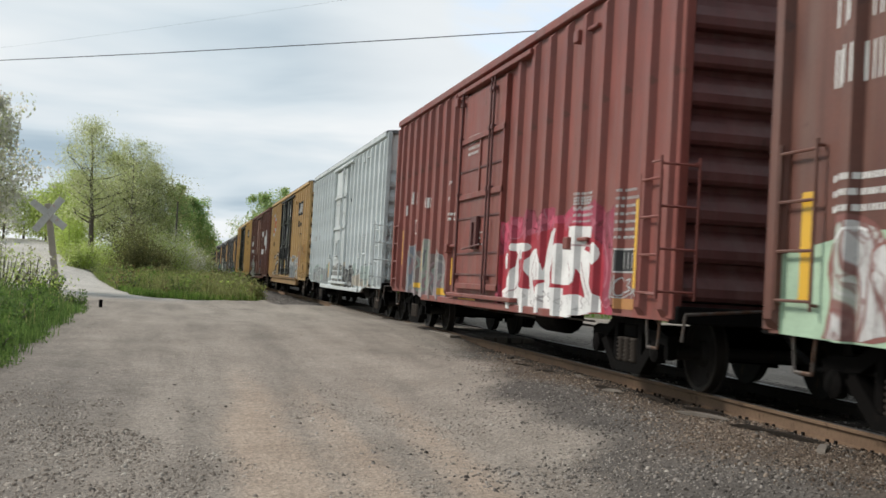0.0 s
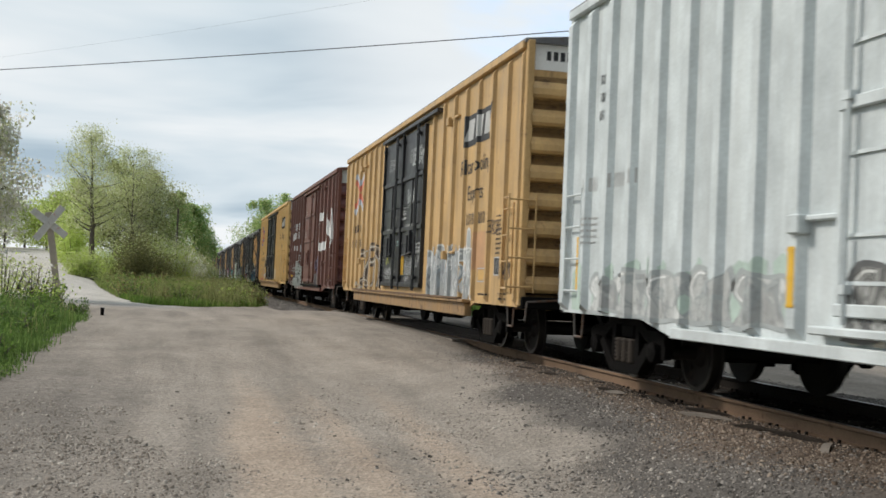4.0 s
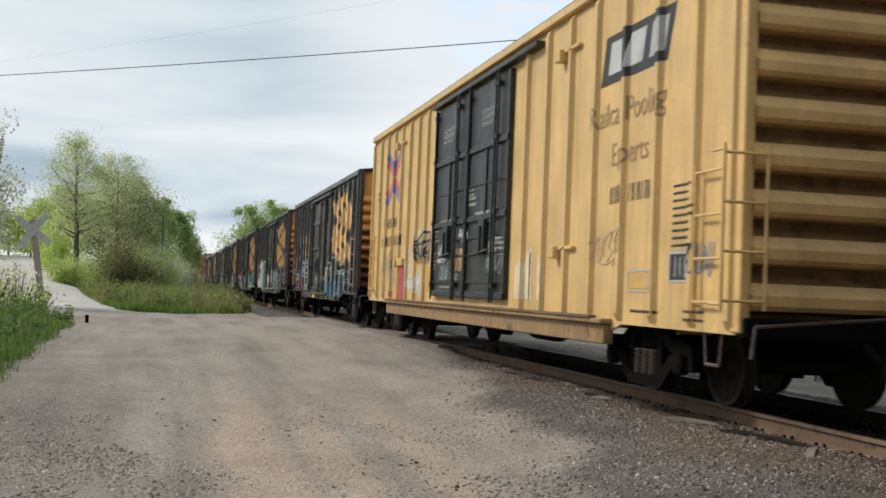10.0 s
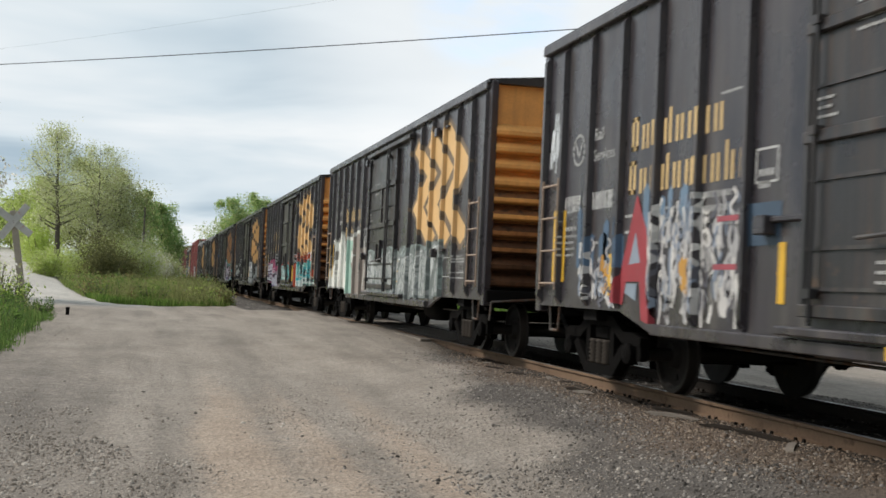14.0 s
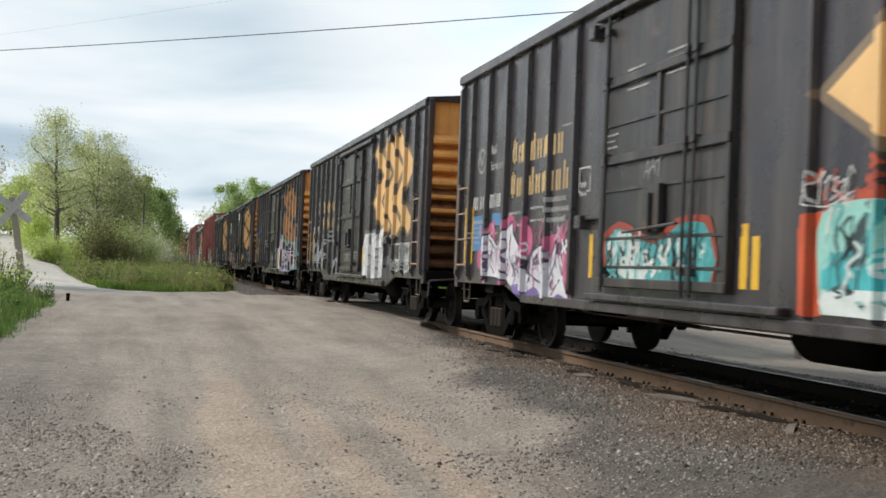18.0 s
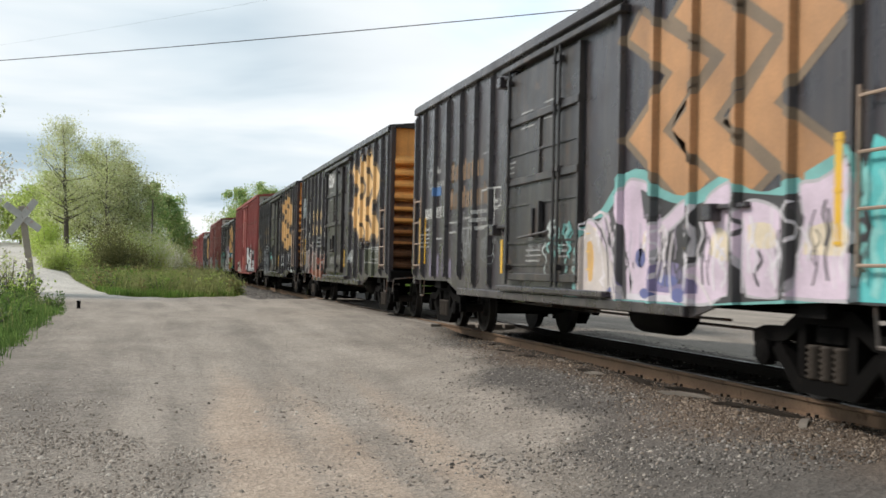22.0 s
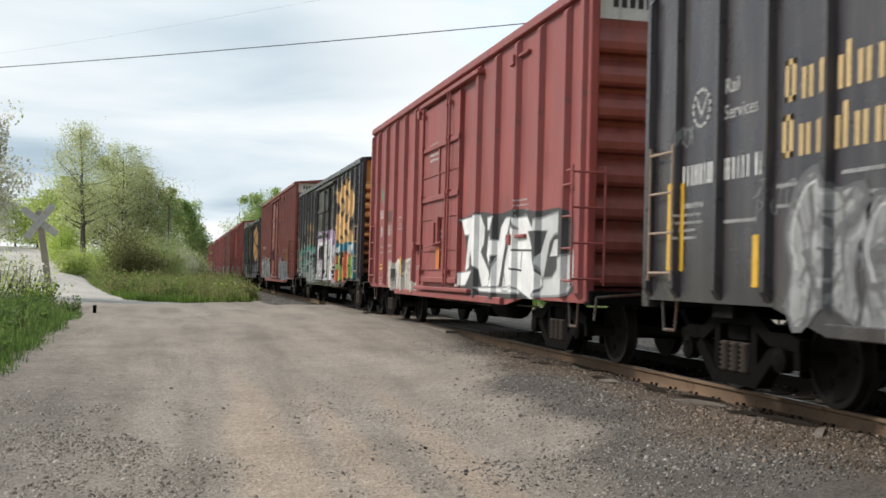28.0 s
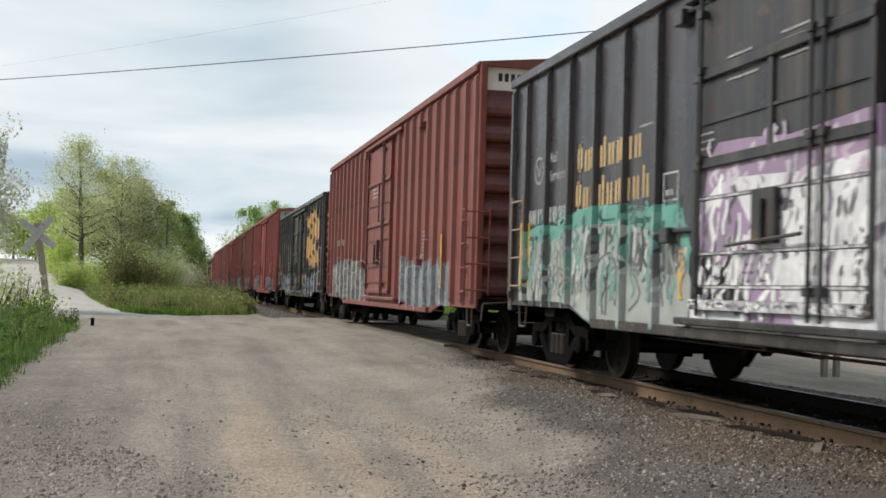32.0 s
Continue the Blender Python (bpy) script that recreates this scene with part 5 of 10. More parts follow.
def ladder_bm(width, low, high, rungs, out=0.11):
    bm = fresh()
    for s in (0, width):
        rod(bm, (-out, s, low), (-out, s, high), 0.016, None, 6)
        for z in (low + 0.05, high - 0.05):
            rod(bm, (-out, s, z), (0.02, s, z), 0.014, None, 6)
    for i in range(rungs):
        z = low + 0.08 + (high - low - 0.16) * i / (rungs - 1)
        rod(bm, (-out, 0, z), (-out, width, z), 0.014, None, 6)
    return bm


def end_wall_bm(k, band):
    """Pressed steel end with level ribs; band cuts out the plain strip below the roof."""
    bm = fresh()
    top = k.eave - (k.plain_top if band else 0.0)
    prof = [(0.0, k.sill + 0.03)]
    z0, z1 = k.sill + 0.2, k.eave - k.plain_top - 0.05
    step = (z1 - z0) / k.bars
    for i in range(k.bars):
        z = z0 + i * step
        prof += [(0.0, z + step * 0.02), (0.16, z + step * 0.06), (0.20, z + step * 0.16), (0.20, z + step * 0.38), (0.12, z + step * 0.64), (0.0, z + step * 0.88)]
    prof += [(0.0, z1), (0.0, top)]
    deep = 1.0 if k.end_paint in ("amber", "yellow", "dusty_yellow") else 0.45 if k.end_paint == "silver" else 0.7
    rows = [[bm.verts.new((x, -o * deep, z)) for x in (-HALF + 0.03, -1.25, -0.6, 0, 0.6, 1.25, HALF - 0.03)] for o, z in prof]
    for p, q in zip(rows, rows[1:]):
        for i in range(len(p) - 1):
            bm.faces.new((p[i], p[i + 1], q[i + 1], q[i]))
    back = [bm.verts.new((x, 0.06, z)) for x, z in ((-HALF + 0.03, k.sill + 0.03), (HALF - 0.03, k.sill + 0.03), (HALF - 0.03, top), (-HALF + 0.03, top))]
    bm.faces.new(back)
    return bm


CACHE = {}


def kind_meshes(key):
    if key in CACHE:
        return CACHE[key]
    k, o = KINDS[key], {}
    h = k.length / 2
    w, top, d = k.rib
    bm = fresh()
    slab(bm, [(-a, z) for a, z in side_outline(k)], -0.04, 0.0)
    o["side"] = mesh_of(bm, "side_sheet", M[k.paint])
    # one post, foot to eave
    bm = fresh()
    foot = k.drop + 0.12
    pts = [(-w / 2, 0), (-top / 2, -d), (top / 2, -d), (w / 2, 0)]
    for nm, z0 in (("post", k.sill + 0.03), ("post_low", foot)):
        bm = fresh()
        z1 = k.eave - 0.12
        a = [bm.verts.new((x - 0.04, y, z0 + (0.09 if x < 0 else 0))) for y, x in pts]
        b = [bm.verts.new((x - 0.04, y, z1 - (0.09 if x < 0 else 0))) for y, x in pts]
        for i in range(3):
            bm.faces.new((a[i], a[i + 1], b[i + 1], b[i]))
        bm.faces.new(a)
        bm.faces.new(b)
        bm.faces.new((a[0], a[3], b[3], b[0]))
        o[nm] = mesh_of(bm, "side_post", M[k.paint])
    # top rail under the eave and lower side sill
    bm = fresh()
    box(bm, -0.12, 0.03, -h, h, k.eave - 0.12, k.eave)
    o["top_rail"] = mesh_of(bevelled(bm, 0.012), "top_rail", M[k.paint])
    bm = fresh()
    lo = k.drop
    t0 = h - 3.5
    box(bm, -0.105, -0.002, -t0, t0, lo, lo + 0.11)
    o["side_sill"] = mesh_of(bevelled(bm, 0.01), "side_sill", M[k.paint])
    if k.beam:
        bm = fresh()
        box(bm, -0.2, -0.002, -k.beam[1], -k.beam[0], 0.77, 0.83)
        box(bm, -0.13, -0.002, -k.beam[1] + 0.05, -k.beam[0] - 0.05, lo - 0.02, 0.77)
        o["door_track"] = mesh_of(bevelled(bm, 0.012), "door_track", M["grimy_yellow"])
        bm = fresh()
        box(bm, -0.215, -0.12, -k.beam[1] + 0.3, -k.beam[0] - 0.3, 0.832, 0.862)
        o["track_lip"] = mesh_of(bm, "track_lip", M["rail_side"])
    else:
        bm = fresh()
        box(bm, -0.17, -0.002, -k.door[1] - (2.4 if k.paint == "brown" else 0.9), -k.door[0] + 0.25, 0.80, 0.87)
        o["door_track"] = mesh_of(bevelled(bm, 0.012), "door_track", M["under" if k.paint == "brown" else k.paint])
    bm = fresh()
    box(bm, -0.17, -0.002, -k.door[1] - 1.3, -k.door[0] + 0.15, k.eave - 0.30, k.eave - 0.22)
    o["door_header"] = mesh_of(bevelled(bm, 0.01), "door_header", M[k.door_paint])
    # door leaf, frame bars, lock rods
    span = (k.door[1] - k.door[0]) / k.leaves
    lowd, highd = k.door_low, k.eave - 0.36
    bm = fresh()
    box(bm, -0.085, -0.03, 0.03, span - 0.03, lowd, highd)
    o["leaf"] = mesh_of(bm, "door_leaf", M[k.door_paint])
    hh = highd - lowd
    k.levels = [("door_beam", lowd + f * hh) for f in k.heavy] + [("door_rib", lowd + f * hh) for f in k.thin]
    bm = fresh()
    box(bm, -0.135, -0.083, 0.03, span - 0.03, 0, 0.10)
    o["door_beam"] = mesh_of(bevelled(bm, 0.01), "door_beam", M[k.door_paint])
    bm = fresh()
    box(bm, -0.105, -0.083, 0.05, span - 0.05, 0, 0.03)
    o["door_rib"] = mesh_of(bm, "door_rib", M["maroon" if k.paint == "red" else k.door_paint])
    bm = fresh()
    box(bm, -0.12, -0.083, 0, 0.06, lowd, highd)
    o["door_stile"] = mesh_of(bm, "door_stile", M[k.door_paint])
    bm = fresh()
    box(bm, -0.115, -0.083, 0, 0.075, lowd + k.heavy[1] * hh, lowd + k.heavy[2] * hh)
    o["door_post"] = mesh_of(bm, "door_post", M[k.door_paint])
    bm = fresh()
    rod(bm, (-0.145, 0, lowd - 0.06), (-0.145, 0, highd + 0.12), 0.019, None, 8)
    for q in (0.05, k.heavy[1] + 0.02, k.heavy[2] + 0.02, 0.95):
        z = lowd + q * hh
        box(bm, -0.175, -0.10, -0.045, 0.045, z, z + 0.07)
    o["lock_rod"] = mesh_of(bm, "lock_rod", M["maroon" if k.paint == "red" else k.door_paint])
    bm = fresh()
    box(bm, -0.16, -0.10, span * 0.45, span * 0.58, lowd + 0.20 * hh, lowd + 0.36 * hh)
    rod(bm, (-0.18, span * 0.30, lowd + 0.22 * hh), (-0.18, span * 0.72, lowd + 0.20 * hh), 0.017, None, 8)
    rod(bm, (-0.18, span * 0.51, lowd + 0.2 * hh), (-0.18, span * 0.51, lowd + 0.33 * hh), 0.02, None, 8)
    o["door_handle"] = mesh_of(bm, "door_handle", M["maroon" if k.paint == "red" else k.door_paint])
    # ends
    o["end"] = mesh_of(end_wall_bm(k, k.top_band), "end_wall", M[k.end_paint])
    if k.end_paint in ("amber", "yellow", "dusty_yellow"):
        # rib recesses and undersides: painted shade, on amber ends the lower half alone
        o["end"].materials.append(M["amber_recess_shade" if k.end_paint == "amber" else "yellow_recess_shade"])
        o["end"].materials.append(M["low_end_shade"])
        o["end"].materials.append(M["foot_end_shade"])
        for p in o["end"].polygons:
            shaded = k.end_paint != "amber" or p.center.z < 2.55
            if shaded and (p.center.y > -0.002 and p.center.z < k.eave - k.plain_top - 0.1 or p.normal.z < -0.6):
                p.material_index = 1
            # lower rows darkened for the next car's shade as well as grime
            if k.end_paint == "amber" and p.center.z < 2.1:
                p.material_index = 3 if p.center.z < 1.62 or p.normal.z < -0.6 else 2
    if k.top_band:
        bm = fresh()
        box(bm, -HALF + 0.03, HALF - 0.03, -0.012, 0.06, k.eave - k.plain_top, k.eave)
        for sgn in (-1, 1):
            for i in range(9):
                x = sgn * 0.72 + (i - 4.5) * 0.11
                box(bm, x, x + 0.07, -0.016, -0.011, k.eave - 0.27, k.eave - 0.13)
        me = mesh_of(bm, "end_band", M[k.top_band])
        me.materials.append(M["ink"])
        for p in me.polygons:
            if p.center.y < -0.0125:
                p.material_index = 1
        o["end_band"] = me
    bm = fresh()
    box(bm, -0.06, 0.05, -0.11, 0.07, 0.80, k.eave)
    o["corner_post"] = mesh_of(bevelled(bm, 0.012), "corner_post", M[k.paint])
    bm = fresh()
    box(bm, -HALF - 0.03, HALF + 0.03, -0.16, 0.08, k.sill - 0.02, k.sill + 0.16)
    o["end_sill"] = mesh_of(bevelled(bm, 0.015), "end_sill", M["under"])
    # roof, one pressed sheet with low seams
    bm = fresh()
    rw = HALF + 0.09
    cuts = [-h - 0.05]
    y = -h + 0.6
    while y < h - 0.4:
        cuts += [y - 0.05, y - 0.03, y + 0.03, y + 0.05]
        y += 1.25
    cuts.append(h + 0.05)
    cols = ((-rw, -0.03), (-rw, 0.03), (-rw + 0.12, 0.045), (0, 0.20), (rw - 0.12, 0.045), (rw, 0.03), (rw, -0.03))
    rows = []
    for i, y in enumerate(cuts):
        bump = 0.035 if 0 < i < len(cuts) - 1 and (i - 1) % 4 in (1, 2) else 0.0
        rows.append([bm.verts.new((x, y, k.eave + z + (bump if 2 <= c <= 4 else 0))) for c, (x, z) in enumerate(cols)])
    for p, q in zip(rows, rows[1:]):
        for c in range(6):
            bm.faces.new((p[c], p[c + 1], q[c + 1], q[c]))
        bm.faces.new((p[6], p[0], q[0], q[6]))
    bm.faces.new(rows[0])
    bm.faces.new(rows[-1])
    o["roof"] = mesh_of(bm, "roof", M[k.roof])
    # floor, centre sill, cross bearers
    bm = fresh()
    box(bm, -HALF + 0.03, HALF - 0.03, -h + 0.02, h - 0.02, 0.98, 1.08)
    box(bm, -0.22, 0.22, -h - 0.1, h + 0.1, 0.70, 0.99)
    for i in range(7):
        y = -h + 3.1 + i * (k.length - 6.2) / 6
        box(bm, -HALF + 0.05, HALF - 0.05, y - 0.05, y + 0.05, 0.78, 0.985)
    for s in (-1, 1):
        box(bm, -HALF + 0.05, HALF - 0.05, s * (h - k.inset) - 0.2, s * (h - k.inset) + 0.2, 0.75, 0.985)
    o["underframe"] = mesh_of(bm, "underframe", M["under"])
    # coupler with its draft box and hose
    bm = fresh()
    box(bm, -0.09, 0.09, -0.72, 0.1, 0.78, 0.94)
    box(bm, -0.16, 0.16, -0.98, -0.68, 0.72, 1.0)
    box(bm, 0.02, 0.15, -1.08, -0.95, 0.74, 0.98)
    o["coupler"] = mesh_of(bevelled(bm, 0.02), "coupler", M["truck"])
    bm = fresh()
    pts = [Vector((-0.33, -0.2, 0.72)), Vector((-0.36, -0.5, 0.56)), Vector((-0.30, -0.8, 0.40)), Vector((-0.2, -1.0, 0.40))]
    for p, q in zip(pts, pts[1:]):
        rod(bm, p, q, 0.03, None, 8)
    o["air_hose"] = mesh_of(bm, "air_hose", M["under"], True)
    bm = fresh()
    rod(bm, (-1.45, -0.22, 0.86), (-0.2, -0.45, 0.98), 0.017, None, 8)
    rod(bm, (-1.45, -0.22, 0.86), (-1.47, -0.20, 0.58), 0.017, None, 8)
    o["uncoupling_lever"] = mesh_of(bm, "uncoupling_lever", M["bare"])
    # brake gear under the floor
    bm = fresh()
    rings = [[bm.verts.new((-0.66 + r * math.cos(j * math.tau / 14), y - 1.8, 0.62 + r * math.sin(j * math.tau / 14))) for j in range(14)] for y, r in ((-0.62, 0.10), (-0.57, 0.2), (-0.45, 0.25), (0.45, 0.25), (0.57, 0.2), (0.62, 0.10))]
    for p, q in zip(rings, rings[1:]):
        for j in range(14):
            bm.faces.new((p[j], p[(j + 1) % 14], q[(j + 1) % 14], q[j]))
    bm.faces.new(rings[0])
    bm.faces.new(rings[-1])
    o["air_tank"] = mesh_of(bm, "air_tank", M["under"], True)
    bm = fresh()
    rod(bm, (-0.45, -h + 2.6, 0.52), (-0.45, h - 2.6, 0.55), 0.018, None, 6)
    rod(bm, (-0.75, -3.6, 0.62), (-0.75, 2.6, 0.60), 0.016, None, 6)
    rod(bm, (-1.0, 1.2, 0.60), (-0.3, 1.3, 0.52), 0.025, None, 6)
    o["brake_rod"] = mesh_of(bm, "brake_rod", M["bare"])
    # ladders, steps, jacking pads, strips
    o["ladder"] = mesh_of(ladder_bm(0.55, k.sill + 0.2, k.sill + 1.58, 4), "side_ladder", M["ladder" if k.paint == "slate" else k.paint])
    o["end_ladder"] = mesh_of(ladder_bm(0.42, k.sill + 0.22, k.sill + 1.68, 4, 0.2), "end_ladder", M["ladder" if k.paint == "slate" else k.paint])
    bm = fresh()
    for y in (0, 0.36):
        rod(bm, (0, y, 0.0), (0, y + (0.05 if y == 0 else -0.05), -0.34), 0.015, None, 6)
    rod(bm, (0, 0.05, -0.34), (0, 0.31, -0.34), 0.018, None, 6)
    o["step"] = mesh_of(bm, "sill_step", M["bare"])
    bm = fresh()
    box(bm, -0.16, 0.0, -0.09, 0.09, 0, 0.16)
    box(bm, -0.10, 0.0, -0.62, -0.09, 0.10, 0.15)
    o["bracket"] = mesh_of(bevelled(bm, 0.012), "pull_bracket", M[k.paint])
    bm = fresh()
    box(bm, -0.006, 0.0, -0.05, 0.05, 0, 1.05)
    for z in (0.02, 0.5, 0.98):
        box(bm, -0.010, 0.0, -0.055, 0.055, z, z + 0.03)
    o["strip"] = mesh_of(bm, "reflector_strip", M["strip"])
    CACHE[key] = o
    return o


def build_car(key):
    """A whole car of one kind, with no markings yet."""
    k, o = KINDS[key], kind_meshes(key)
    h = k.length / 2
    car = new("boxcar")
    hang("underframe", o["underframe"], car)
    hang("roof", o["roof"], car)
    for s, turn in ((-1, 0), (1, 180)):
        at = lambda y=0.0, z=0.0, s=s, turn=turn: pose(s * HALF, y * (1 if s < 0 else -1), z, 0, 0, turn)
        hang("side_sheet", o["side"], car, at=at())
        for a in k.posts:
            low = abs(a) < h - 3.5
            hang("side_post", o["post_low" if low else "post"], car, at=at(-a))
        hang("top_rail", o["top_rail"], car, at=at())
        hang("side_sill", o["side_sill"], car, at=at())
        hang("door_track", o["door_track"], car, "long door track along the lower side", at())
        if k.beam:
            hang("track_lip", o["track_lip"], car, "rusty lip of the door track", at())
        hang("door_header", o["door_header"], car, at=at())
        span = (k.door[1] - k.door[0]) / k.leaves
        for i in range(k.leaves):
            leaf = hang("plug_door", o["leaf"], car, "tall steel plug door, shut", at(-k.door[1] + i * span))
            if s > 0:
                continue
            for nm, z in k.levels:
                hang(nm, o[nm], leaf, at=pose(0, 0, z))
            for y in (0.03, span - 0.09):
                hang("door_stile", o["door_stile"], leaf, at=pose(0, y, 0))
            hang("door_post", o["door_post"], leaf, at=pose(0, span * 0.5, 0))
            for f in (0.22, 0.28, 0.93):
                hang("lock_rod", o["lock_rod"], leaf, at=pose(0, span * f, 0))
            hang("door_handle", o["door_handle"], leaf)
        hang("side_ladder", o["ladder"], car, at=at(-h + 0.17))
        hang("side_ladder", o["ladder"], car, at=at(h - 0.74))
        for y in (-h + 0.3, h - 0.68):
            hang("sill_step", o["step"], car, at=at(y, k.sill + 0.04))
        for a, z in k.brackets:
            hang("pull_bracket", o["bracket"], car, at=at(-a, z))
    for s, turn in ((-1, 0), (1, 180)):
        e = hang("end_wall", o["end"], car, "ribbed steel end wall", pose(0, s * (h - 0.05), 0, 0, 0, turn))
        if k.top_band:
            hang("end_band", o["end_band"], e, "pale plain band with small dark lettering")
        for side in (-1, 1):
            hang("corner_post", o["corner_post"], car, at=pose(side * HALF, s * h, 0, 0, 0, turn))
        hang("end_sill", o["end_sill"], car, at=pose(0, s * h, 0, 0, 0, turn))
        hang("coupler", o["coupler"], car, at=pose(0, s * h, 0, 0, 0, turn))
        hang("air_hose", o["air_hose"], car, at=pose(0, s * h, 0, 0, 0, turn))
        hang("uncoupling_lever", o["uncoupling_lever"], car, at=pose(0, s * h, 0, 0, 0, turn))
        if key != "slate":
            hang("end_ladder", o["end_ladder"], car, at=pose(-1.36 if s < 0 else 1.36, s * h, 0, 0, 0, 90 * (1 if s < 0 else -1)))
        add_truck(car, s * (h - k.inset))
    hang("air_tank", o["air_tank"], car)
    hang("brake_rod", o["brake_rod"], car)
    return car


# ---------------------------------------------------------------- markings painted on the cars
def arc(cx, cz, r, a0, a1, n=8):
    return [(cx + r * math.cos(a0 + (a1 - a0) * i / n), cz + r * math.sin(a0 + (a1 - a0) * i / n)) for i in range(n + 1)]


def stroke(points, w):
    """Polygons of a thick broken line."""
    out = []
    for (x0, z0), (x1, z1) in zip(points, points[1:]):
        d = math.hypot(x1 - x0, z1 - z0) or 1e-6
        ux, uz = (x1 - x0) / d * w / 2, (z1 - z0) / d * w / 2
        out.append([(x0 - uz, z0 + ux), (x1 - uz, z1 + ux), (x1 + uz, z1 - ux), (x0 + uz, z0 - ux)])
    for x, z in points:
        out.append(arc(x, z, w / 2, 0, math.tau * 7 / 8, 7))
    return out


def band(points, w):
    """One outline round a thick broken line, with mitred bends."""
    left, right = [], []
    for i, (x, z) in enumerate(points):
        d = []
        for a, b in ((i - 1, i), (i, i + 1)):
            if 0 <= a and b < len(points):
                v = Vector((points[b][0] - points[a][0], points[b][1] - points[a][1])).normalized()
                d.append(Vector((-v.y, v.x)))
        n = (d[0] + d[-1]).normalized()
        r = w / 2 / max(0.5, n.dot(d[0]))
        left.append((x + n.x * r, z + n.y * r))
        right.append((x - n.x * r, z - n.y * r))
    return left + right[::-1]


def wrap(bm, k, lift):
    """Lay flat shapes, given as (a, z), over the ribs of the near side."""
    lo = min(v.co.x for v in bm.verts)
    hi = max(v.co.x for v in bm.verts)
    for a in k.breaks():
        if lo < a < hi:
            bmesh.ops.bisect_plane(bm, geom=list(bm.verts) + list(bm.edges) + list(bm.faces), dist=1e-5, plane_co=(a, 0, 0), plane_no=(1, 0, 0))
    for v in bm.verts:
        a, z = v.co.x, v.co.y
        a_in = a + (1e-4 if sum(f.calc_center_median().x for f in v.link_faces) / max(1, len(v.link_faces)) > a else -1e-4)
        v.co = Vector((-HALF - 0.04 - k.depth(a_in) - lift, -a, z))
    return bm


def paint_shapes(name, car, key, polys, material, lift, label=""):
    k = KINDS[key]
    if len(polys) > 1 and name in ("old_paint", "teal_patch", "blue_patch", "yellow_panel", "graffiti_fill", "white_patch", "faded_patch"):
        return [paint_shapes(name, car, key, [p], material, lift, label) for p in polys]
    bm = fresh()
    for n, p in enumerate(polys):
        p = [(min(max(a, -k.length / 2 + 0.02), k.length / 2 - 0.02), min(max(z, k.sill if abs(a) > k.length / 2 - 2.9 else k.drop + 0.01), k.eave - 0.14)) for a, z in p]
        try:
            bm.faces.new([bm.verts.new((a, z, 0)) for a, z in p])
        except ValueError:
            pass
    bmesh.ops.triangulate(bm, faces=[f for f in bm.faces if len(f.verts) > 4])
    wrap(bm, k, lift)
    me = bpy.data.meshes.new(name)
    bm.to_mesh(me)
    bm.free()
    me.materials.append(material)
    ob = hang(name, me, car, label)
    return tagged(ob, kind="stuff") if name in ("stencilled_data", "car_number", "title_lettering", "graffiti_linework", "graffiti_tag", "graffiti_outline", "chalk_frame") else ob


def bars(a, z, w, h, n, gap, rng, jitter=0.35):
    """Rows of plain upright bars that stand for lettering."""
    out = []
    h = h * 0.8 if h < 0.05 else h
    for i in range(n):
        ww = w * (1 - jitter * rng.random())
        x, zz, left = a, z - i * gap, rng.randint(4, 9)
        while x < a + ww - 0.1 * h:
            s = h * (rng.choice((0.07, 0.09, 0.11) if h > 0.24 else (0.11, 0.13, 0.16)) if h > 0.08 else rng.uniform(0.45, 0.9))
            out.append([(x, zz), (x + s, zz), (x + s, zz + h), (x, zz + h)])
            left -= 1
            x += s + h * ((rng.choice((0.12, 0.18, 0.24) if h > 0.24 else (0.16, 0.24, 0.32)) if h > 0.08 else 0.42) if left else 0.6)
            left = left or rng.randint(4, 9)
    return out


def rect(a0, a1, z0, z1):
    return [(a0, z0), (a1, z0), (a1, z1), (a0, z1)]


def frame_rect(a0, a1, z0, z1, w):
    return [rect(a0, a1, z0, z0 + w), rect(a0, a1, z1 - w, z1), rect(a0, a0 + w, z0 + w, z1 - w), rect(a1 - w, a1, z0 + w, z1 - w)]


def letters(name, car, key, text, a, z, size, material, lift=0.006, stretch=1.0):
    cu = bpy.data.curves.new(name, "FONT")
    cu.body, cu.size, cu.resolution_u = text, 1.0, 3
    ob = bpy.data.objects.new(name, cu)
    scene.collection.objects.link(ob)
    bpy.context.view_layer.update()
    me = bpy.data.meshes.new_from_object(ob.evaluated_get(bpy.context.evaluated_depsgraph_get()))
    bpy.data.objects.remove(ob)
    bm = fresh()
    bm.from_mesh(me)
    for v in bm.verts:
        v.co = Vector((a + v.co.x * size * stretch, z + v.co.y * size, 0))
    wrap(bm, KINDS[key], lift)
    out = bpy.data.meshes.new(name)
    bm.to_mesh(out)
    bm.free()
    out.materials.append(material)
    return hang(name, out, car)


def bend(points, steps=4):
    """A smooth line through the given points."""
    p = [points[0]] + list(points) + [points[-1]]
    out = []
    for i in range(1, len(p) - 2):
        for j in range(steps):
            t = j / steps
            out.append(tuple(0.5 * (2 * p[i][c] + (p[i + 1][c] - p[i - 1][c]) * t + (2 * p[i - 1][c] - 5 * p[i][c] + 4 * p[i + 1][c] - p[i + 2][c]) * t * t + (3 * p[i][c] - p[i - 1][c] - 3 * p[i + 1][c] + p[i + 2][c]) * t ** 3) for c in (0, 1)))
    return out + [points[-1]]


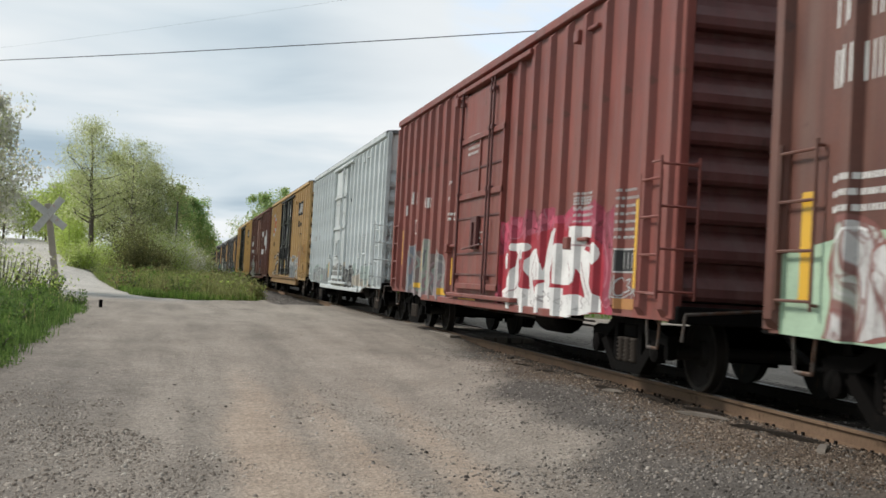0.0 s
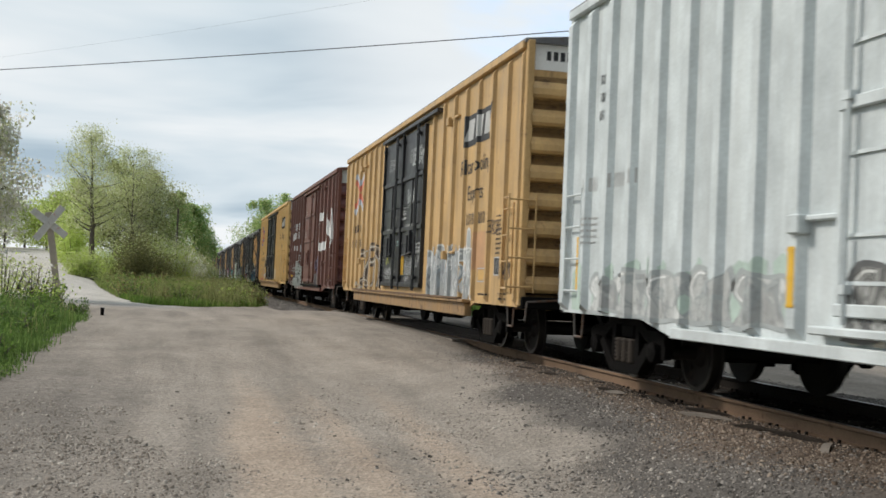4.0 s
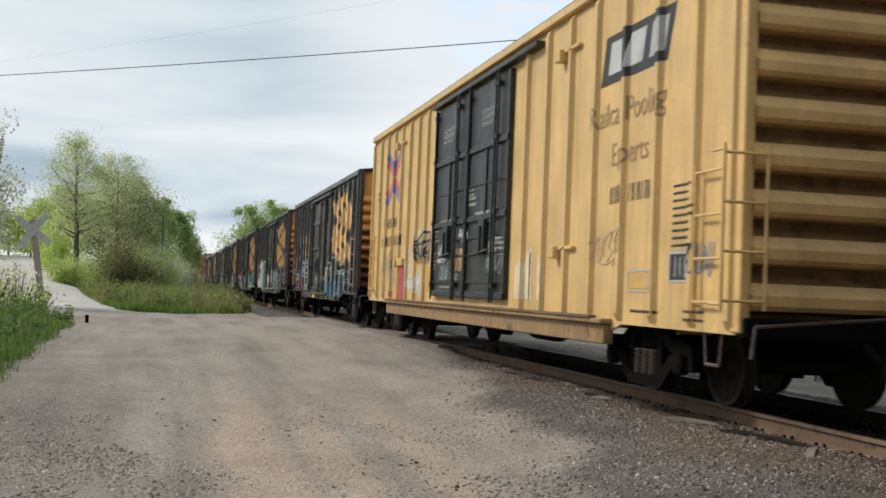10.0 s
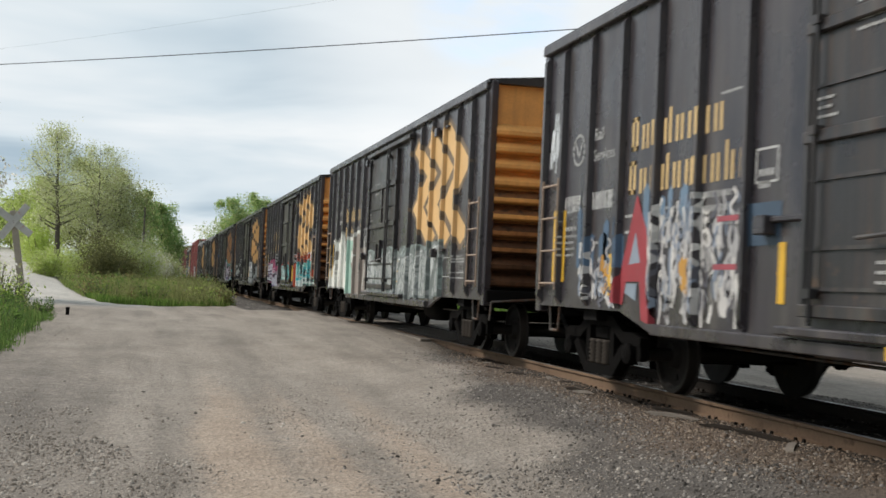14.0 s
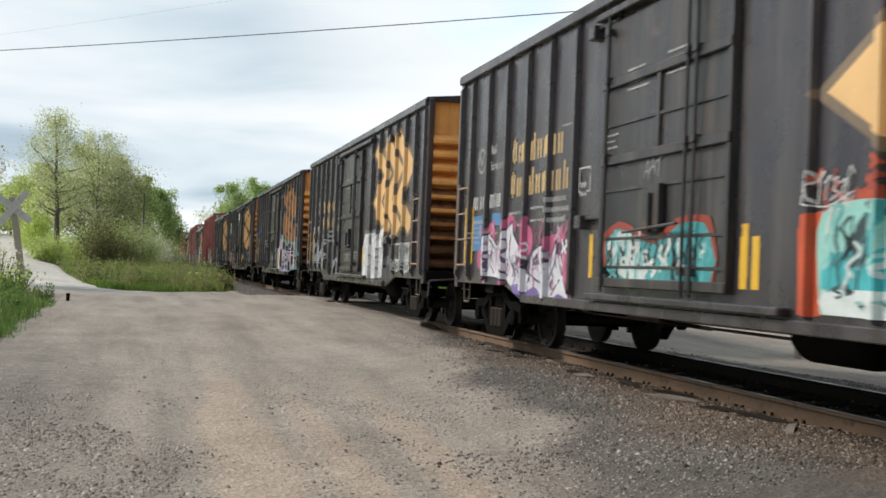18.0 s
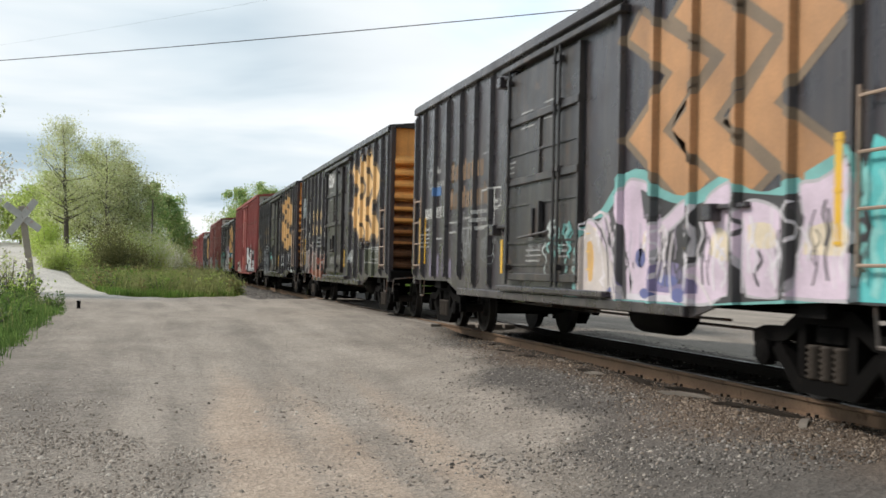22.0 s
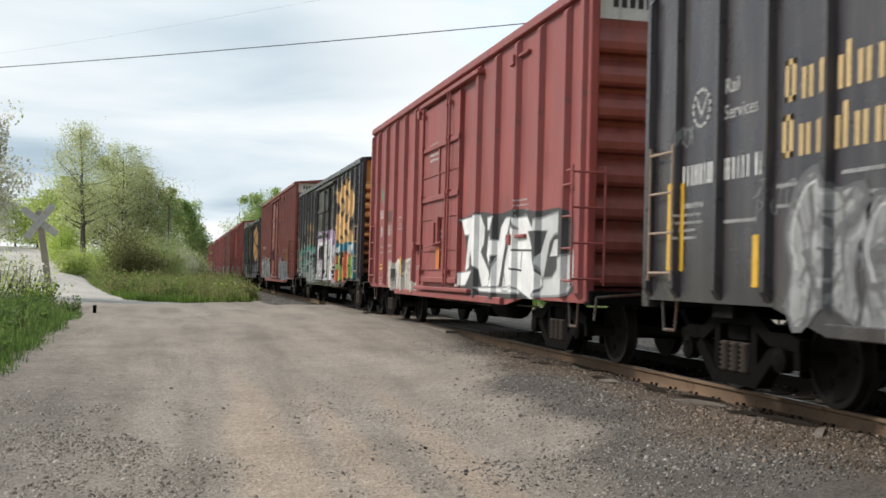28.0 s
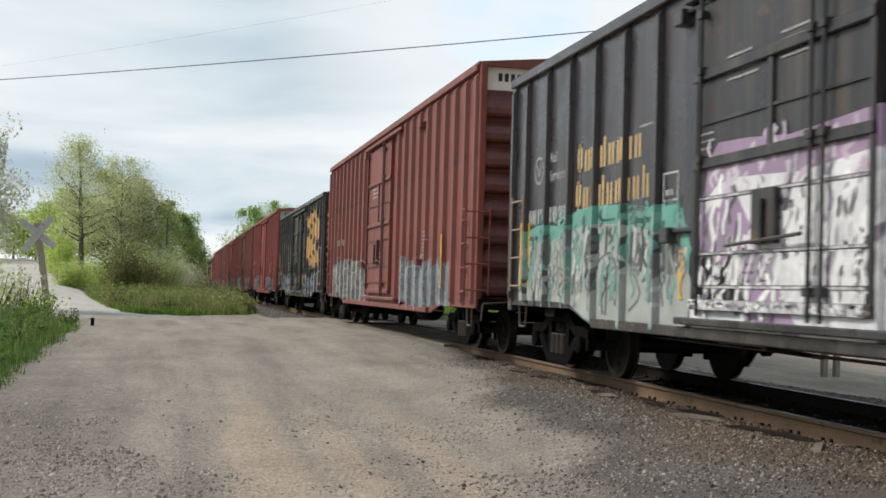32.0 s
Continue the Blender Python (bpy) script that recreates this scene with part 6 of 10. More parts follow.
def ragged(a0, a1, z0, z1, seed, n=26, rough=0.09, lean=0.0):
    """A patch with an uneven sprayed top and sides."""
    rng = random.Random(seed)
    h = z1 - z0
    top = [(a0 + (a1 - a0) * i / n + lean * h, z1 + h * (rough * math.sin(i * 1.37 + seed) + rng.uniform(-rough, rough))) for i in range(n + 1)]
    left = [(a0 + rng.uniform(-0.06, 0.06) + lean * h * f, z0 + h * f) for f in (0.0, 0.25, 0.5, 0.75)]
    right = [(a1 + rng.uniform(-0.06, 0.06) + lean * h * f, z0 + h * f) for f in (0.75, 0.5, 0.25, 0.0)]
    return left + top + right


def graffiti(car, key, a0, a1, z0, z1, count, fill, line, seed, back=None, glow=None, thick=0.30, slant=0.12, second=None, edge=0.05, wear=0.16, keep=0.72):
    """A sprayed piece: a hazy halo, a patched cloud, and leaning outlined masses with thin contours; no letters."""
    rng = random.Random(seed)
    w, h = (a1 - a0) / count, z1 - z0
    fill, line = mute(fill, keep), mute(line, keep)
    second = mute(second, keep) if second else tuple(v * 0.72 for v in fill)
    if glow:
        paint_shapes("graffiti_halo", car, key, [ragged(a0 - 0.12, a1 + 0.12, z0 + 0.25 * h, z1 + 0.10 * h, seed + 1, 30, 0.04)], mural(mute(glow, keep), mute(glow, keep, 0.7), mute(glow, keep, 0.5), 0.8, 0.02, 0.3), 0.0035)
    if back:
        b = mute(back, keep)
        paint_shapes("graffiti_cloud", car, key, [ragged(a0 - 0.05, a1 + 0.05, z0, z1 * 0.98, seed + 2, 30, 0.05)], mural(b, tuple(v * 0.7 for v in b), line, 0.6, 0.04, 0.25), 0.005)
    rims, cores, marks, shine = [], [], [], []
    for i in range(count):
        x0 = a0 + w * i + w * rng.uniform(-0.04, 0.06)
        x1 = a0 + w * (i + 1) + w * rng.uniform(-0.06, 0.05)
        zb, zt = z0 + h * rng.uniform(0.0, 0.09), z0 + h * rng.uniform(0.80, 1.0)
        hh = zt - zb
        waist = rng.uniform(0.06, 0.26) * w
        pts = [(x0, zb), (x0 + waist * rng.uniform(0.2, 1), zb + hh * 0.35), (x0 - w * 0.02, zb + hh * 0.62), (x0 + w * 0.12, zt - hh * 0.04),
               (x0 + w * 0.42, zt + hh * rng.uniform(-0.10, 0.05)), (x0 + w * 0.62, zt - hh * rng.uniform(0.05, 0.30)), (x1 - w * 0.08, zt - hh * rng.uniform(0.0, 0.12)), (x1 + w * 0.02, zb + hh * 0.66),
               (x1 - waist * rng.uniform(0.2, 1), zb + hh * 0.38), (x1 + w * 0.03, zb + hh * 0.04), (x0 + w * rng.uniform(0.5, 0.66), zb + hh * rng.uniform(-0.02, 0.16)), (x0 + w * 0.32, zb - hh * 0.02)]
        pts = [(a + slant * (z - zb), z) for a, z in pts]
        loop = bend(pts + [pts[0]], 3)[:-1]
        cx, cz = sum(p[0] for p in loop) / len(loop), sum(p[1] for p in loop) / len(loop)
        gx, gz = 1 + 0.11 / max(0.4, w), 1 + 0.10 / max(0.4, hh)
        rims.append([(cx + (a - cx) * gx, cz + (z - cz) * gz) for a, z in loop])
        cores.append(loop)
        for q in range(rng.randint(2, 4)):
            a, z = cx + w * rng.uniform(-0.34, 0.3), cz + hh * rng.uniform(-0.3, 0.3)
            run = bend([(a, z), (a + w * rng.uniform(-0.05, 0.12), z + hh * rng.uniform(0.1, 0.2)), (a + w * rng.uniform(0.0, 0.2), z + hh * rng.uniform(0.16, 0.34)), (a + w * rng.uniform(0.1, 0.25), z + hh * rng.uniform(0.0, 0.25))], 3)
            marks.append(band(run, rng.uniform(0.025, 0.05)))
        edge_run = loop[len(loop) // 12: len(loop) // 3]
        shine.append(band([(cx + (a - cx) * 0.88, cz + (z - cz) * 0.88) for a, z in edge_run], 0.022))
    for r in rims:
        paint_shapes("graffiti_outline", car, key, [r], spray(line), 0.0065)
    for i, r in enumerate(cores):
        f, s = (fill, second) if i % 2 == 0 else (second, fill)
        if sum(second) < 0.6 * sum(fill):
            f, s = fill, second
        paint_shapes("graffiti_fill", car, key, [r], mural(f, s, line, 0.42 + thick, edge, wear), 0.008)
    for r in marks:
        paint_shapes("graffiti_mark", car, key, [r], spray(line), 0.0095)
    for r in shine:
        paint_shapes("graffiti_shine", car, key, [r], spray(tuple(min(0.8, c * 0.9 + 0.22) for c in fill)), 0.0098)


def blob(car, key, shape, colour, lift, soft=3, name="graffiti_fill"):
    """One sprayed field; soft 1 keeps its corners sharp."""
    loop = bend(list(shape) + [shape[0]], soft)[:-1] if soft > 1 else list(shape)
    return paint_shapes(name, car, key, [loop], spray(colour), lift)


def oval(a, z, ra, rz, n=14):
    return [(a + ra * math.cos(i * math.tau / n), z + rz * math.sin(i * math.tau / n)) for i in range(n)]


def lines(car, key, runs, colour, w, lift):
    """Sprayed contour lines along open runs."""
    return paint_shapes("graffiti_linework", car, key, [band(bend(list(r), 3), w) for r in runs], spray(colour), lift)


def rim(car, key, shape, colour, w, lift, soft=3):
    """A contour line right round a field."""
    loop = bend(list(shape) + [shape[0]], soft)
    return paint_shapes("graffiti_outline", car, key, [q for p in zip(loop, loop[1:]) for q in stroke(p, w)[:2]], spray(colour), lift)


def wisps(car, key, a0, a1, z0, z1, n, colours, seed, w=0.03, lift=0.0095, lean=0.0, tall=0.5):
    """Flicks of the can: short upright curls scattered over a field."""
    rng = random.Random(seed)
    groups = {c: [] for c in colours}
    for i in range(n):
        a = a0 + (a1 - a0) * (i + rng.random()) / n
        hh = (z1 - z0) * tall * rng.uniform(0.4, 1.0)
        z = rng.uniform(z0, max(z0, z1 - hh))
        d = rng.uniform(-0.09, 0.09)
        run = bend([(a, z), (a + d + lean * hh * 0.3, z + hh * 0.35), (a - d * 0.6 + lean * hh * 0.7, z + hh * 0.7), (a + d * 0.4 + lean * hh, z + hh)], 3)
        groups[rng.choice(colours)].append(band(run, w * rng.uniform(0.6, 1.5)))
    for i, (c, polys) in enumerate(groups.items()):
        if polys:
            paint_shapes("graffiti_linework", car, key, polys, spray(c), lift + 0.0004 * i)


CURLS = (((0, 0), (0.2, 0.9), (0.45, 0.2), (0.7, 1), (0.9, 0.1)), ((0.8, 0.8), (0.3, 1), (0, 0.5), (0.3, 0), (0.85, 0.25)), ((0.1, 1), (0.1, 0), (0.6, 0.1), (0.8, 0.5), (0.3, 0.55)), ((0, 0.1), (0.4, 1), (0.8, 0), (0.6, 0.4), (0.2, 0.4)),
         ((0.1, 0.9), (0.7, 1), (0.3, 0.5), (0.8, 0.3), (0.1, 0)), ((0.2, 0), (0.25, 1), (0.8, 0.7), (0.3, 0.45), (0.9, 0)), ((0.1, 1), (0.2, 0.1), (0.7, 0.2), (0.75, 1)), ((0, 0.7), (0.9, 0.95), (0.45, 0.9), (0.4, 0)))


def scribble(car, key, a0, a1, z0, z1, seed, colour=(0.68, 0.68, 0.66), w=0.035, runs=5):
    """A quick tag: abstract pen curls side by side, crossed by a flourish."""
    rng = random.Random(seed)
    polys = []
    step = (a1 - a0) / runs
    for r in range(runs):
        foot = z0 + (z1 - z0) * rng.uniform(0.0, 0.3)
        tall = (z1 - foot) * rng.uniform(0.6, 1.0)
        wide = step * rng.uniform(0.9, 1.5)
        polys += stroke(bend([(a0 + step * r + wide * u + 0.12 * tall * v, foot + tall * v) for u, v in rng.choice(CURLS)], 3), w * rng.uniform(0.75, 1.1))
    if runs > 4:
        polys += stroke(bend([(a0, z0 + (z1 - z0) * 0.25), (a0 + 0.5 * (a1 - a0), z0 + (z1 - z0) * 0.1), (a1, z0 + (z1 - z0) * 0.4)], 4), w * 0.7)
    paint_shapes("graffiti_tag", car, key, polys, spray(colour), 0.006)


def strips(car, key, at):
    """Yellow reflector strips: (a, z of the foot, height)."""
    k = KINDS[key]
    for a, z, tall in at:
        hang("reflector_strip", kind_meshes(key)["strip"], car, "yellow reflector strip", pose(-HALF - 0.041 - k.depth(a), -a, z) @ Matrix.Diagonal((1, 1, tall / 1.05, 1)))


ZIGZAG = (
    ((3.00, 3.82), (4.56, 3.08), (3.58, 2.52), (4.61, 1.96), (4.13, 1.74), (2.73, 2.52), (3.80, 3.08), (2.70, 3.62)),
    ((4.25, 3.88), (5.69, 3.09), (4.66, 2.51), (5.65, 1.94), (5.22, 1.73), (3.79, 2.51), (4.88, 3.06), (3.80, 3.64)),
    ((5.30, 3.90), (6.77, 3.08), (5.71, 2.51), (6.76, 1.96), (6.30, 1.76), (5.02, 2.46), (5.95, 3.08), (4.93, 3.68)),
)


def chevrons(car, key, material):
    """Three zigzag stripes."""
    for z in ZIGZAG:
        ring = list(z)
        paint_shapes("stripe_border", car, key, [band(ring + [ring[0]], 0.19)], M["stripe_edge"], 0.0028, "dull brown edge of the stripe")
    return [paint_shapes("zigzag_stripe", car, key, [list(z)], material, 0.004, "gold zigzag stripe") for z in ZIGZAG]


def slate_marks(car, seed, gold="gold", front_strips=True):
    key = "slate"
    rng = random.Random(seed)
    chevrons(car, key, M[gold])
    polys = []
    for z, x, w in ((2.58, -4.95, 2.0), (2.12, -4.98, 2.35)):
        polys += [rect(x, x + 0.16, z, z + 0.05), rect(x, x + 0.16, z + 0.31, z + 0.36)]
        end = x + w
        k = 0
        while x < end:
            polys.append(rect(x, x + 0.055, z, z + (0.36 if k in (0, 1) or k % 9 == 7 else 0.26)))
            x += 0.105 if k % 2 == 0 else 0.155
            k += 1
    paint_shapes("title_lettering", car, key, polys, M["title_gold" if gold == "gold" else "worn_gold"], 0.004)
    letters("small_title", car, key, "Rail", -6.02, 2.82, 0.20, M["stencil"])
    letters("small_title", car, key, "Services", -6.02, 2.58, 0.19, M["stencil"])
    paint_shapes("round_emblem", car, key, stroke(arc(-6.5, 2.76, 0.18, 0, math.tau, 14), 0.035) + stroke([(-6.6, 2.84), (-6.5, 2.68), (-6.4, 2.84)], 0.03), M["stencil"], 0.004)
    paint_shapes("car_number", car, key, bars(-6.88, 2.02, 0.75, 0.2, 1, 0.3, rng, 0.05) + bars(-6.0, 2.02, 0.72, 0.2, 1, 0.3, rng, 0.05), M["white"], 0.0042)
    small = bars(-6.0, 1.62, 0.6, 0.04, 1, 0.1, rng) + bars(-5.05, 1.88, 0.6, 0.04, 2, 0.17, rng) + bars(-4.1, 1.92, 0.6, 0.04, 2, 0.17, rng) + bars(-3.4, 1.98, 0.75, 0.06, 3, 0.13, rng)
    small += bars(-7.1, 1.72, 0.7, 0.035, 4, 0.075, rng) + bars(-6.85, 1.8, 0.5, 0.05, 1, 0.1, rng)
    small += bars(-3.0, 2.9, 0.5, 0.03, 1, 0.1, rng) + frame_rect(-2.36, -2.0, 2.04, 2.34, 0.02) + bars(-2.3, 2.1, 0.22, 0.06, 2, 0.1, rng)
    small += bars(-0.9, 3.25, 0.6, 0.03, 4, 0.07, rng) + bars(0.05, 3.28, 0.5, 0.03, 4, 0.07, rng) + bars(-1.4, 2.6, 0.3, 0.03, 3, 0.07, rng)
    small += bars(-0.6, 1.35, 0.7, 0.03, 3, 0.07, rng) + bars(0.6, 1.4, 0.6, 0.03, 3, 0.07, rng) + bars(6.0, 1.55, 0.6, 0.04, 2, 0.09, rng)
    small += frame_rect(6.0, 6.62, 1.2, 1.53, 0.018) + [rect(6.0, 6.62, 1.29, 1.305)] + [rect(6.15 + 0.13 * i, 6.165 + 0.13 * i, 1.22, 1.5) for i in range(4)] + frame_rect(5.1, 5.66, 1.22, 1.56, 0.014)
    paint_shapes("stencilled_data", car, key, small, M["stencil"], 0.0042)
    strips(car, key, ((-7.02, 1.18, 0.88), (-6.9, 1.18, 0.88), (-5.4, 1.04, 0.46), (-1.9, 1.04, 0.5), (1.58, 1.1, 0.46)) + (((4.16, 1.1, 0.46), (6.66, 1.3, 0.86), (6.78, 1.3, 0.86)) if front_strips else ()))
# ---------------------------------------------------------------- the train, front to rear
CARS, BUILT = [], {}
ORDER = [
    ("wide", -6.75, 8.85), ("dense", 10.9, 26.5), ("silver", 28.3, 43.9), ("dusty", 46.0, 64.7), ("wide", 67.0, 82.7),
    ("yellow", 85.08, 103.93), ("slate", 105.95, 121.45), ("slate", 124.03, 139.43), ("slate", 141.6, 157.0), ("slate", 159.4, 174.9),
    ("slate", 177.3, 192.75), ("slate", 195.33, 210.93), ("slate", 212.75, 228.2), ("rose", 230.1, 245.6), ("slate", 247.4, 262.9),
    ("long", 264.9, 283.1), ("slate", 284.6, 300.1), ("rose", 302.2, 317.7), ("dense", 319.8, 335.4), ("rose", 337.5, 353.0),
    ("dense", 355.1, 370.7), ("rose", 372.8, 388.3), ("slate", 390.4, 405.9), ("slate", 408.0, 423.5), ("wide", 425.6, 441.2), ("slate", 443.3, 458.8), ("slate", 461.0, 476.4),
]
WORDS = {"slate": "dark slate-grey boxcar with gold zigzag emblem and graffiti", "dense": "oxide-red ribbed boxcar rolling on the track", "silver": "pale grey ribbed boxcar stained with old paint",
         "yellow": "yellow boxcar with black double plug doors", "dusty": "dusty yellow boxcar with black double plug doors and graffiti", "wide": "dull brown high boxcar with white markings", "rose": "faded red high boxcar with graffiti", "long": "long oxide-red boxcar with a white-topped end"}
# plain, unmarked patterns first, so that copies start bare
for key in KINDS:
    BUILT[key] = build_car(key)
USED = set()
for key, front, rear in ORDER:
    if key in USED:
        car = copy_thing(BUILT[key], Matrix())
    else:
        car = BUILT[key]
        USED.add(key)
    CARS.append((car, key, 0.5 * (front + rear)))
for car, key, mid in CARS:
    tagged(car, WORDS[key], "boxcar", "boxcars of the freight train")
WALL_WHITE = (0.76, 0.755, 0.74)
WHITE, GREY, PALE = (0.70, 0.70, 0.69), (0.40, 0.42, 0.42), (0.55, 0.57, 0.56)
TAN = (0.42, 0.30, 0.20)


def data_block(car, key, seed, *blocks, material="stencil"):
    """Small stencilled lines, as bars: (a, z, width, height, lines, gap)."""
    rng = random.Random(seed)
    polys = []
    for b in blocks:
        polys += bars(*b, rng, 0.2)
    paint_shapes("stencilled_data", car, key, polys, M[material], 0.0045)


def plate(car, key, a0, a1, z0, z1):
    paint_shapes("data_plate", car, key, [rect(a0, a1, z0, z1)], M["ink"], 0.0045, "black data panel in a white border")
    paint_shapes("plate_border", car, key, frame_rect(a0, a1, z0, z1, 0.02) + [rect(a0 + (a1 - a0) * f, a0 + (a1 - a0) * f + 0.018, z0 + 0.05, z1 - 0.05) for f in (0.28, 0.5, 0.72)], M["stencil"], 0.006)


def drips(car, key, a0, a1, z0, z1, colour, seed, n=14, lift=0.0048):
    """Uneven vertical dabs of old paint."""
    rng = random.Random(seed)
    polys = []
    for i in range(n):
        a = a0 + (a1 - a0) * (i + rng.uniform(-0.3, 0.3)) / n
        w = (a1 - a0) / n * rng.uniform(0.35, 0.95)
        top = z0 + (z1 - z0) * rng.uniform(0.45, 1.0)
        polys.append([(a, z0), (a + w, z0), (a + w * 1.05, top - 0.05), (a + w * 0.5, top), (a - w * 0.05, top - 0.08)])
    paint_shapes("old_paint", car, key, polys, spray(colour), lift)


def mark_yellow(car, seed, slogan_a, tones, lettering):
    key = "yellow"
    a = slogan_a
    slogan_ink = M["ink"] if lettering == "fresh" else spray((0.30, 0.195, 0.09))
    paint_shapes("emblem_panel", car, key, [[(a + 0.15, 3.55), (a + 2.0, 3.55), (a + 2.2, 4.12), (a + 0.3, 4.12)]], M["ink"], 0.004, "black panel behind the white emblem")
    for i in range(3):
        x = a + 0.38 + i * 0.58
        paint_shapes("white_emblem", car, key, [[(x, 3.66), (x + 0.40, 3.66), (x + 0.50, 4.03), (x + 0.08, 4.03)]], M["stencil"], 0.0055, "white block of the emblem")
    letters("slogan", car, key, "Railcar Pooling", a - 0.05, 3.06, 0.40, slogan_ink, stretch=0.86)
    letters("slogan", car, key, "Experts", a + 0.55, 2.58, 0.38, slogan_ink, stretch=0.9)
    data_block(car, key, seed, (a + 0.55, 2.14, 1.3, 0.20, 1, 0.3), (8.0, 2.2, 0.55, 0.035, 10, 0.075), (7.0, 0.92, 0.8, 0.04, 1, 0.1), (8.3, 0.95, 0.5, 0.035, 2, 0.08), (-7.45, 2.46, 1.3, 0.21, 1, 0.3), (-8.0, 2.04, 2.5, 0.23, 1, 0.3), (-8.6, 3.3, 0.4, 0.06, 2, 0.14), (-6.15, 3.4, 0.4, 0.06, 2, 0.14), material="ink")
    x0, z0 = -6.75, 3.6
    inner, outer, centre = [spray(c) for c in tones]
    for sx, sz in ((-1, 1), (1, 1), (-1, -1), (1, -1)):
        for z_in, z_out, paint in ((-0.04, 0.28, inner), (0.12, 0.46, outer)):
            paint_shapes("crossed_emblem", car, key, [[(x0 + 0.06 * sx, z0 + sz * z_in), (x0 + 0.70 * sx, z0 + sz * z_out), (x0 + 0.64 * sx, z0 + sz * (z_out + 0.16)), (x0 + 0.06 * sx, z0 + sz * (z_in + 0.17))]], paint, 0.004)
    paint_shapes("crossed_emblem", car, key, [rect(x0 - 0.1, x0 + 0.1, z0 - 0.33, z0 + 0.33)], centre, 0.0055)
    # notices on the black doors
    for b in (-1.75, 0.8):
        letters("door_notice", car, key, "CLOSE AND LOCK\nDOOR BEFORE\nMOVING CAR", b, 3.96, 0.105, M["stencil"], 0.012)
    data_block(car, key, seed + 3, (-1.84, 2.29, 1.1, 0.07, 1, 0.1), (-1.6, 2.17, 0.5, 0.06, 1, 0.1), (0.61, 2.31, 1.3, 0.07, 1, 0.1), (0.9, 2.19, 0.6, 0.06, 1, 0.1), (0.16, 2.6, 0.45, 0.05, 2, 0.1), (-0.85, 1.3, 0.4, 0.09, 1, 0.1), (1.75, 1.9, 0.55, 0.04, 4, 0.08), (-2.3, 1.75, 0.2, 0.035, 5, 0.07), (0.15, 2.75, 0.4, 0.04, 2, 0.08), (-1.5, 1.97, 0.32, 0.075, 1, 0.1), (0.88, 1.97, 0.34, 0.075, 1, 0.1))
    paint_shapes("stencilled_data", car, key, [[(a + 0.1 * i, 2.05), (a + 0.03 + 0.1 * i, 2.05), (a + 0.09 + 0.1 * i, 2.13), (a + 0.06 + 0.1 * i, 2.13)] for a in (-1.6, 0.9) for i in range(4)], M["stencil"], 0.0045)
    scribble(car, key, 1.35, 2.2, 1.35, 2.0, seed + 6, (0.42, 0.43, 0.43), 0.02, 5)
    plate(car, key, 7.95, 8.45, 1.25, 1.55)
    paint_shapes("yellow_panel", car, key, [rect(6.95, 7.55, 1.18, 1.34)], spray((0.58, 0.35, 0.11)), 0.0045)
    paint_shapes("panel_border", car, key, frame_rect(6.9, 7.6, 1.14, 1.38, 0.018), M["stencil"], 0.006)
    strips(car, key, ((-9.05, 1.0, 0.95),))


for n, (car, key, mid) in enumerate(CARS):
    if key == "slate" and n != 10:
        slate_marks(car, 100 + n, front_strips=n != 12)
    elif key == "slate":
        slate_marks(car, 100 + n, "faded_gold")
    elif key in ("yellow", "dusty"):
        mark_yellow(car, 40 + n, 5.45 if n == 3 else 5.75, ((0.60, 0.17, 0.10), (0.46, 0.50, 0.55), (0.08, 0.10, 0.26)) if n == 3 else ((0.58, 0.15, 0.13), (0.17, 0.17, 0.36), (0.15, 0.13, 0.30)), "fresh" if n == 3 else "faded")
    elif n not in (0, 1, 4, 13):
        data_block(car, key, n, (-7.2, 2.3, 0.7, 0.17, 1, 0.2), (-6.2, 2.3, 0.9, 0.17, 1, 0.2), (-7.2, 1.95, 0.6, 0.035, 5, 0.075), (4.9, 2.2, 0.5, 0.035, 7, 0.075), (-0.9, 3.6, 0.8, 0.05, 4, 0.1), (-0.3, 1.9, 0.7, 0.04, 3, 0.1))
        strips(car, key, ((-7.3, 1.05, 0.7), (6.85, 1.1, 1.0), (-1.95, 1.0, 0.5)))

data_block(CARS[1][0], "dense", 3, (4.9, 2.2, 0.5, 0.035, 7, 0.075), (-0.9, 3.6, 0.8, 0.05, 4, 0.1), (-0.3, 1.9, 0.7, 0.04, 3, 0.1))
strips(CARS[1][0], "dense", ((-6.82, 1.38, 0.78), (6.85, 1.1, 1.0), (-1.95, 1.0, 0.5)))
data_block(CARS[13][0], "rose", 13, (-6.5, 1.72, 0.45, 0.05, 2, 0.13), (-5.52, 1.74, 0.6, 0.05, 2, 0.14), (-6.5, 0.98, 0.3, 0.04, 3, 0.07), (-2.2, 1.2, 0.35, 0.09, 1, 0.2), (4.9, 2.2, 0.5, 0.035, 7, 0.075), (-0.9, 3.6, 0.8, 0.05, 4, 0.1), (-0.3, 1.9, 0.7, 0.04, 3, 0.1))
data_block(CARS[13][0], "rose", 14, (-6.6, 2.42, 0.68, 0.22, 1, 0.2), (-6.56, 1.98, 0.62, 0.25, 1, 0.2), (-5.56, 2.0, 0.62, 0.25, 1, 0.2), material="white")
strips(CARS[13][0], "rose", ((6.85, 1.1, 1.0),))

# front car, leaving the view
c = CARS[0][0]
data_block(c, "wide", 1, (-6.95, 3.7, 2.4, 0.30, 3, 0.48), (-6.9, 2.0, 1.6, 0.05, 3, 0.12), material="white")
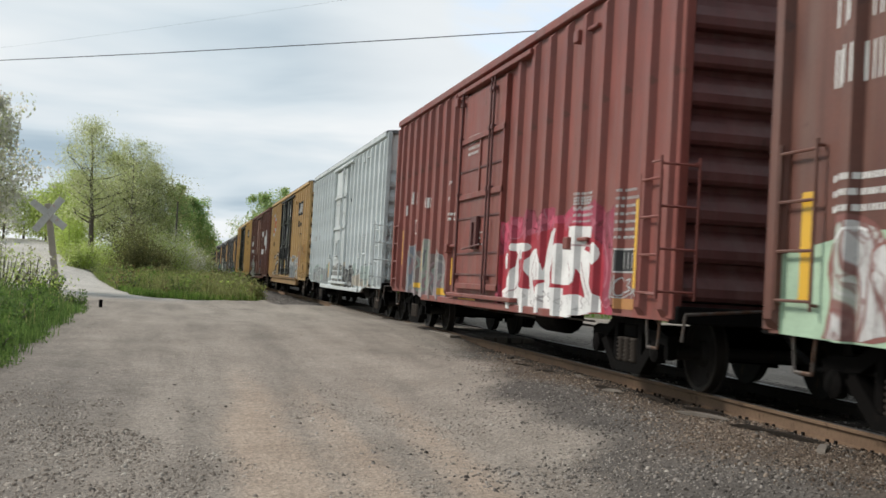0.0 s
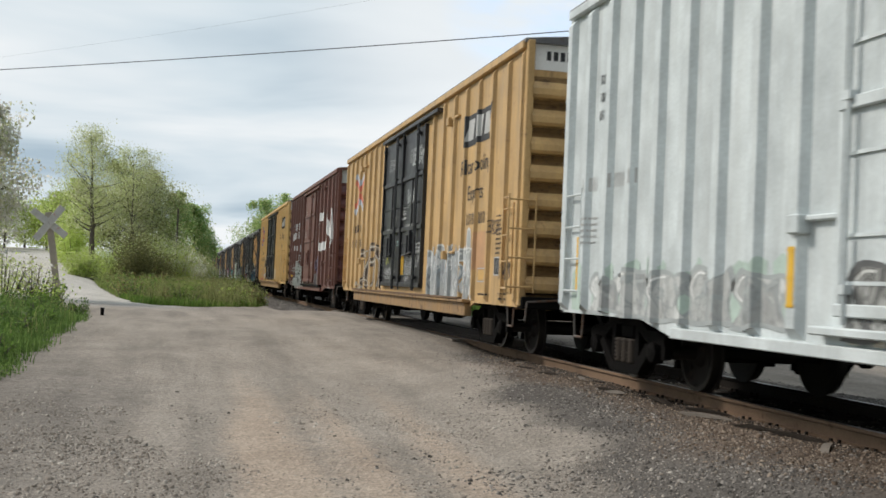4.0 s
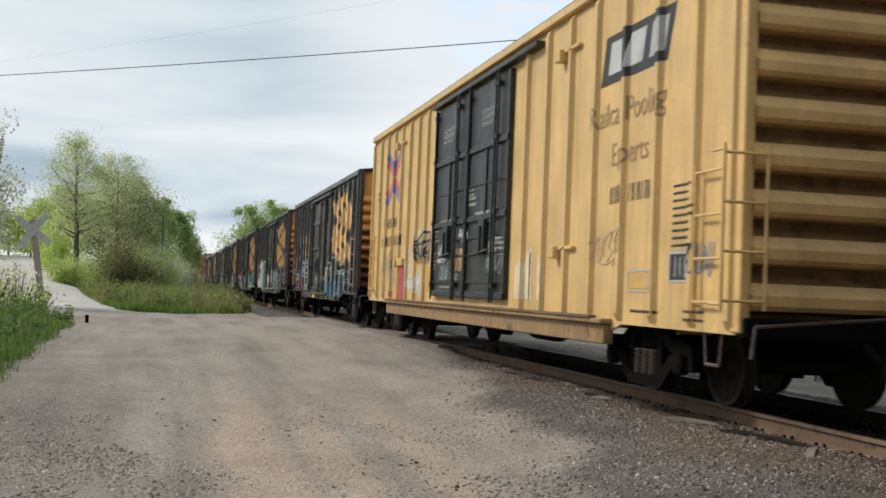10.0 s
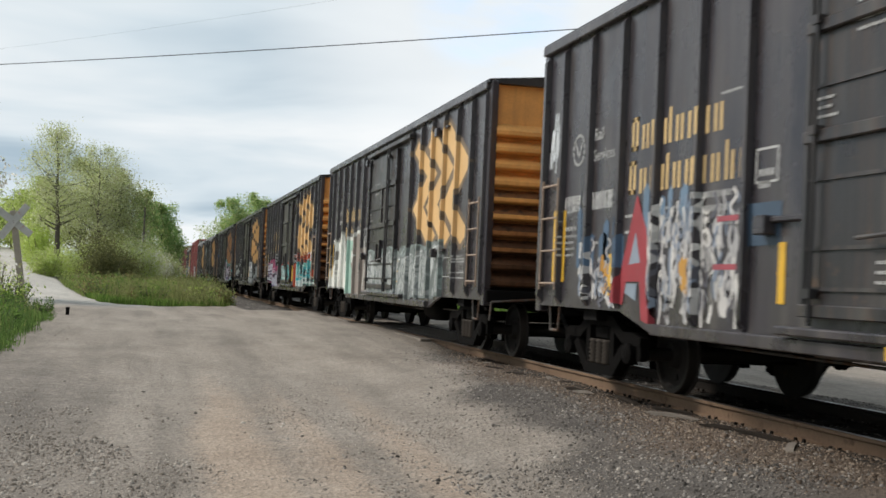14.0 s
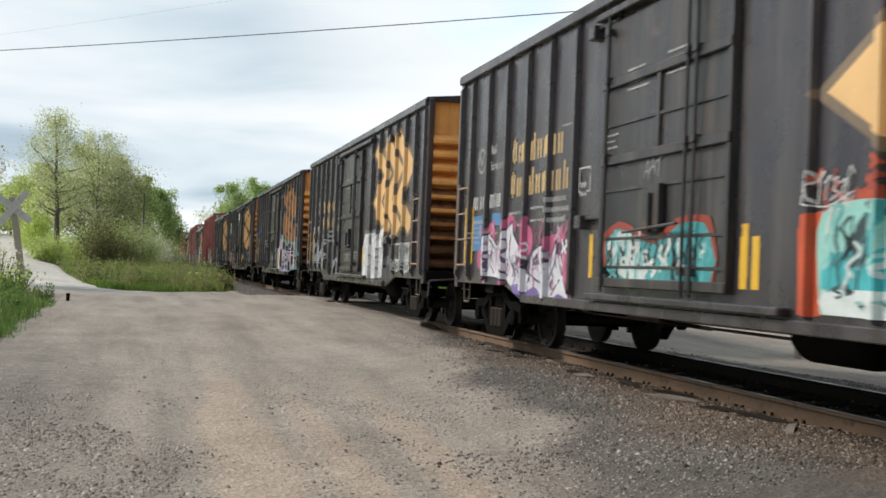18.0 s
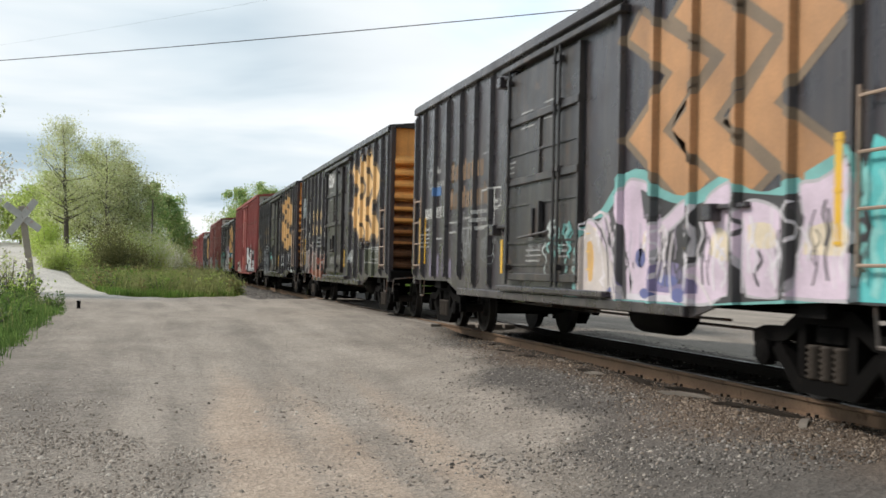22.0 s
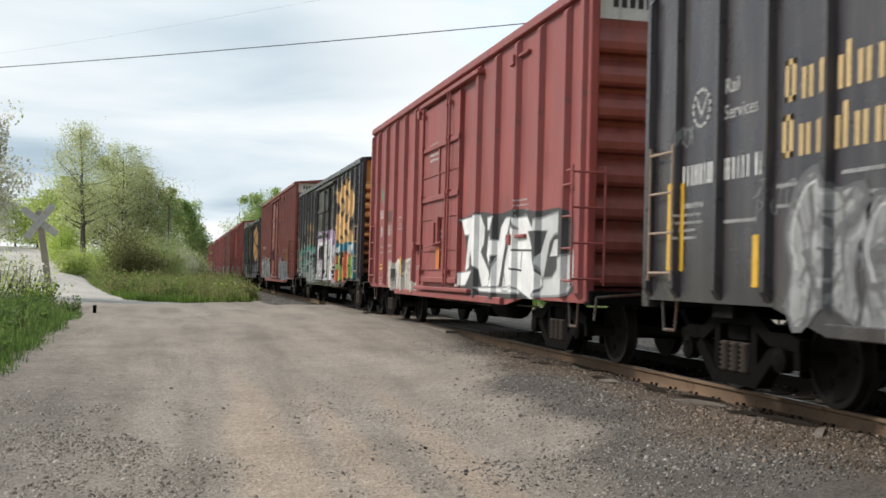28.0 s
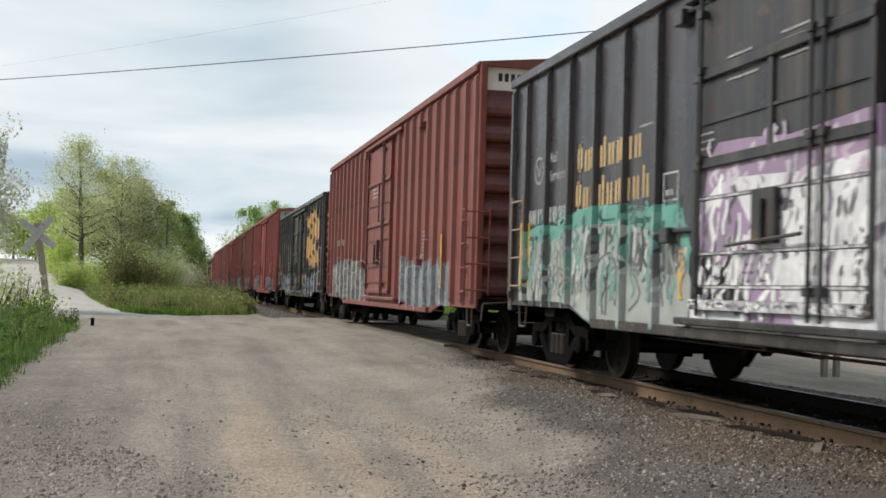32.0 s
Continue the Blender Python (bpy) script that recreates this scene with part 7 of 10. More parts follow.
paint_shapes("graffiti_cloud", c, "wide", [[(-7.6, 0.7), (-7.6, 1.45), (-6.4, 1.62), (-4.2, 1.5), (-2.2, 1.62), (-2.2, 0.7)]], spray((0.36, 0.50, 0.36)), 0.005)
graffiti(c, "wide", -6.9, -2.3, 0.75, 1.8, 4, WHITE, (0.30, 0.08, 0.06), 3, second=(0.55, 0.6, 0.5))
strips(c, "wide", ((-7.3, 1.05, 0.9), (-7.2, 1.05, 0.9)))
# oxide-red car
c = CARS[1][0]
paint_shapes("graffiti_halo", c, "dense", [ragged(1.35, 6.25, 0.72, 2.1, 9, 26, 0.05)], mural((0.42, 0.05, 0.10), (0.36, 0.05, 0.10), (0.30, 0.05, 0.08), 1.2, 0.02, 0.22), 0.0035, "crimson sprayed haze")
blob(c, "dense", ((1.55, 0.86), (1.45, 1.45), (1.75, 1.6), (2.15, 1.74), (3.14, 1.82), (3.65, 1.84), (4.1, 1.92), (5.1, 1.88), (5.5, 1.82), (5.75, 1.66), (5.88, 1.4), (5.88, 0.95), (5.7, 0.72), (2.2, 0.7)), (0.36, 0.022, 0.04), 0.0045)
blob(c, "dense", ((1.57, 0.97), (2.02, 1.14), (2.32, 1.52), (2.11, 1.59), (2.13, 1.69), (2.91, 1.68), (2.89, 1.56), (2.68, 1.52), (2.65, 1.1), (2.99, 1.08), (2.85, 1.33), (2.95, 1.51), (3.16, 1.6), (3.41, 1.57), (3.56, 1.44), (3.63, 1.28), (3.63, 0.7), (1.89, 0.72)), WALL_WHITE, 0.006, 2)
blob(c, "dense", ((3.6, 0.7), (3.63, 1.28), (3.7, 1.55), (3.83, 1.78), (3.92, 1.84), (4.24, 1.85), (4.18, 1.74), (4.07, 1.6), (3.95, 1.44), (3.91, 1.09), (4.89, 1.07), (5.27, 0.96), (5.21, 1.07), (5.03, 1.32), (5.05, 1.52), (5.39, 1.52), (5.54, 1.22), (5.69, 1.04), (5.86, 0.92), (5.62, 0.69)), WALL_WHITE, 0.0065, 2)
blob(c, "dense", ((4.1, 1.57), (4.23, 1.65), (4.58, 1.64), (4.57, 1.87), (5.48, 1.84), (5.49, 1.71), (5.31, 1.7), (5.17, 1.52), (5.02, 1.15), (4.89, 1.11), (4.06, 1.09)), WALL_WHITE, 0.007, 1)
for shape in (((2.39, 1.46), (2.55, 1.46), (2.64, 1.12), (3, 1.06), (3, 1.02), (2.42, 1.04)), ((3.11, 1.15), (3.69, 1.16), (3.64, 1.12), (3.23, 0.96)),
              ((3.95, 1.49), (4.08, 1.53), (4.04, 1.13), (4.44, 1.1), (5.02, 1.11), (5.04, 1.32), (5.19, 1.07), (5.27, 0.95), (5.07, 0.99), (4.45, 0.97), (4.45, 1.06), (3.88, 1.06))):
    blob(c, "dense", shape, (0.38, 0.022, 0.04), 0.0078, 1)
for a, z, ra, rz in ((5.68, 1.5, 0.10, 0.14), (1.74, 1.43, 0.07, 0.13)):
    blob(c, "dense", oval(a, z, ra, rz), WALL_WHITE, 0.0078, 1)
lines(c, "dense", (((2.4, 1.6), (2.5, 1.3), (2.35, 1.05), (1.9, 0.9)), ((3.2, 1.5), (3.05, 1.3), (3.15, 1.15)), ((3.4, 1.5), (3.5, 1.25), (3.4, 0.95)), ((4.6, 1.4), (4.75, 1.2)), ((4.8, 1.62), (5.4, 1.6)), ((4.66, 1.25), (4.72, 1.12)), ((5.1, 1.4), (5.3, 1.1), (5.5, 0.9))), (0.42, 0.3, 0.31), 0.022, 0.0085)
wisps(c, "dense", 1.6, 5.8, 1.7, 2.1, 26, [(0.50, 0.07, 0.13), (0.46, 0.10, 0.15)], 13, 0.06, 0.0042, 0.2)
wisps(c, "dense", 1.9, 5.7, 0.72, 1.1, 26, [(0.55, 0.54, 0.53), (0.42, 0.40, 0.40)], 14, 0.02, 0.0085)
blob(c, "dense", ((-6.25, 0.8), (-6.2, 1.5), (-5.8, 1.72), (-5.2, 1.6), (-4.6, 1.75), (-4.0, 1.86), (-3.5, 1.6), (-3.0, 1.62), (-2.4, 1.4), (-2.25, 0.75), (-4.5, 0.72)), (0.185, 0.135, 0.125), 0.0046)
lines(c, "dense", (((-6.0, 0.9), (-5.7, 1.7), (-5.3, 1.0)), ((-5.6, 0.85), (-5.0, 1.7), (-4.7, 0.9)), ((-4.6, 0.8), (-4.2, 1.75), (-3.7, 1.8), (-3.8, 1.3), (-4.3, 1.2)), ((-3.6, 0.8), (-3.2, 1.55), (-2.8, 0.8)), ((-2.9, 1.5), (-2.4, 1.3), (-2.7, 1.0), (-2.3, 0.8))), (0.31, 0.30, 0.285), 0.05, 0.0084)
for shape, tone in ((((-6.15, 0.82), (-6.2, 1.5), (-6.0, 1.82), (-5.6, 1.78), (-5.3, 1.8), (-5.2, 1.3), (-5.15, 0.8)), (0.185, 0.205, 0.235)), (((-5.1, 0.8), (-5.15, 1.25), (-4.85, 1.5), (-4.65, 1.4), (-4.6, 0.78)), (0.20, 0.15, 0.14)),
                    (((-4.35, 0.74), (-4.4, 1.4), (-4.3, 1.86), (-3.95, 1.88), (-3.75, 1.8), (-3.6, 1.2), (-3.6, 0.73)), (0.27, 0.305, 0.26)), (((-3.4, 0.74), (-3.45, 1.2), (-3.1, 1.6), (-2.6, 1.5), (-2.3, 0.9), (-2.3, 0.74)), (0.22, 0.21, 0.215))):
    blob(c, "dense", shape, tone, 0.006)
    rim(c, "dense", shape, (0.33, 0.32, 0.30), 0.022, 0.0072)
wisps(c, "dense", -6.2, -2.3, 0.78, 1.8, 50, [(0.33, 0.33, 0.31), (0.155, 0.15, 0.17), (0.30, 0.21, 0.22), (0.24, 0.28, 0.25)], 8, 0.035, 0.0080, 0.1)
drips(c, "dense", -6.2, -2.3, 0.72, 0.95, (0.31, 0.25, 0.26), 6, 14, 0.0088)
data_block(c, "dense", 2, (6.35, 2.2, 0.55, 0.042, 7, 0.09), (4.9, 2.25, 0.55, 0.042, 4, 0.09))
data_block(c, "dense", 7, (-6.8, 2.48, 0.6, 0.22, 1, 0.3), (-5.85, 2.7, 0.42, 0.26, 1, 0.3), (-4.6, 2.55, 0.8, 0.21, 1, 0.3), (-2.5, 2.9, 0.5, 0.05, 2, 0.3), (-2.3, 2.3, 0.5, 0.05, 2, 0.09), material="white")
paint_shapes("data_plate", c, "dense", frame_rect(-5.55, -5.15, 2.05, 2.35, 0.025), M["white"], 0.0045, "small white stencilled frame")
plate(c, "dense", 6.36, 6.9, 1.27, 1.55)
paint_shapes("yellow_panel", c, "dense", [rect(-2.75, -2.3, 0.80, 0.93), rect(-5.14, -4.58, 0.90, 1.0), rect(-4.66, -4.54, 1.24, 1.76)], M["strip"], 0.014)
paint_shapes("yellow_panel", c, "dense", [rect(-1.1, -0.55, 0.69, 0.79), rect(-0.5, 0.1, 0.69, 0.79)], M["strip"], 0.006)
paint_shapes("faded_patch", c, "dense", [rect(6.42, 6.85, 0.86, 0.98)], spray((0.42, 0.20, 0.07)), 0.006)
scribble(c, "dense", 6.1, 6.9, 0.95, 1.3, 4, GREY, 0.02)
# pale grey car, washed-out paint along the foot
c = CARS[2][0]
drips(c, "silver", -7.4, -2.0, 0.82, 1.5, (0.42, 0.52, 0.46), 21, 18)
drips(c, "silver", -1.2, 3.6, 0.75, 1.5, (0.50, 0.46, 0.38), 22, 16)
drips(c, "silver", 3.4, 7.2, 0.85, 1.5, (0.43, 0.50, 0.47), 23, 12)
drips(c, "silver", 2.0, 6.6, 0.80, 1.15, (0.50, 0.45, 0.38), 24, 10, 0.006)
graffiti(c, "silver", -1.2, 3.4, 0.76, 1.45, 5, (0.46, 0.47, 0.43), (0.12, 0.12, 0.12), 27, second=(0.36, 0.37, 0.34), wear=0.4)
scribble(c, "silver", 3.6, 6.9, 0.9, 1.5, 28, (0.30, 0.32, 0.32), 0.025, 9)
graffiti(c, "silver", -6.8, -2.2, 0.8, 1.35, 5, (0.62, 0.64, 0.62), (0.38, 0.42, 0.42), 25)
data_block(c, "silver", 26, (-6.7, 3.6, 0.3, 0.12, 3, 0.22), (2.1, 3.3, 0.4, 0.1, 1, 0.2), material="ink")
# first yellow car
c = CARS[3][0]
for shape, tone in ((((2.85, 0.8), (2.8, 1.5), (2.95, 1.74), (3.3, 1.7), (3.55, 1.5), (3.6, 0.8)), 0.36), (((3.6, 0.8), (3.65, 1.6), (3.95, 1.82), (4.3, 1.8), (4.45, 1.4), (4.5, 0.78)), 0.30), (((4.5, 0.78), (4.6, 1.55), (5.0, 1.68), (5.3, 1.5), (5.25, 0.78)), 0.37),
                    (((5.15, 0.76), (5.2, 1.4), (5.05, 1.62), (5.9, 1.72), (6.55, 1.68), (6.5, 1.2), (6.4, 1.0), (6.2, 0.72), (5.9, 0.72), (6.05, 1.1), (6.1, 1.45), (5.75, 1.5), (5.6, 1.1), (5.75, 0.74)), 0.33), (((6.08, 1.68), (6.1, 2.05), (6.3, 2.05), (6.34, 1.68)), 0.36)):
    blob(c, "yellow", shape, (tone * 0.97, tone * 1.01, tone), 0.006, 2)
    rim(c, "yellow", shape, (0.60, 0.61, 0.60), 0.035, 0.007, 2)
wisps(c, "yellow", 2.85, 6.5, 0.8, 1.85, 110, [(0.62, 0.63, 0.62), (0.62, 0.63, 0.62), (0.20, 0.21, 0.22), (0.30, 0.33, 0.35)], 31, 0.04, 0.008, 0.05)
for run in (((-6.0, 1.75), (-5.6, 1.85), (-5.3, 1.3), (-4.75, 0.95)), ((-5.75, 1.0), (-5.35, 1.35), (-5.0, 1.9)), ((-4.95, 0.95), (-4.8, 1.45), (-4.6, 1.95), (-3.85, 1.98)), ((-4.55, 1.9), (-4.35, 1.4), (-4.2, 0.95)), ((-4.2, 1.55), (-3.6, 1.6), (-3.4, 1.0)), ((-3.95, 0.95), (-3.75, 1.5), (-3.55, 1.95), (-3.2, 1.9)), ((-3.2, 1.9), (-3.05, 1.5), (-3.1, 0.95)), ((-3.1, 1.65), (-2.6, 1.66), (-2.65, 1.2), (-2.8, 0.9))):
    lines(c, "yellow", [run], (0.10, 0.072, 0.055), 0.23, 0.0055)
    lines(c, "yellow", [[(a + 0.05, z + 0.01) for a, z in run]], (0.24, 0.185, 0.13), 0.10, 0.0062)
    lines(c, "yellow", [[(a + 0.12, z + 0.01) for a, z in run], [(a - 0.10, z - 0.01) for a, z in run]], (0.58, 0.54, 0.46), 0.028, 0.0068)
wisps(c, "yellow", -6.7, -5.6, 0.75, 1.15, 14, [(0.50, 0.46, 0.38), (0.30, 0.24, 0.17)], 37, 0.05, 0.005, 0.8)
for a0, z0 in ((-1.47, 1.68), (0.88, 1.70)):
    paint_shapes("door_label", c, "yellow", [rect(a0, a0 + 0.26, z0, z0 + 0.2)], M["stencil"], 0.0045, "white paper label")
    paint_shapes("label_corner", c, "yellow", [rect(a0 + 0.12, a0 + 0.26, z0 + 0.12, z0 + 0.2)], spray((0.55, 0.15, 0.07)), 0.0056)
paint_shapes("white_patch", c, "yellow", [rect(-0.98, -0.77, 2.42, 2.65), rect(-0.70, -0.66, 2.43, 2.6)], M["stencil"], 0.0045)
lines(c, "yellow", (((-1.78, 1.85), (-1.62, 1.7), (-1.4, 1.52)), ((-1.42, 1.86), (-1.6, 1.68), (-1.72, 1.5))), (0.40, 0.42, 0.06), 0.06, 0.006)
paint_shapes("graffiti_tag", c, "yellow", stroke(arc(-0.36, 1.98, 0.05, 0, math.tau, 10), 0.03) + stroke(arc(-0.22, 1.98, 0.05, 0, math.tau, 10), 0.03), spray((0.30, 0.44, 0.42)), 0.006)
strips(c, "yellow", ((0.24, 1.23, 0.45), (0.42, 1.23, 0.45)))
scribble(c, "yellow", -1.95, -1.05, 1.12, 1.47, 38, (0.48, 0.49, 0.49), 0.02, 10)
scribble(c, "yellow", 0.6, 1.35, 1.1, 1.75, 39, (0.48, 0.49, 0.49), 0.021, 6)
scribble(c, "yellow", 0.6, 1.4, 2.76, 3.16, 36, PALE, 0.022, 7)
scribble(c, "yellow", 7.6, 8.2, 1.9, 2.2, 33, (0.12, 0.085, 0.06), 0.02)
scribble(c, "yellow", 8.5, 8.95, 1.15, 1.5, 34, (0.12, 0.085, 0.06), 0.02)
scribble(c, "yellow", 1.1, 2.2, 3.6, 4.1, 35, PALE, 0.03, 7)
paint_shapes("faded_patch", c, "yellow", [rect(6.7, 7.5, 1.35, 2.0)], spray((0.46, 0.26, 0.13)), 0.003)
# brown car with the white band emblem
c = CARS[4][0]
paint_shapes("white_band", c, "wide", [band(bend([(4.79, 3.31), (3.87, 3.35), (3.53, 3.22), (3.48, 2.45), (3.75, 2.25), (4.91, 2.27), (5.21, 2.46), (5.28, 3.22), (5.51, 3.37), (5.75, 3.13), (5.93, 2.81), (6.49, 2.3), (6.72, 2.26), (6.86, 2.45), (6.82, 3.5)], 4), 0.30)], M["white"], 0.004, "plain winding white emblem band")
for a, z, w, h in ((-7.05, 3.22, 0.72, 0.3), (-5.95, 3.18, 0.72, 0.3), (-4.72, 3.18, 0.7, 0.3), (-7.08, 2.76, 0.74, 0.3), (-5.95, 2.79, 0.78, 0.3), (-4.74, 2.8, 0.65, 0.3), (-6.98, 2.29, 0.72, 0.22), (-5.98, 2.29, 0.85, 0.22), (-4.85, 2.26, 0.92, 0.22)):
    data_block(c, "wide", int(a * -100) + int(z * 10), (a, z, w, h, 1, 0.37), material="white")
paint_shapes("data_plate", c, "wide", frame_rect(-3.45, -3.07, 2.2, 2.5, 0.025) + [rect(-3.32, -3.29, 2.25, 2.4), rect(-3.2, -3.17, 2.25, 2.4)], M["stencil"], 0.0045, "small white stencilled frame")
data_block(c, "wide", 45, (-4.85, 2.05, 0.35, 0.04, 4, 0.08), (-4.35, 2.07, 0.35, 0.04, 4, 0.08), (-3.7, 2.02, 0.9, 0.05, 3, 0.1), (-7.0, 1.6, 0.5, 0.05, 3, 0.1), (-5.95, 1.62, 0.6, 0.06, 3, 0.12), (-6.9, 0.9, 0.4, 0.05, 3, 0.08))
paint_shapes("yellow_panel", c, "wide", [rect(-7.1, -6.45, 1.14, 1.22)], M["strip"], 0.0055)
scribble(c, "wide", -5.85, -5.4, 1.3, 1.55, 46, (0.36, 0.32, 0.26), 0.016, 7)
scribble(c, "wide", -5.95, -5.5, 0.95, 1.25, 47, (0.36, 0.32, 0.26), 0.016, 7)
data_block(c, "wide", 41, (-7.3, 1.75, 0.4, 0.07, 2, 0.12), (-1.5, 3.75, 0.7, 0.036, 4, 0.1), (-1.5, 2.95, 0.75, 0.036, 3, 0.1), (0.2, 3.3, 0.6, 0.036, 3, 0.1), (0.2, 2.65, 0.8, 0.036, 3, 0.1), (-0.9, 2.0, 0.4, 0.09, 1, 0.16), (0.2, 2.0, 0.6, 0.036, 3, 0.1), (1.1, 1.65, 0.3, 0.05, 2, 0.1))
BODY = ((-5.77, 0.69), (-5.75, 0.89), (-5.34, 1.19), (-5.03, 1.5), (-4.78, 1.73), (-4.51, 1.8), (-3.94, 1.8), (-3.7, 1.73), (-3.56, 1.64), (-3.35, 1.72), (-3.15, 1.73), (-2.94, 1.65), (-2.86, 1.57), (-2.71, 1.64), (-2.39, 1.65), (-2.22, 1.8), (-1.96, 1.79), (-1.9, 1.68), (-1.92, 1.49), (-2.02, 1.21), (-2.14, 1.01), (-1.9, 0.83), (-1.9, 0.7))
blob(c, "wide", BODY, (0.40, 0.41, 0.37), 0.006)
rim(c, "wide", BODY, (0.52, 0.53, 0.49), 0.05, 0.0068)
GREY_RUNS = (((-5.73, 0.74), (-5.74, 0.89), (-5.11, 1.46), (-4.82, 1.74), (-4.42, 1.77), (-3.99, 1.75), (-3.73, 1.63), (-3.66, 1.39), (-3.85, 1.14)), ((-4.04, 1.75), (-4.29, 1.55), (-4.61, 1.29), (-4.06, 1.29)), ((-3.63, 1.7), (-3.47, 1.29), (-3.02, 1.29), (-2.87, 1.56), (-3.13, 1.7), (-3.49, 1.69)), ((-3.53, 1.58), (-2.95, 1.56)), ((-3.47, 1.39), (-2.94, 1.39)), ((-5.21, 1.04), (-4.54, 1.06), (-4.88, 0.89)), ((-4.77, 1.03), (-4.59, 0.87), (-4.75, 0.72)), ((-4.43, 1.14), (-4.36, 0.83)),
             ((-3.94, 0.99), (-3.78, 0.8), (-3.82, 0.72)), ((-3.46, 1.15), (-3.49, 0.91)), ((-3.23, 1.1), (-2.83, 0.84)), ((-3.1, 1.11), (-2.67, 0.85)))
GREY_RUNS += (((-3.18, 1.01), (-3.3, 0.78), (-3.16, 0.72)), ((-2.79, 1.56), (-2.69, 1.11), (-2.8, 0.98)), ((-2.26, 1.75), (-2.32, 1.37), (-2.41, 1.03)), ((-1.98, 1.74), (-2.0, 1.41), (-2.23, 1.04)), ((-2.53, 1.03), (-2.08, 0.8)), ((-2.16, 1.04), (-1.93, 0.84)), ((-2.59, 1.59), (-2.54, 1.37)), ((-2.26, 1.62), (-2.15, 1.54), (-2.19, 1.7)))
lines(c, "wide", GREY_RUNS, (0.17, 0.165, 0.15), 0.06, 0.0075)
lines(c, "wide", [[(a - 0.05, z - 0.015) for a, z in r] for r in GREY_RUNS], (0.09, 0.088, 0.08), 0.018, 0.0079)
wisps(c, "wide", -5.3, -2.1, 0.78, 1.2, 26, [(0.20, 0.20, 0.18), (0.52, 0.53, 0.49)], 49, 0.03, 0.0086)
lines(c, "wide", [[(a + 0.06, z + 0.015) for a, z in r] for r in GREY_RUNS], (0.58, 0.59, 0.55), 0.025, 0.0082)
plate(c, "wide", 4.13, 4.7, 1.17, 1.46)
paint_shapes("yellow_panel", c, "wide", [rect(6.2, 6.95, 1.13, 1.21)], spray((0.36, 0.19, 0.05)), 0.0055)
paint_shapes("faded_patch", c, "wide", [oval(2.92, 1.58, 0.27, 0.42)], mural((0.15, 0.105, 0.17), (0.21, 0.18, 0.24), (0.13, 0.08, 0.12), 0.5, 0.02, 0.5), 0.005, "faded violet sprayed patch")
blob(c, "wide", oval(2.85, 1.05, 0.27, 0.3), (0.19, 0.165, 0.155), 0.0048, 2)
paint_shapes("data_plate", c, "wide", [rect(5.05, 5.55, 1.05, 1.38)], M["ink"], 0.0045, "black data panel")
data_block(c, "wide", 48, (5.1, 1.3, 0.4, 0.04, 4, 0.07), (6.2, 0.92, 0.45, 0.04, 3, 0.07))
# second yellow car
c = CARS[5][0]
bm = fresh()
box(bm, -HALF - 0.115, -HALF - 0.042, 5.22, 5.86, 1.58, 1.74)
part("hatch_bracket", bevelled(bm, 0.012), M["yellow"], c)
bm = fresh()
box(bm, -HALF - 0.062, -HALF - 0.042, 5.24, 5.82, 0.86, 1.57)
hatch = part("side_hatch", bevelled(bm, 0.006), spray((0.42, 0.06, 0.075)), c, "red sprayed side hatch")
bm = fresh()
box(bm, -HALF - 0.066, -HALF - 0.0625, 5.64, 5.80, 0.90, 1.55)
part("sprayed_stripe", bm, spray((0.60, 0.15, 0.05)), hatch)
wisps(c, "yellow", -7.9, -6.1, 1.05, 1.95, 40, [(0.46, 0.36, 0.22), (0.36, 0.27, 0.16), (0.55, 0.45, 0.30)], 51, 0.03, 0.005, 0.1)
paint_shapes("faded_patch", c, "yellow", [ragged(-4.45, -2.95, 1.75, 2.3, 57, 22, 0.06), rect(-4.95, -4.3, 1.05, 1.95)], spray((0.58, 0.44, 0.26)), 0.003)
wisps(c, "yellow", -4.2, -2.85, 1.55, 2.2, 26, [(0.05, 0.045, 0.04)], 52, 0.035, 0.006, 0.0, 0.9)
lines(c, "yellow", (((-4.3, 1.95), (-3.6, 2.2), (-2.85, 2.2)), ((-4.3, 1.95), (-3.7, 1.75), (-2.9, 1.85)), ((-4.2, 1.98), (-3.4, 2.02), (-2.85, 2.05))), (0.04, 0.037, 0.035), 0.05, 0.0066)
scribble(c, "yellow", -4.9, -4.3, 1.08, 1.45, 58, WHITE, 0.035, 5)
scribble(c, "yellow", -4.1, -3.5, 0.92, 1.45, 59, WHITE, 0.04, 5)
paint_shapes("orange_patch", c, "yellow", [rect(-3.1, -2.56, 1.05, 1.52)], spray((0.62, 0.32, 0.06)), 0.003)
paint_shapes("yellow_panel", c, "yellow", [rect(-8.05, -7.7, 0.92, 1.02)], M["strip"], 0.0045)
paint_shapes("pink_dab", c, "yellow", [oval(-6.55, 0.97, 0.16, 0.06)], spray((0.50, 0.12, 0.14)), 0.0045)
scribble(c, "yellow", -1.95, -1.2, 1.55, 1.98, 44, (0.50, 0.52, 0.52), 0.04, 7)
scribble(c, "yellow", -1.75, -1.15, 1.25, 1.6, 45, (0.30, 0.36, 0.38), 0.028, 6)
scribble(c, "yellow", -1.6, -1.0, 2.18, 2.32, 47, (0.34, 0.35, 0.35), 0.02, 7)
paint_shapes("graffiti_tag", c, "yellow", stroke([(-1.53 + 0.06 * math.cos(u * 0.6), 2.04 + 0.1 * math.sin(u * 0.6)) for u in range(12)], 0.035) + stroke([(-1.36 + 0.06 * math.cos(u * 0.6), 2.05 + 0.1 * math.sin(u * 0.6)) for u in range(12)], 0.035), spray(WHITE), 0.006)
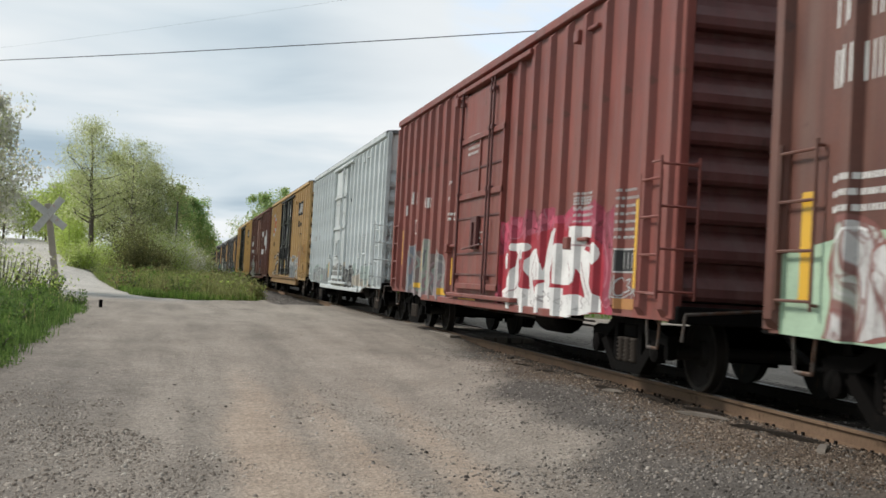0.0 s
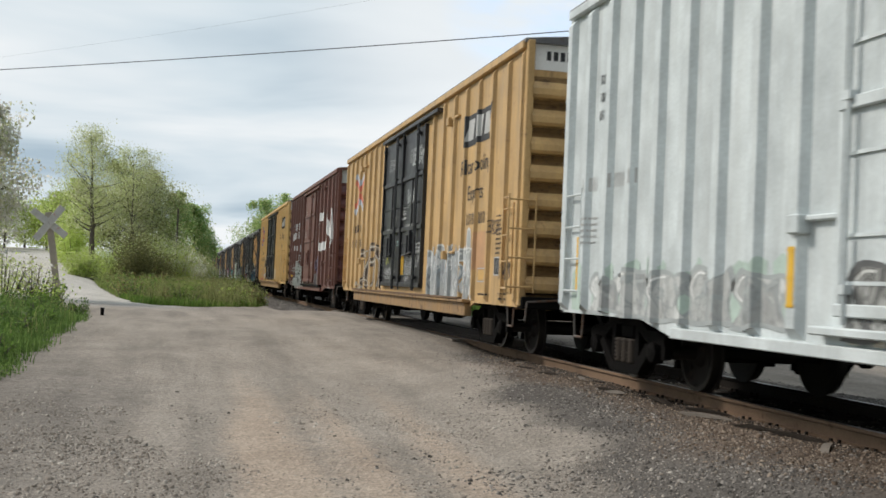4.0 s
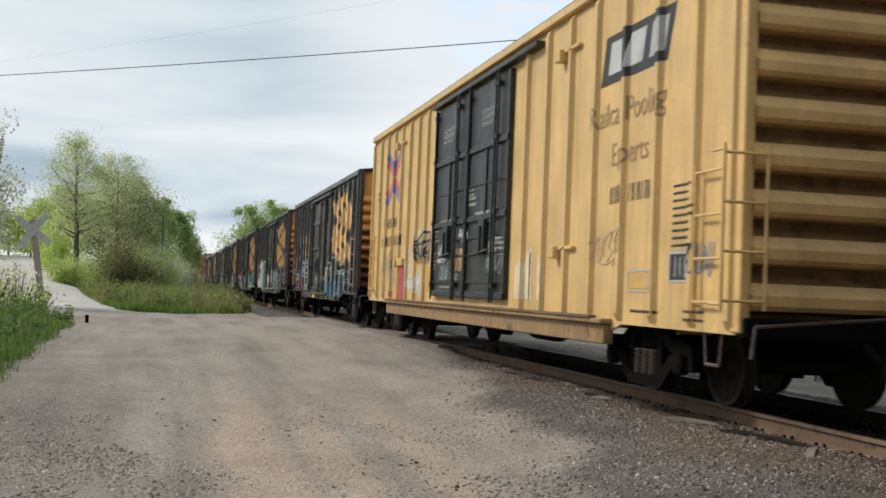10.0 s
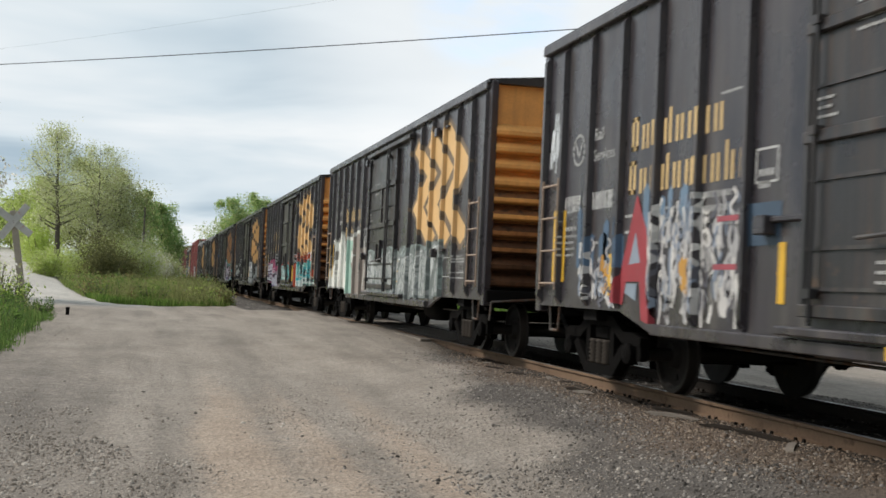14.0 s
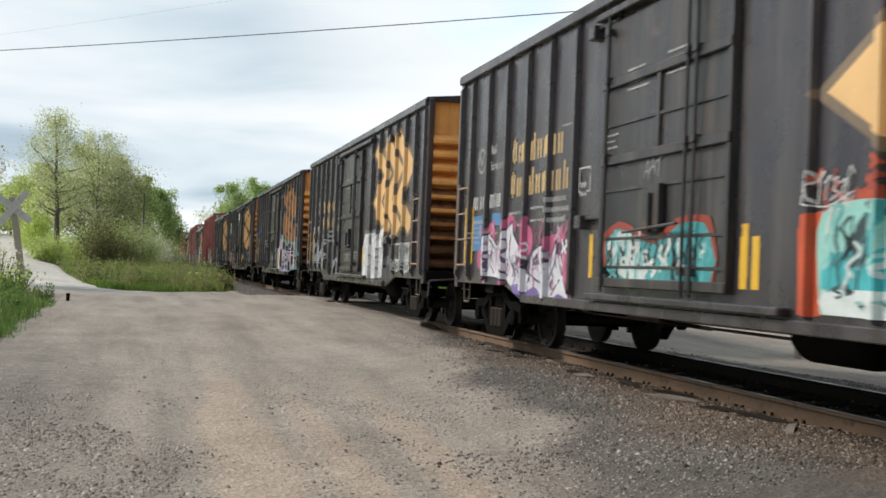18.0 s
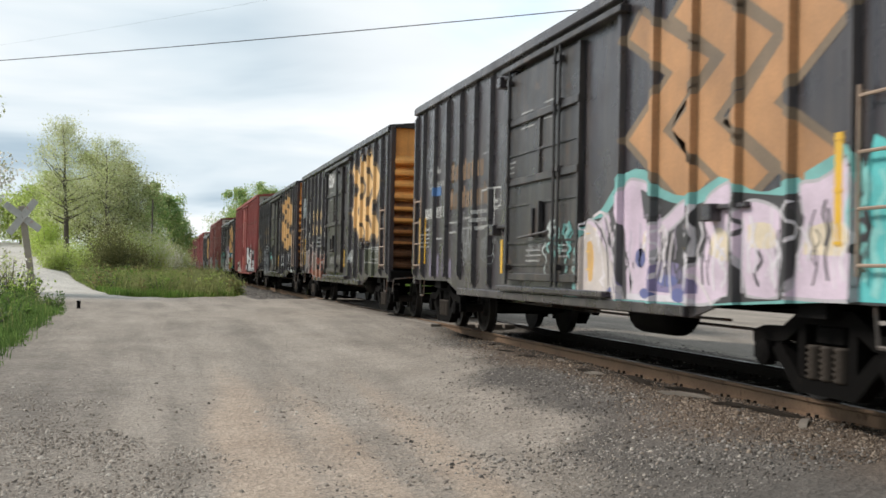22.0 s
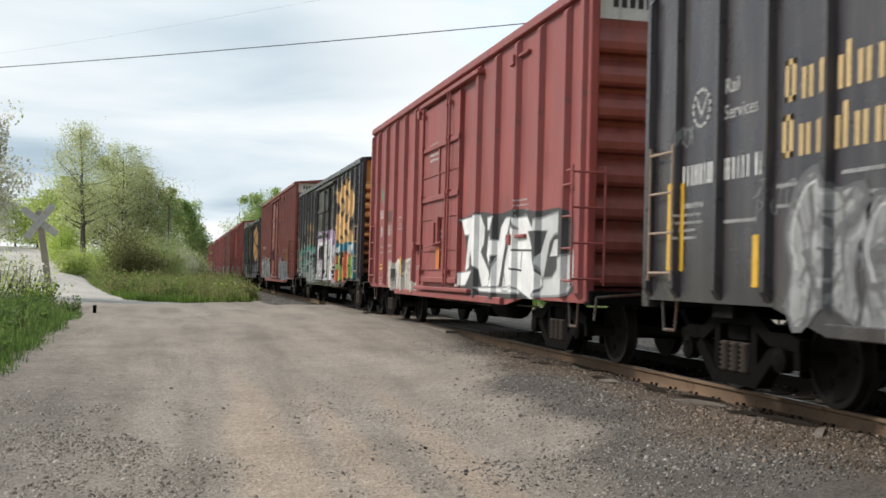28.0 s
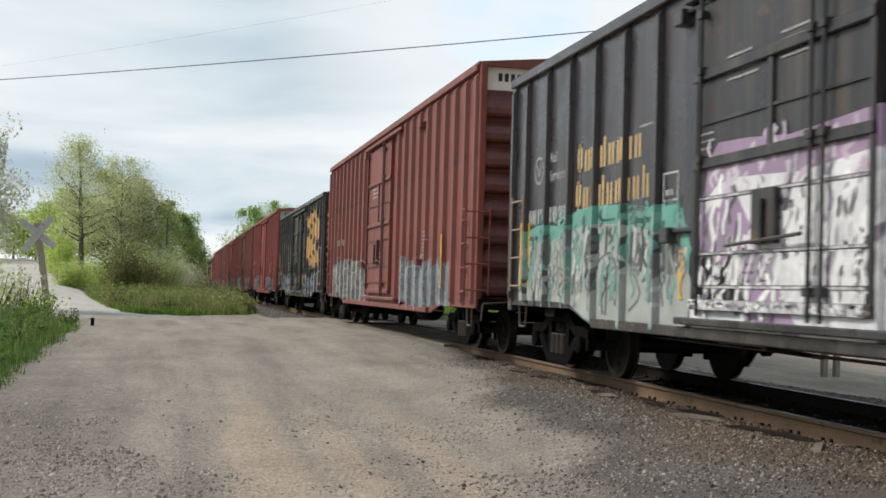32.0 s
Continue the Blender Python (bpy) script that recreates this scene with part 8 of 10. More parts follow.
paint_shapes("tan_patch", c, "yellow", [rect(-0.94, 0.02, 1.42, 1.82)], mural((0.44, 0.27, 0.10), (0.36, 0.21, 0.08), (0.16, 0.10, 0.05), 0.6, 0.03, 0.1), 0.0045, "tan sprayed panel")
paint_shapes("panel_border", c, "yellow", frame_rect(-0.98, -0.43, 1.27, 1.38, 0.015), M["stencil"], 0.0045)
data_block(c, "yellow", 56, (-0.94, 1.30, 0.46, 0.045, 1, 0.1), (-1.73, 1.13, 0.9, 0.045, 1, 0.1), (-2.25, 2.25, 0.3, 0.04, 4, 0.09))
scribble(c, "yellow", -0.45, 0.1, 1.9, 2.2, 46, (0.5, 0.5, 0.5), 0.045, 3)
drips(c, "yellow", 2.7, 4.2, 1.0, 1.75, (0.66, 0.55, 0.36), 53, 6)
scribble(c, "yellow", 5.8, 6.7, 1.4, 1.9, 54, TAN, 0.02, 6)
scribble(c, "yellow", 8.3, 8.9, 1.3, 1.7, 55, (0.25, 0.25, 0.27), 0.035, 5)
# slate cars, one by one
c = CARS[6][0]
drips(c, "slate", -6.5, -4.9, 1.35, 2.1, (0.07, 0.12, 0.19), 62, 7)
drips(c, "slate", -4.6, -3.4, 1.6, 2.3, (0.13, 0.20, 0.28), 61, 6)
CHALK = [(0.62, 0.60, 0.57), (0.52, 0.50, 0.48), (0.40, 0.39, 0.39)]
for a0, a1, z0, z1, n, seed in ((-6.35, -5.25, 0.98, 1.7, 26, 63), (-5.7, -5.2, 0.9, 1.3, 10, 64), (-4.3, -3.45, 0.78, 2.05, 34, 65), (-3.5, -2.5, 0.78, 2.1, 40, 66)):
    wisps(c, "slate", a0, a1, z0, z1, n, CHALK, seed, 0.05, 0.0056, 0.0, 0.45)
    wisps(c, "slate", a0, a1, z0, z1, n // 2, [(0.22, 0.26, 0.33), (0.10, 0.10, 0.12)], seed + 20, 0.03, 0.0072, 0.0, 0.4)
wisps(c, "slate", -5.65, -5.4, 1.05, 1.5, 5, [(0.50, 0.24, 0.03)], 67, 0.07, 0.0066)
wisps(c, "slate", -3.7, -3.5, 0.9, 1.5, 4, [(0.50, 0.26, 0.05)], 68, 0.07, 0.0066)
blob(c, "slate", ((-5.25, 0.98), (-4.75, 2.12), (-4.5, 1.75), (-4.2, 0.78), (-4.55, 0.8), (-4.62, 1.2), (-4.95, 1.2), (-5.05, 0.95)), (0.30, 0.035, 0.045), 0.0088, 1)
blob(c, "slate", ((-4.9, 1.38), (-4.75, 1.72), (-4.62, 1.4)), (0.26, 0.30, 0.36), 0.0095, 1)
blob(c, "slate", ((-4.98, 1.08), (-4.95, 1.18), (-4.68, 1.18), (-4.7, 1.0)), (0.22, 0.27, 0.32), 0.0095, 1)
paint_shapes("graffiti_fill", c, "slate", [rect(-3.05, -2.6, 1.32, 1.37), rect(-3.0, -2.6, 1.75, 1.8)], spray((0.34, 0.07, 0.09)), 0.0088)
paint_shapes("blue_patch", c, "slate", [rect(-2.42, -1.93, 1.52, 1.88)], spray((0.045, 0.075, 0.115)), 0.0045)
paint_shapes("yellow_panel", c, "slate", [rect(-0.32, 0.22, 0.70, 0.79)], M["strip"], 0.112)
paint_shapes("white_patch", c, "slate", [rect(0.40, 0.52, 1.63, 1.79), rect(0.55, 0.68, 1.63, 1.79)], M["stencil"], 0.0045)
scribble(c, "slate", -7.5, -7.15, 2.45, 3.35, 69, (0.55, 0.58, 0.60), 0.05, 4)
blob(c, "slate", ((1.32, 0.82), (1.74, 1.22), (2.62, 1.25), (3.15, 0.99), (3.54, 1.22), (4.27, 1.17), (4.91, 1.27), (5.34, 1.51), (5.35, 1.22), (5.22, 0.93), (4.83, 0.86), (4.29, 0.77), (2.43, 0.77)), (0.06, 0.15, 0.21), 0.006)
blob(c, "slate", ((1.99, 1.22), (2.13, 1.6), (2.45, 1.59), (2.39, 1.22)), (0.30, 0.16, 0.15), 0.0055)
blob(c, "slate", ((3.58, 1.61), (4.19, 1.59), (4.2, 1.46), (3.65, 1.43)), (0.36, 0.13, 0.13), 0.0055)
for shape in (((2.67, 1.25), (2.71, 1.46), (3.12, 1.51), (3.13, 1.25)), ((1.55, 1.3), (1.6, 1.6), (1.85, 1.55), (1.85, 1.3)), ((4.3, 1.5), (4.4, 1.72), (4.8, 1.7), (4.75, 1.5))):
    blob(c, "slate", shape, (0.34, 0.35, 0.32), 0.0058)
PALE_RUNS = (((1.55, 1.35), (1.45, 1.55), (1.62, 1.68), (1.96, 1.62), (2.2, 1.82), (2.63, 1.81), (2.65, 1.58), (2.96, 1.72), (3.24, 1.77), (3.23, 1.92), (3.49, 1.96), (3.65, 1.89), (3.64, 1.67), (3.95, 1.63)), ((4.24, 1.75), (4.23, 1.88), (4.67, 1.89), (4.73, 1.73), (5.28, 1.73), (5.15, 1.51)), ((4.9, 1.46), (5.34, 1.46), (5.61, 1.36), (5.56, 1.22), (5.54, 1.04), (5.76, 0.95)))
lines(c, "slate", PALE_RUNS, (0.46, 0.52, 0.48), 0.055, 0.0085)
lines(c, "slate", (((2.08, 1.1), (2.14, 1.47), (2.37, 1.65)), ((2.71, 1.1), (2.76, 1.4), (3.25, 1.57), (3.13, 1.22)), ((3.68, 0.89), (3.79, 1.22), (3.58, 1.56)), ((4.29, 0.82), (4.5, 1.12), (4.59, 1.48)), ((4.83, 0.88), (4.76, 1.12), (4.9, 1.47)), ((1.76, 0.9), (1.82, 1.22), (1.63, 1.42)), ((3.99, 0.84), (4.1, 1.12), (3.97, 1.38)), ((3.02, 0.8), (2.93, 1.04), (3.06, 1.22))), (0.40, 0.46, 0.44), 0.045, 0.0088)
wisps(c, "slate", 1.4, 5.4, 0.8, 1.6, 110, [(0.10, 0.24, 0.32), (0.36, 0.42, 0.42), (0.03, 0.05, 0.07), (0.05, 0.11, 0.16), (0.24, 0.14, 0.13)], 64, 0.04, 0.0092, 0.0, 0.4)
c = CARS[7][0]
GHOST = ((-7.06, 0.92), (-7.06, 1.23), (-6.73, 1.47), (-6.24, 1.58), (-6.14, 1.69), (-6.26, 1.87), (-6.21, 2.15), (-5.94, 2.1), (-5.69, 2.17), (-5.58, 2.37), (-5.28, 2.36), (-5.11, 2.28), (-4.95, 2.06), (-4.8, 1.64), (-4.62, 1.33), (-4.51, 1.08), (-4.55, 0.92), (-4.75, 0.85), (-5.08, 0.92))
blob(c, "slate", ((-4.55, 0.8), (-4.9, 1.4), (-4.62, 2.2), (-4.2, 2.12), (-3.7, 2.1), (-3.3, 2.22), (-2.85, 2.25), (-2.6, 1.9), (-1.9, 1.9), (-1.62, 1.7), (-1.62, 0.74), (-4.3, 0.74)), (0.27, 0.23, 0.20), 0.0048, name="graffiti_cloud")
rim(c, "slate", GHOST, (0.13, 0.125, 0.12), 0.20, 0.0052)
rim(c, "slate", GHOST, (0.42, 0.42, 0.39), 0.10, 0.0058)
blob(c, "slate", GHOST, (0.74, 0.74, 0.68), 0.0066)
blob(c, "slate", ((-5.73, 0.93), (-5.72, 1.23), (-5.54, 1.38), (-5.39, 1.23), (-5.36, 0.94)), (0.27, 0.23, 0.20), 0.0074)
blob(c, "slate", ((-6.25, 1.6), (-6.1, 1.85), (-5.85, 1.85), (-5.95, 1.66)), (0.25, 0.24, 0.22), 0.0074)
blob(c, "slate", ((-4.54, 0.79), (-4.49, 1.23), (-4.44, 1.58), (-4.6, 1.88), (-4.62, 2.13), (-4.47, 2.24), (-4.13, 2.14), (-3.77, 2.06), (-3.76, 1.87), (-4.01, 1.84), (-3.99, 1.51), (-3.82, 1.37), (-3.79, 1.09), (-3.66, 0.77), (-4.34, 0.76)), (0.33, 0.50, 0.42), 0.0070, 2)
blob(c, "slate", ((-4.02, 1.84), (-3.55, 1.86), (-3.42, 1.78), (-3.58, 1.57), (-3.92, 1.55)), (0.74, 0.74, 0.68), 0.0078, 2)
blob(c, "slate", ((-2.96, 0.75), (-2.86, 0.94), (-2.96, 1.34), (-2.88, 1.34), (-2.75, 0.95), (-2.61, 0.75)), (0.62, 0.60, 0.55), 0.0078, 2)
ARC = ((-4.61, 1.93), (-4.62, 2.18), (-4.48, 2.32), (-4.23, 2.23), (-3.78, 2.21), (-3.45, 2.25), (-3.29, 2.34), (-3.07, 2.36), (-2.85, 2.31), (-2.76, 2.18), (-2.69, 1.92), (-2.73, 1.52))
lines(c, "slate", (ARC, ((-3.4, 1.75), (-3.6, 1.45), (-3.78, 1.2), (-3.6, 0.8)), ((-2.7, 1.9), (-2.5, 1.5), (-2.55, 1.2))), (0.13, 0.125, 0.12), 0.15, 0.0082)
lines(c, "slate", [[(a + 0.03, z - 0.07) for a, z in ARC], ((-3.34, 1.75), (-3.54, 1.45), (-3.72, 1.2), (-3.54, 0.8)), ((-2.3, 2.1), (-2.1, 1.5), (-2.3, 0.9)), ((-1.9, 1.8), (-1.8, 1.3), (-1.9, 0.85))], (0.58, 0.58, 0.54), 0.085, 0.0088)
wisps(c, "slate", -6.2, -4.8, 1.1, 2.2, 9, [(0.46, 0.46, 0.43)], 71, 0.04, 0.0078)
graffiti(c, "slate", -1.5, 5.2, 0.80, 1.85, 7, (0.52, 0.56, 0.54), (0.16, 0.20, 0.19), 72, back=(0.30, 0.40, 0.37), thick=0.28)
c = CARS[8][0]
for a, z, ra, rz in ((-6.4, 1.26, 0.16, 0.16), (-5.86, 1.62, 0.2, 0.18), (-4.96, 1.74, 0.2, 0.14), (-4.25, 1.5, 0.28, 0.22), (-2.8, 1.15, 0.2, 0.26), (-2.66, 0.9, 0.16, 0.17), (-3.2, 1.45, 0.2, 0.12)):
    blob(c, "slate", oval(a, z, ra, rz), (0.46, 0.10, 0.20), 0.0045, 2, "graffiti_halo")
wisps(c, "slate", -6.5, -2.6, 0.85, 1.85, 46, [(0.44, 0.11, 0.21), (0.30, 0.08, 0.15), (0.50, 0.30, 0.38)], 88, 0.05, 0.0052, 0.2, 0.35)
LILAC_FORM = ((-6.28, 0.99), (-6.12, 1.37), (-6.24, 1.51), (-5.95, 1.64), (-5.55, 1.46), (-5.29, 1.59), (-4.87, 1.78), (-4.81, 1.61), (-4.51, 1.42), (-4.25, 1.17), (-4.11, 1.05), (-4.03, 1.29), (-3.75, 1.42), (-3.41, 1.43), (-3.39, 1.18), (-3.14, 1.4), (-3.09, 1.49), (-3.01, 1.35), (-2.87, 1.13), (-2.67, 0.86), (-2.6, 0.76), (-3.35, 0.74), (-4.68, 0.78), (-5.04, 0.95))
blob(c, "slate", LILAC_FORM, (0.60, 0.60, 0.64), 0.006, 2)
rim(c, "slate", LILAC_FORM, (0.05, 0.035, 0.07), 0.03, 0.0066, 2)
blob(c, "slate", ((-4.68, 0.78), (-4.86, 0.88), (-4.46, 0.91), (-4.21, 0.81), (-3.85, 0.89), (-3.62, 0.8), (-3.65, 0.75)), (0.17, 0.11, 0.33), 0.0075)
blob(c, "slate", ((-3.09, 0.75), (-2.99, 0.82), (-2.78, 0.8), (-2.71, 0.75)), (0.17, 0.11, 0.33), 0.0075)
blob(c, "slate", ((-3.92, 1.17), (-3.79, 1.35), (-3.59, 1.19)), (0.04, 0.03, 0.05), 0.0075, 1)
lines(c, "slate", (((-5.95, 1.55), (-5.7, 1.4), (-5.9, 1.25), (-5.65, 1.05)), ((-5.4, 1.4), (-5.3, 1.15), (-5.0, 1.02)), ((-4.9, 1.6), (-4.95, 1.3), (-4.7, 1.1)), ((-4.6, 1.3), (-4.4, 1.05), (-4.3, 0.95)), ((-4.0, 1.05), (-3.6, 0.95), (-3.45, 1.1)), ((-3.3, 1.0), (-3.1, 1.2), (-3.05, 1.4)), ((-3.2, 0.8), (-2.9, 1.0))), (0.05, 0.035, 0.07), 0.03, 0.0082)
wisps(c, "slate", -6.1, -2.7, 0.8, 1.55, 64, [(0.72, 0.72, 0.75), (0.40, 0.40, 0.46), (0.12, 0.08, 0.15), (0.45, 0.16, 0.28)], 81, 0.028, 0.0088)
paint_shapes("blue_patch", c, "slate", [rect(-6.87, -6.25, 1.38, 1.92), rect(-5.85, -5.32, 1.75, 1.93)], spray((0.07, 0.20, 0.40)), 0.003)
blob(c, "slate", ((2.48, 0.84), (2.38, 1.49), (2.81, 1.64), (3.76, 1.79), (4.33, 1.71), (4.96, 1.84), (5.54, 1.89), (5.95, 1.97), (6.25, 1.84), (6.72, 1.58), (6.81, 1.38), (7.37, 1.41), (7.52, 0.97), (7.31, 0.97), (6.82, 1.2), (6.08, 1.3), (2.99, 1.3), (2.78, 0.84)), (0.50, 0.075, 0.025), 0.0042, 2, "graffiti_halo")
blob(c, "slate", ((2.73, 0.84), (2.66, 1.29), (2.72, 1.61), (3.22, 1.69), (3.77, 1.64), (4.2, 1.57), (4.73, 1.67), (5.33, 1.61), (5.67, 1.78), (5.91, 1.79), (6.07, 1.66), (6.49, 1.66), (6.57, 1.4), (6.74, 1.22), (6.78, 1.13), (6.75, 0.95), (5.01, 0.94), (4.38, 0.84), (3.03, 0.84)), (0.26, 0.53, 0.47), 0.0055, 2)
blob(c, "slate", ((2.73, 1.03), (2.83, 1.29), (3.79, 1.34), (4.74, 1.39), (5.45, 1.48), (5.97, 1.71), (6.08, 1.51), (6.18, 1.27), (6.74, 1.22), (6.76, 1.13), (6.1, 1.1), (5, 1.16), (4.09, 1.04)), (0.055, 0.40, 0.43), 0.0063)
blob(c, "slate", ((2.78, 0.84), (2.77, 1.03), (3.95, 1.03), (4.88, 1.14), (5.79, 1.12), (6.1, 1.02), (7.31, 1.02), (7.32, 0.96), (5.01, 0.95), (4.38, 0.84), (3.03, 0.84)), (0.60, 0.66, 0.64), 0.007, 2)
blob(c, "slate", ((6.95, 1.04), (6.99, 1.26), (7.26, 1.27), (7.31, 1.04)), (0.30, 0.55, 0.50), 0.0055, 1)
for shape in (((6.08, 1.32), (6.17, 1.51), (6.41, 1.6), (6.57, 1.4), (6.58, 1.26)), ((5.58, 1.01), (5.79, 1.13), (6.52, 1.09), (6.52, 1), (6.1, 1.04)), ((3.1, 1.2), (3.15, 1.5), (3.35, 1.58), (3.4, 1.25)), ((4.05, 1.1), (4.15, 1.3), (4.3, 1.35), (4.3, 1.1)), ((5.0, 1.3), (5.05, 1.35), (5.4, 1.33), (5.35, 1.22), (5.05, 1.2)), ((5.55, 1.3), (5.6, 1.45), (5.85, 1.42), (5.85, 1.28))):
    blob(c, "slate", shape, (0.025, 0.05, 0.055), 0.0078)
wisps(c, "slate", 2.75, 6.7, 0.95, 1.7, 120, [(0.02, 0.045, 0.05), (0.30, 0.55, 0.51), (0.055, 0.33, 0.35), (0.05, 0.10, 0.11), (0.52, 0.60, 0.58)], 82, 0.03, 0.0086, 0.12, 0.55)
wisps(c, "slate", 2.6, 6.9, 1.5, 2.0, 60, [(0.46, 0.08, 0.035), (0.34, 0.06, 0.035), (0.03, 0.03, 0.03)], 86, 0.05, 0.0048, 0.2)
scribble(c, "slate", 5.95, 6.7, 1.66, 1.98, 87, (0.60, 0.58, 0.58), 0.025, 12)
wisps(c, "slate", 2.9, 7.2, 0.86, 1.1, 40, [(0.62, 0.66, 0.64), (0.05, 0.09, 0.10), (0.30, 0.50, 0.48)], 80, 0.022, 0.0092)
blob(c, "slate", ((-1.42, 1.54), (-1.38, 1.2), (-0.9, 1.0), (-0.3, 0.98), (1.1, 0.98), (1.1, 1.55), (0.9, 1.66), (0.38, 1.65), (-0.11, 1.47), (-0.6, 1.58), (-1.0, 1.66)), (0.30, 0.05, 0.03), 0.0045, 2, "graffiti_halo")
blob(c, "slate", ((-1.35, 1.45), (-1.3, 1.2), (-0.85, 1.02), (1.05, 1.0), (1.02, 1.5), (0.8, 1.6), (0.4, 1.58), (-0.1, 1.4), (-0.6, 1.5), (-1.0, 1.58)), (0.05, 0.30, 0.31), 0.0056, 2)
blob(c, "slate", ((-1.3, 1.42), (-1.2, 1.2), (-0.8, 1.05), (-0.3, 1.05), (-0.4, 1.35), (-0.7, 1.52), (-1.0, 1.55)), (0.50, 0.56, 0.54), 0.0064, 2)
wisps(c, "slate", -1.3, 1.05, 1.0, 1.6, 54, [(0.02, 0.035, 0.04), (0.02, 0.035, 0.04), (0.55, 0.60, 0.58), (0.10, 0.40, 0.40)], 83, 0.04, 0.0078, 0.1, 0.6)
scribble(c, "slate", -0.4, 0.0, 2.05, 2.3, 85, (0.34, 0.34, 0.34), 0.018, 3)
scribble(c, "slate", 2.42, 3.1, 1.62, 1.95, 84, (0.55, 0.54, 0.53), 0.018, 7)
paint_shapes("yellow_panel", c, "slate", [rect(1.5, 1.62, 1.0, 1.45), rect(1.7, 1.82, 1.0, 1.45)], M["strip"], 0.0045)
c = CARS[9][0]
blob(c, "slate", ((1.5, 0.78), (1.55, 1.6), (1.75, 1.92), (2.36, 1.88), (3.05, 1.93), (3.3, 1.82), (3.7, 1.98), (3.96, 2.02), (4.05, 1.9), (4.0, 1.62), (3.85, 1.5), (4.1, 1.4), (4.15, 1.0), (4.05, 0.86), (3.5, 0.8)), (0.13, 0.13, 0.135), 0.0042, 1, "graffiti_shadow")
paint_shapes("white_rolled_paint", c, "slate", [[(1.62, 0.8), (1.66, 1.6), (1.85, 1.84), (2.36, 1.82), (3.02, 1.85), (3.08, 1.5), (3.2, 1.5), (3.3, 1.72), (3.7, 1.9), (3.98, 1.95), (3.98, 1.72), (3.78, 1.58), (3.9, 1.5), (4.1, 1.35), (4.1, 0.98), (3.95, 0.88), (3.4, 0.82)]], mural((0.68, 0.69, 0.68), (0.56, 0.57, 0.575), (0.36, 0.36, 0.37), 0.5, 0.02, 0.1), 0.005)
lines(c, "slate", (((1.95, 1.75), (1.92, 1.3), (2.05, 0.85)), ((2.2, 1.8), (2.3, 1.4), (2.22, 0.95)), ((2.45, 1.8), (2.5, 1.45), (2.75, 1.2), (2.8, 0.95)), ((2.62, 1.78), (2.65, 1.5), (2.9, 1.25), (2.92, 0.9)), ((2.8, 1.8), (2.82, 1.4), (2.95, 1.05), (3.1, 0.98)), ((3.15, 1.6), (3.15, 1.1), (3.3, 0.9)), ((3.35, 1.5), (3.6, 1.42), (3.4, 1.2), (3.55, 0.95), (3.7, 0.88)), ((3.55, 1.5), (3.85, 1.45), (3.6, 1.2), (3.85, 1.0))), (0.24, 0.24, 0.25), 0.035, 0.0062)
lines(c, "slate", (((2.08, 1.78), (2.1, 1.3), (2.12, 0.9)), ((2.38, 1.75), (2.42, 1.4), (2.55, 1.1)), ((3.02, 1.85), (3.04, 1.4), (3.15, 0.95)), ((3.45, 1.46), (3.7, 1.4), (3.5, 1.18), (3.7, 0.95))), (0.42, 0.42, 0.43), 0.07, 0.0058)
drips(c, "slate", 3.9, 4.5, 0.85, 1.3, (0.30, 0.305, 0.305), 95, 4, 0.0046)
paint_shapes("graffiti_fill", c, "slate", [rect(3.9, 4.28, 1.66, 1.75), rect(4.26, 4.8, 1.51, 1.56)], spray((0.02, 0.02, 0.02)), 0.0066)
scribble(c, "slate", 4.3, 4.95, 1.58, 1.76, 96, (0.50, 0.51, 0.49), 0.03, 7)
drips(c, "slate", 4.33, 4.9, 1.12, 1.42, (0.16, 0.165, 0.16), 97, 4, 0.0046)
paint_shapes("chalk_frame", c, "slate", frame_rect(5.2, 5.76, 1.22, 1.57, 0.03) + [rect(5.3, 5.32, 1.22, 1.57), rect(5.62, 5.64, 1.22, 1.57)] + frame_rect(6.05, 6.6, 1.22, 1.57, 0.03) + [rect(6.17, 6.19, 1.3, 1.57), rect(6.48, 6.5, 1.3, 1.57)], spray((0.46, 0.47, 0.46)), 0.0048)
scribble(c, "slate", 5.1, 5.85, 0.98, 1.24, 98, (0.42, 0.43, 0.42), 0.035, 6)
scribble(c, "slate", 6.0, 6.68, 0.95, 1.42, 99, (0.46, 0.48, 0.46), 0.045, 6)
scribble(c, "slate", 6.0, 6.6, 1.6, 1.75, 90, (0.12, 0.12, 0.12), 0.02, 6)
scribble(c, "slate", -6.8, -5.6, 1.0, 1.9, 92, PALE, 0.03, 8)
scribble(c, "slate", -5.2, -4.2, 0.95, 1.8, 93, PALE, 0.03, 5)
scribble(c, "slate", -2.9, -2.2, 0.8, 1.6, 94, PALE, 0.035, 4)
paint_shapes("blue_patch", c, "slate", [rect(-6.8, -6.2, 1.45, 1.62)], spray((0.07, 0.16, 0.36)), 0.003)
c = CARS[10][0]
blob(c, "slate", ((1.2, 0.8), (1.28, 1.36), (1.38, 1.6), (2.01, 1.82), (2.6, 2.16), (3.17, 2.16), (3.54, 1.95), (4.2, 1.82), (4.79, 1.97), (5.34, 1.82), (5.66, 1.78), (6.07, 1.86), (6.6, 2), (6.88, 2.03), (6.92, 0.9), (1.2, 0.78)), (0.17, 0.40, 0.38), 0.0042, 2, "graffiti_halo")
blob(c, "slate", ((1.3, 0.8), (1.45, 1.6), (2.1, 1.72), (2.6, 1.98), (3.3, 1.9), (4.2, 1.72), (5.0, 1.82), (6.0, 1.72), (6.9, 1.85), (6.9, 0.92), (4.5, 0.8)), (0.045, 0.043, 0.045), 0.005, 2, "graffiti_cloud")
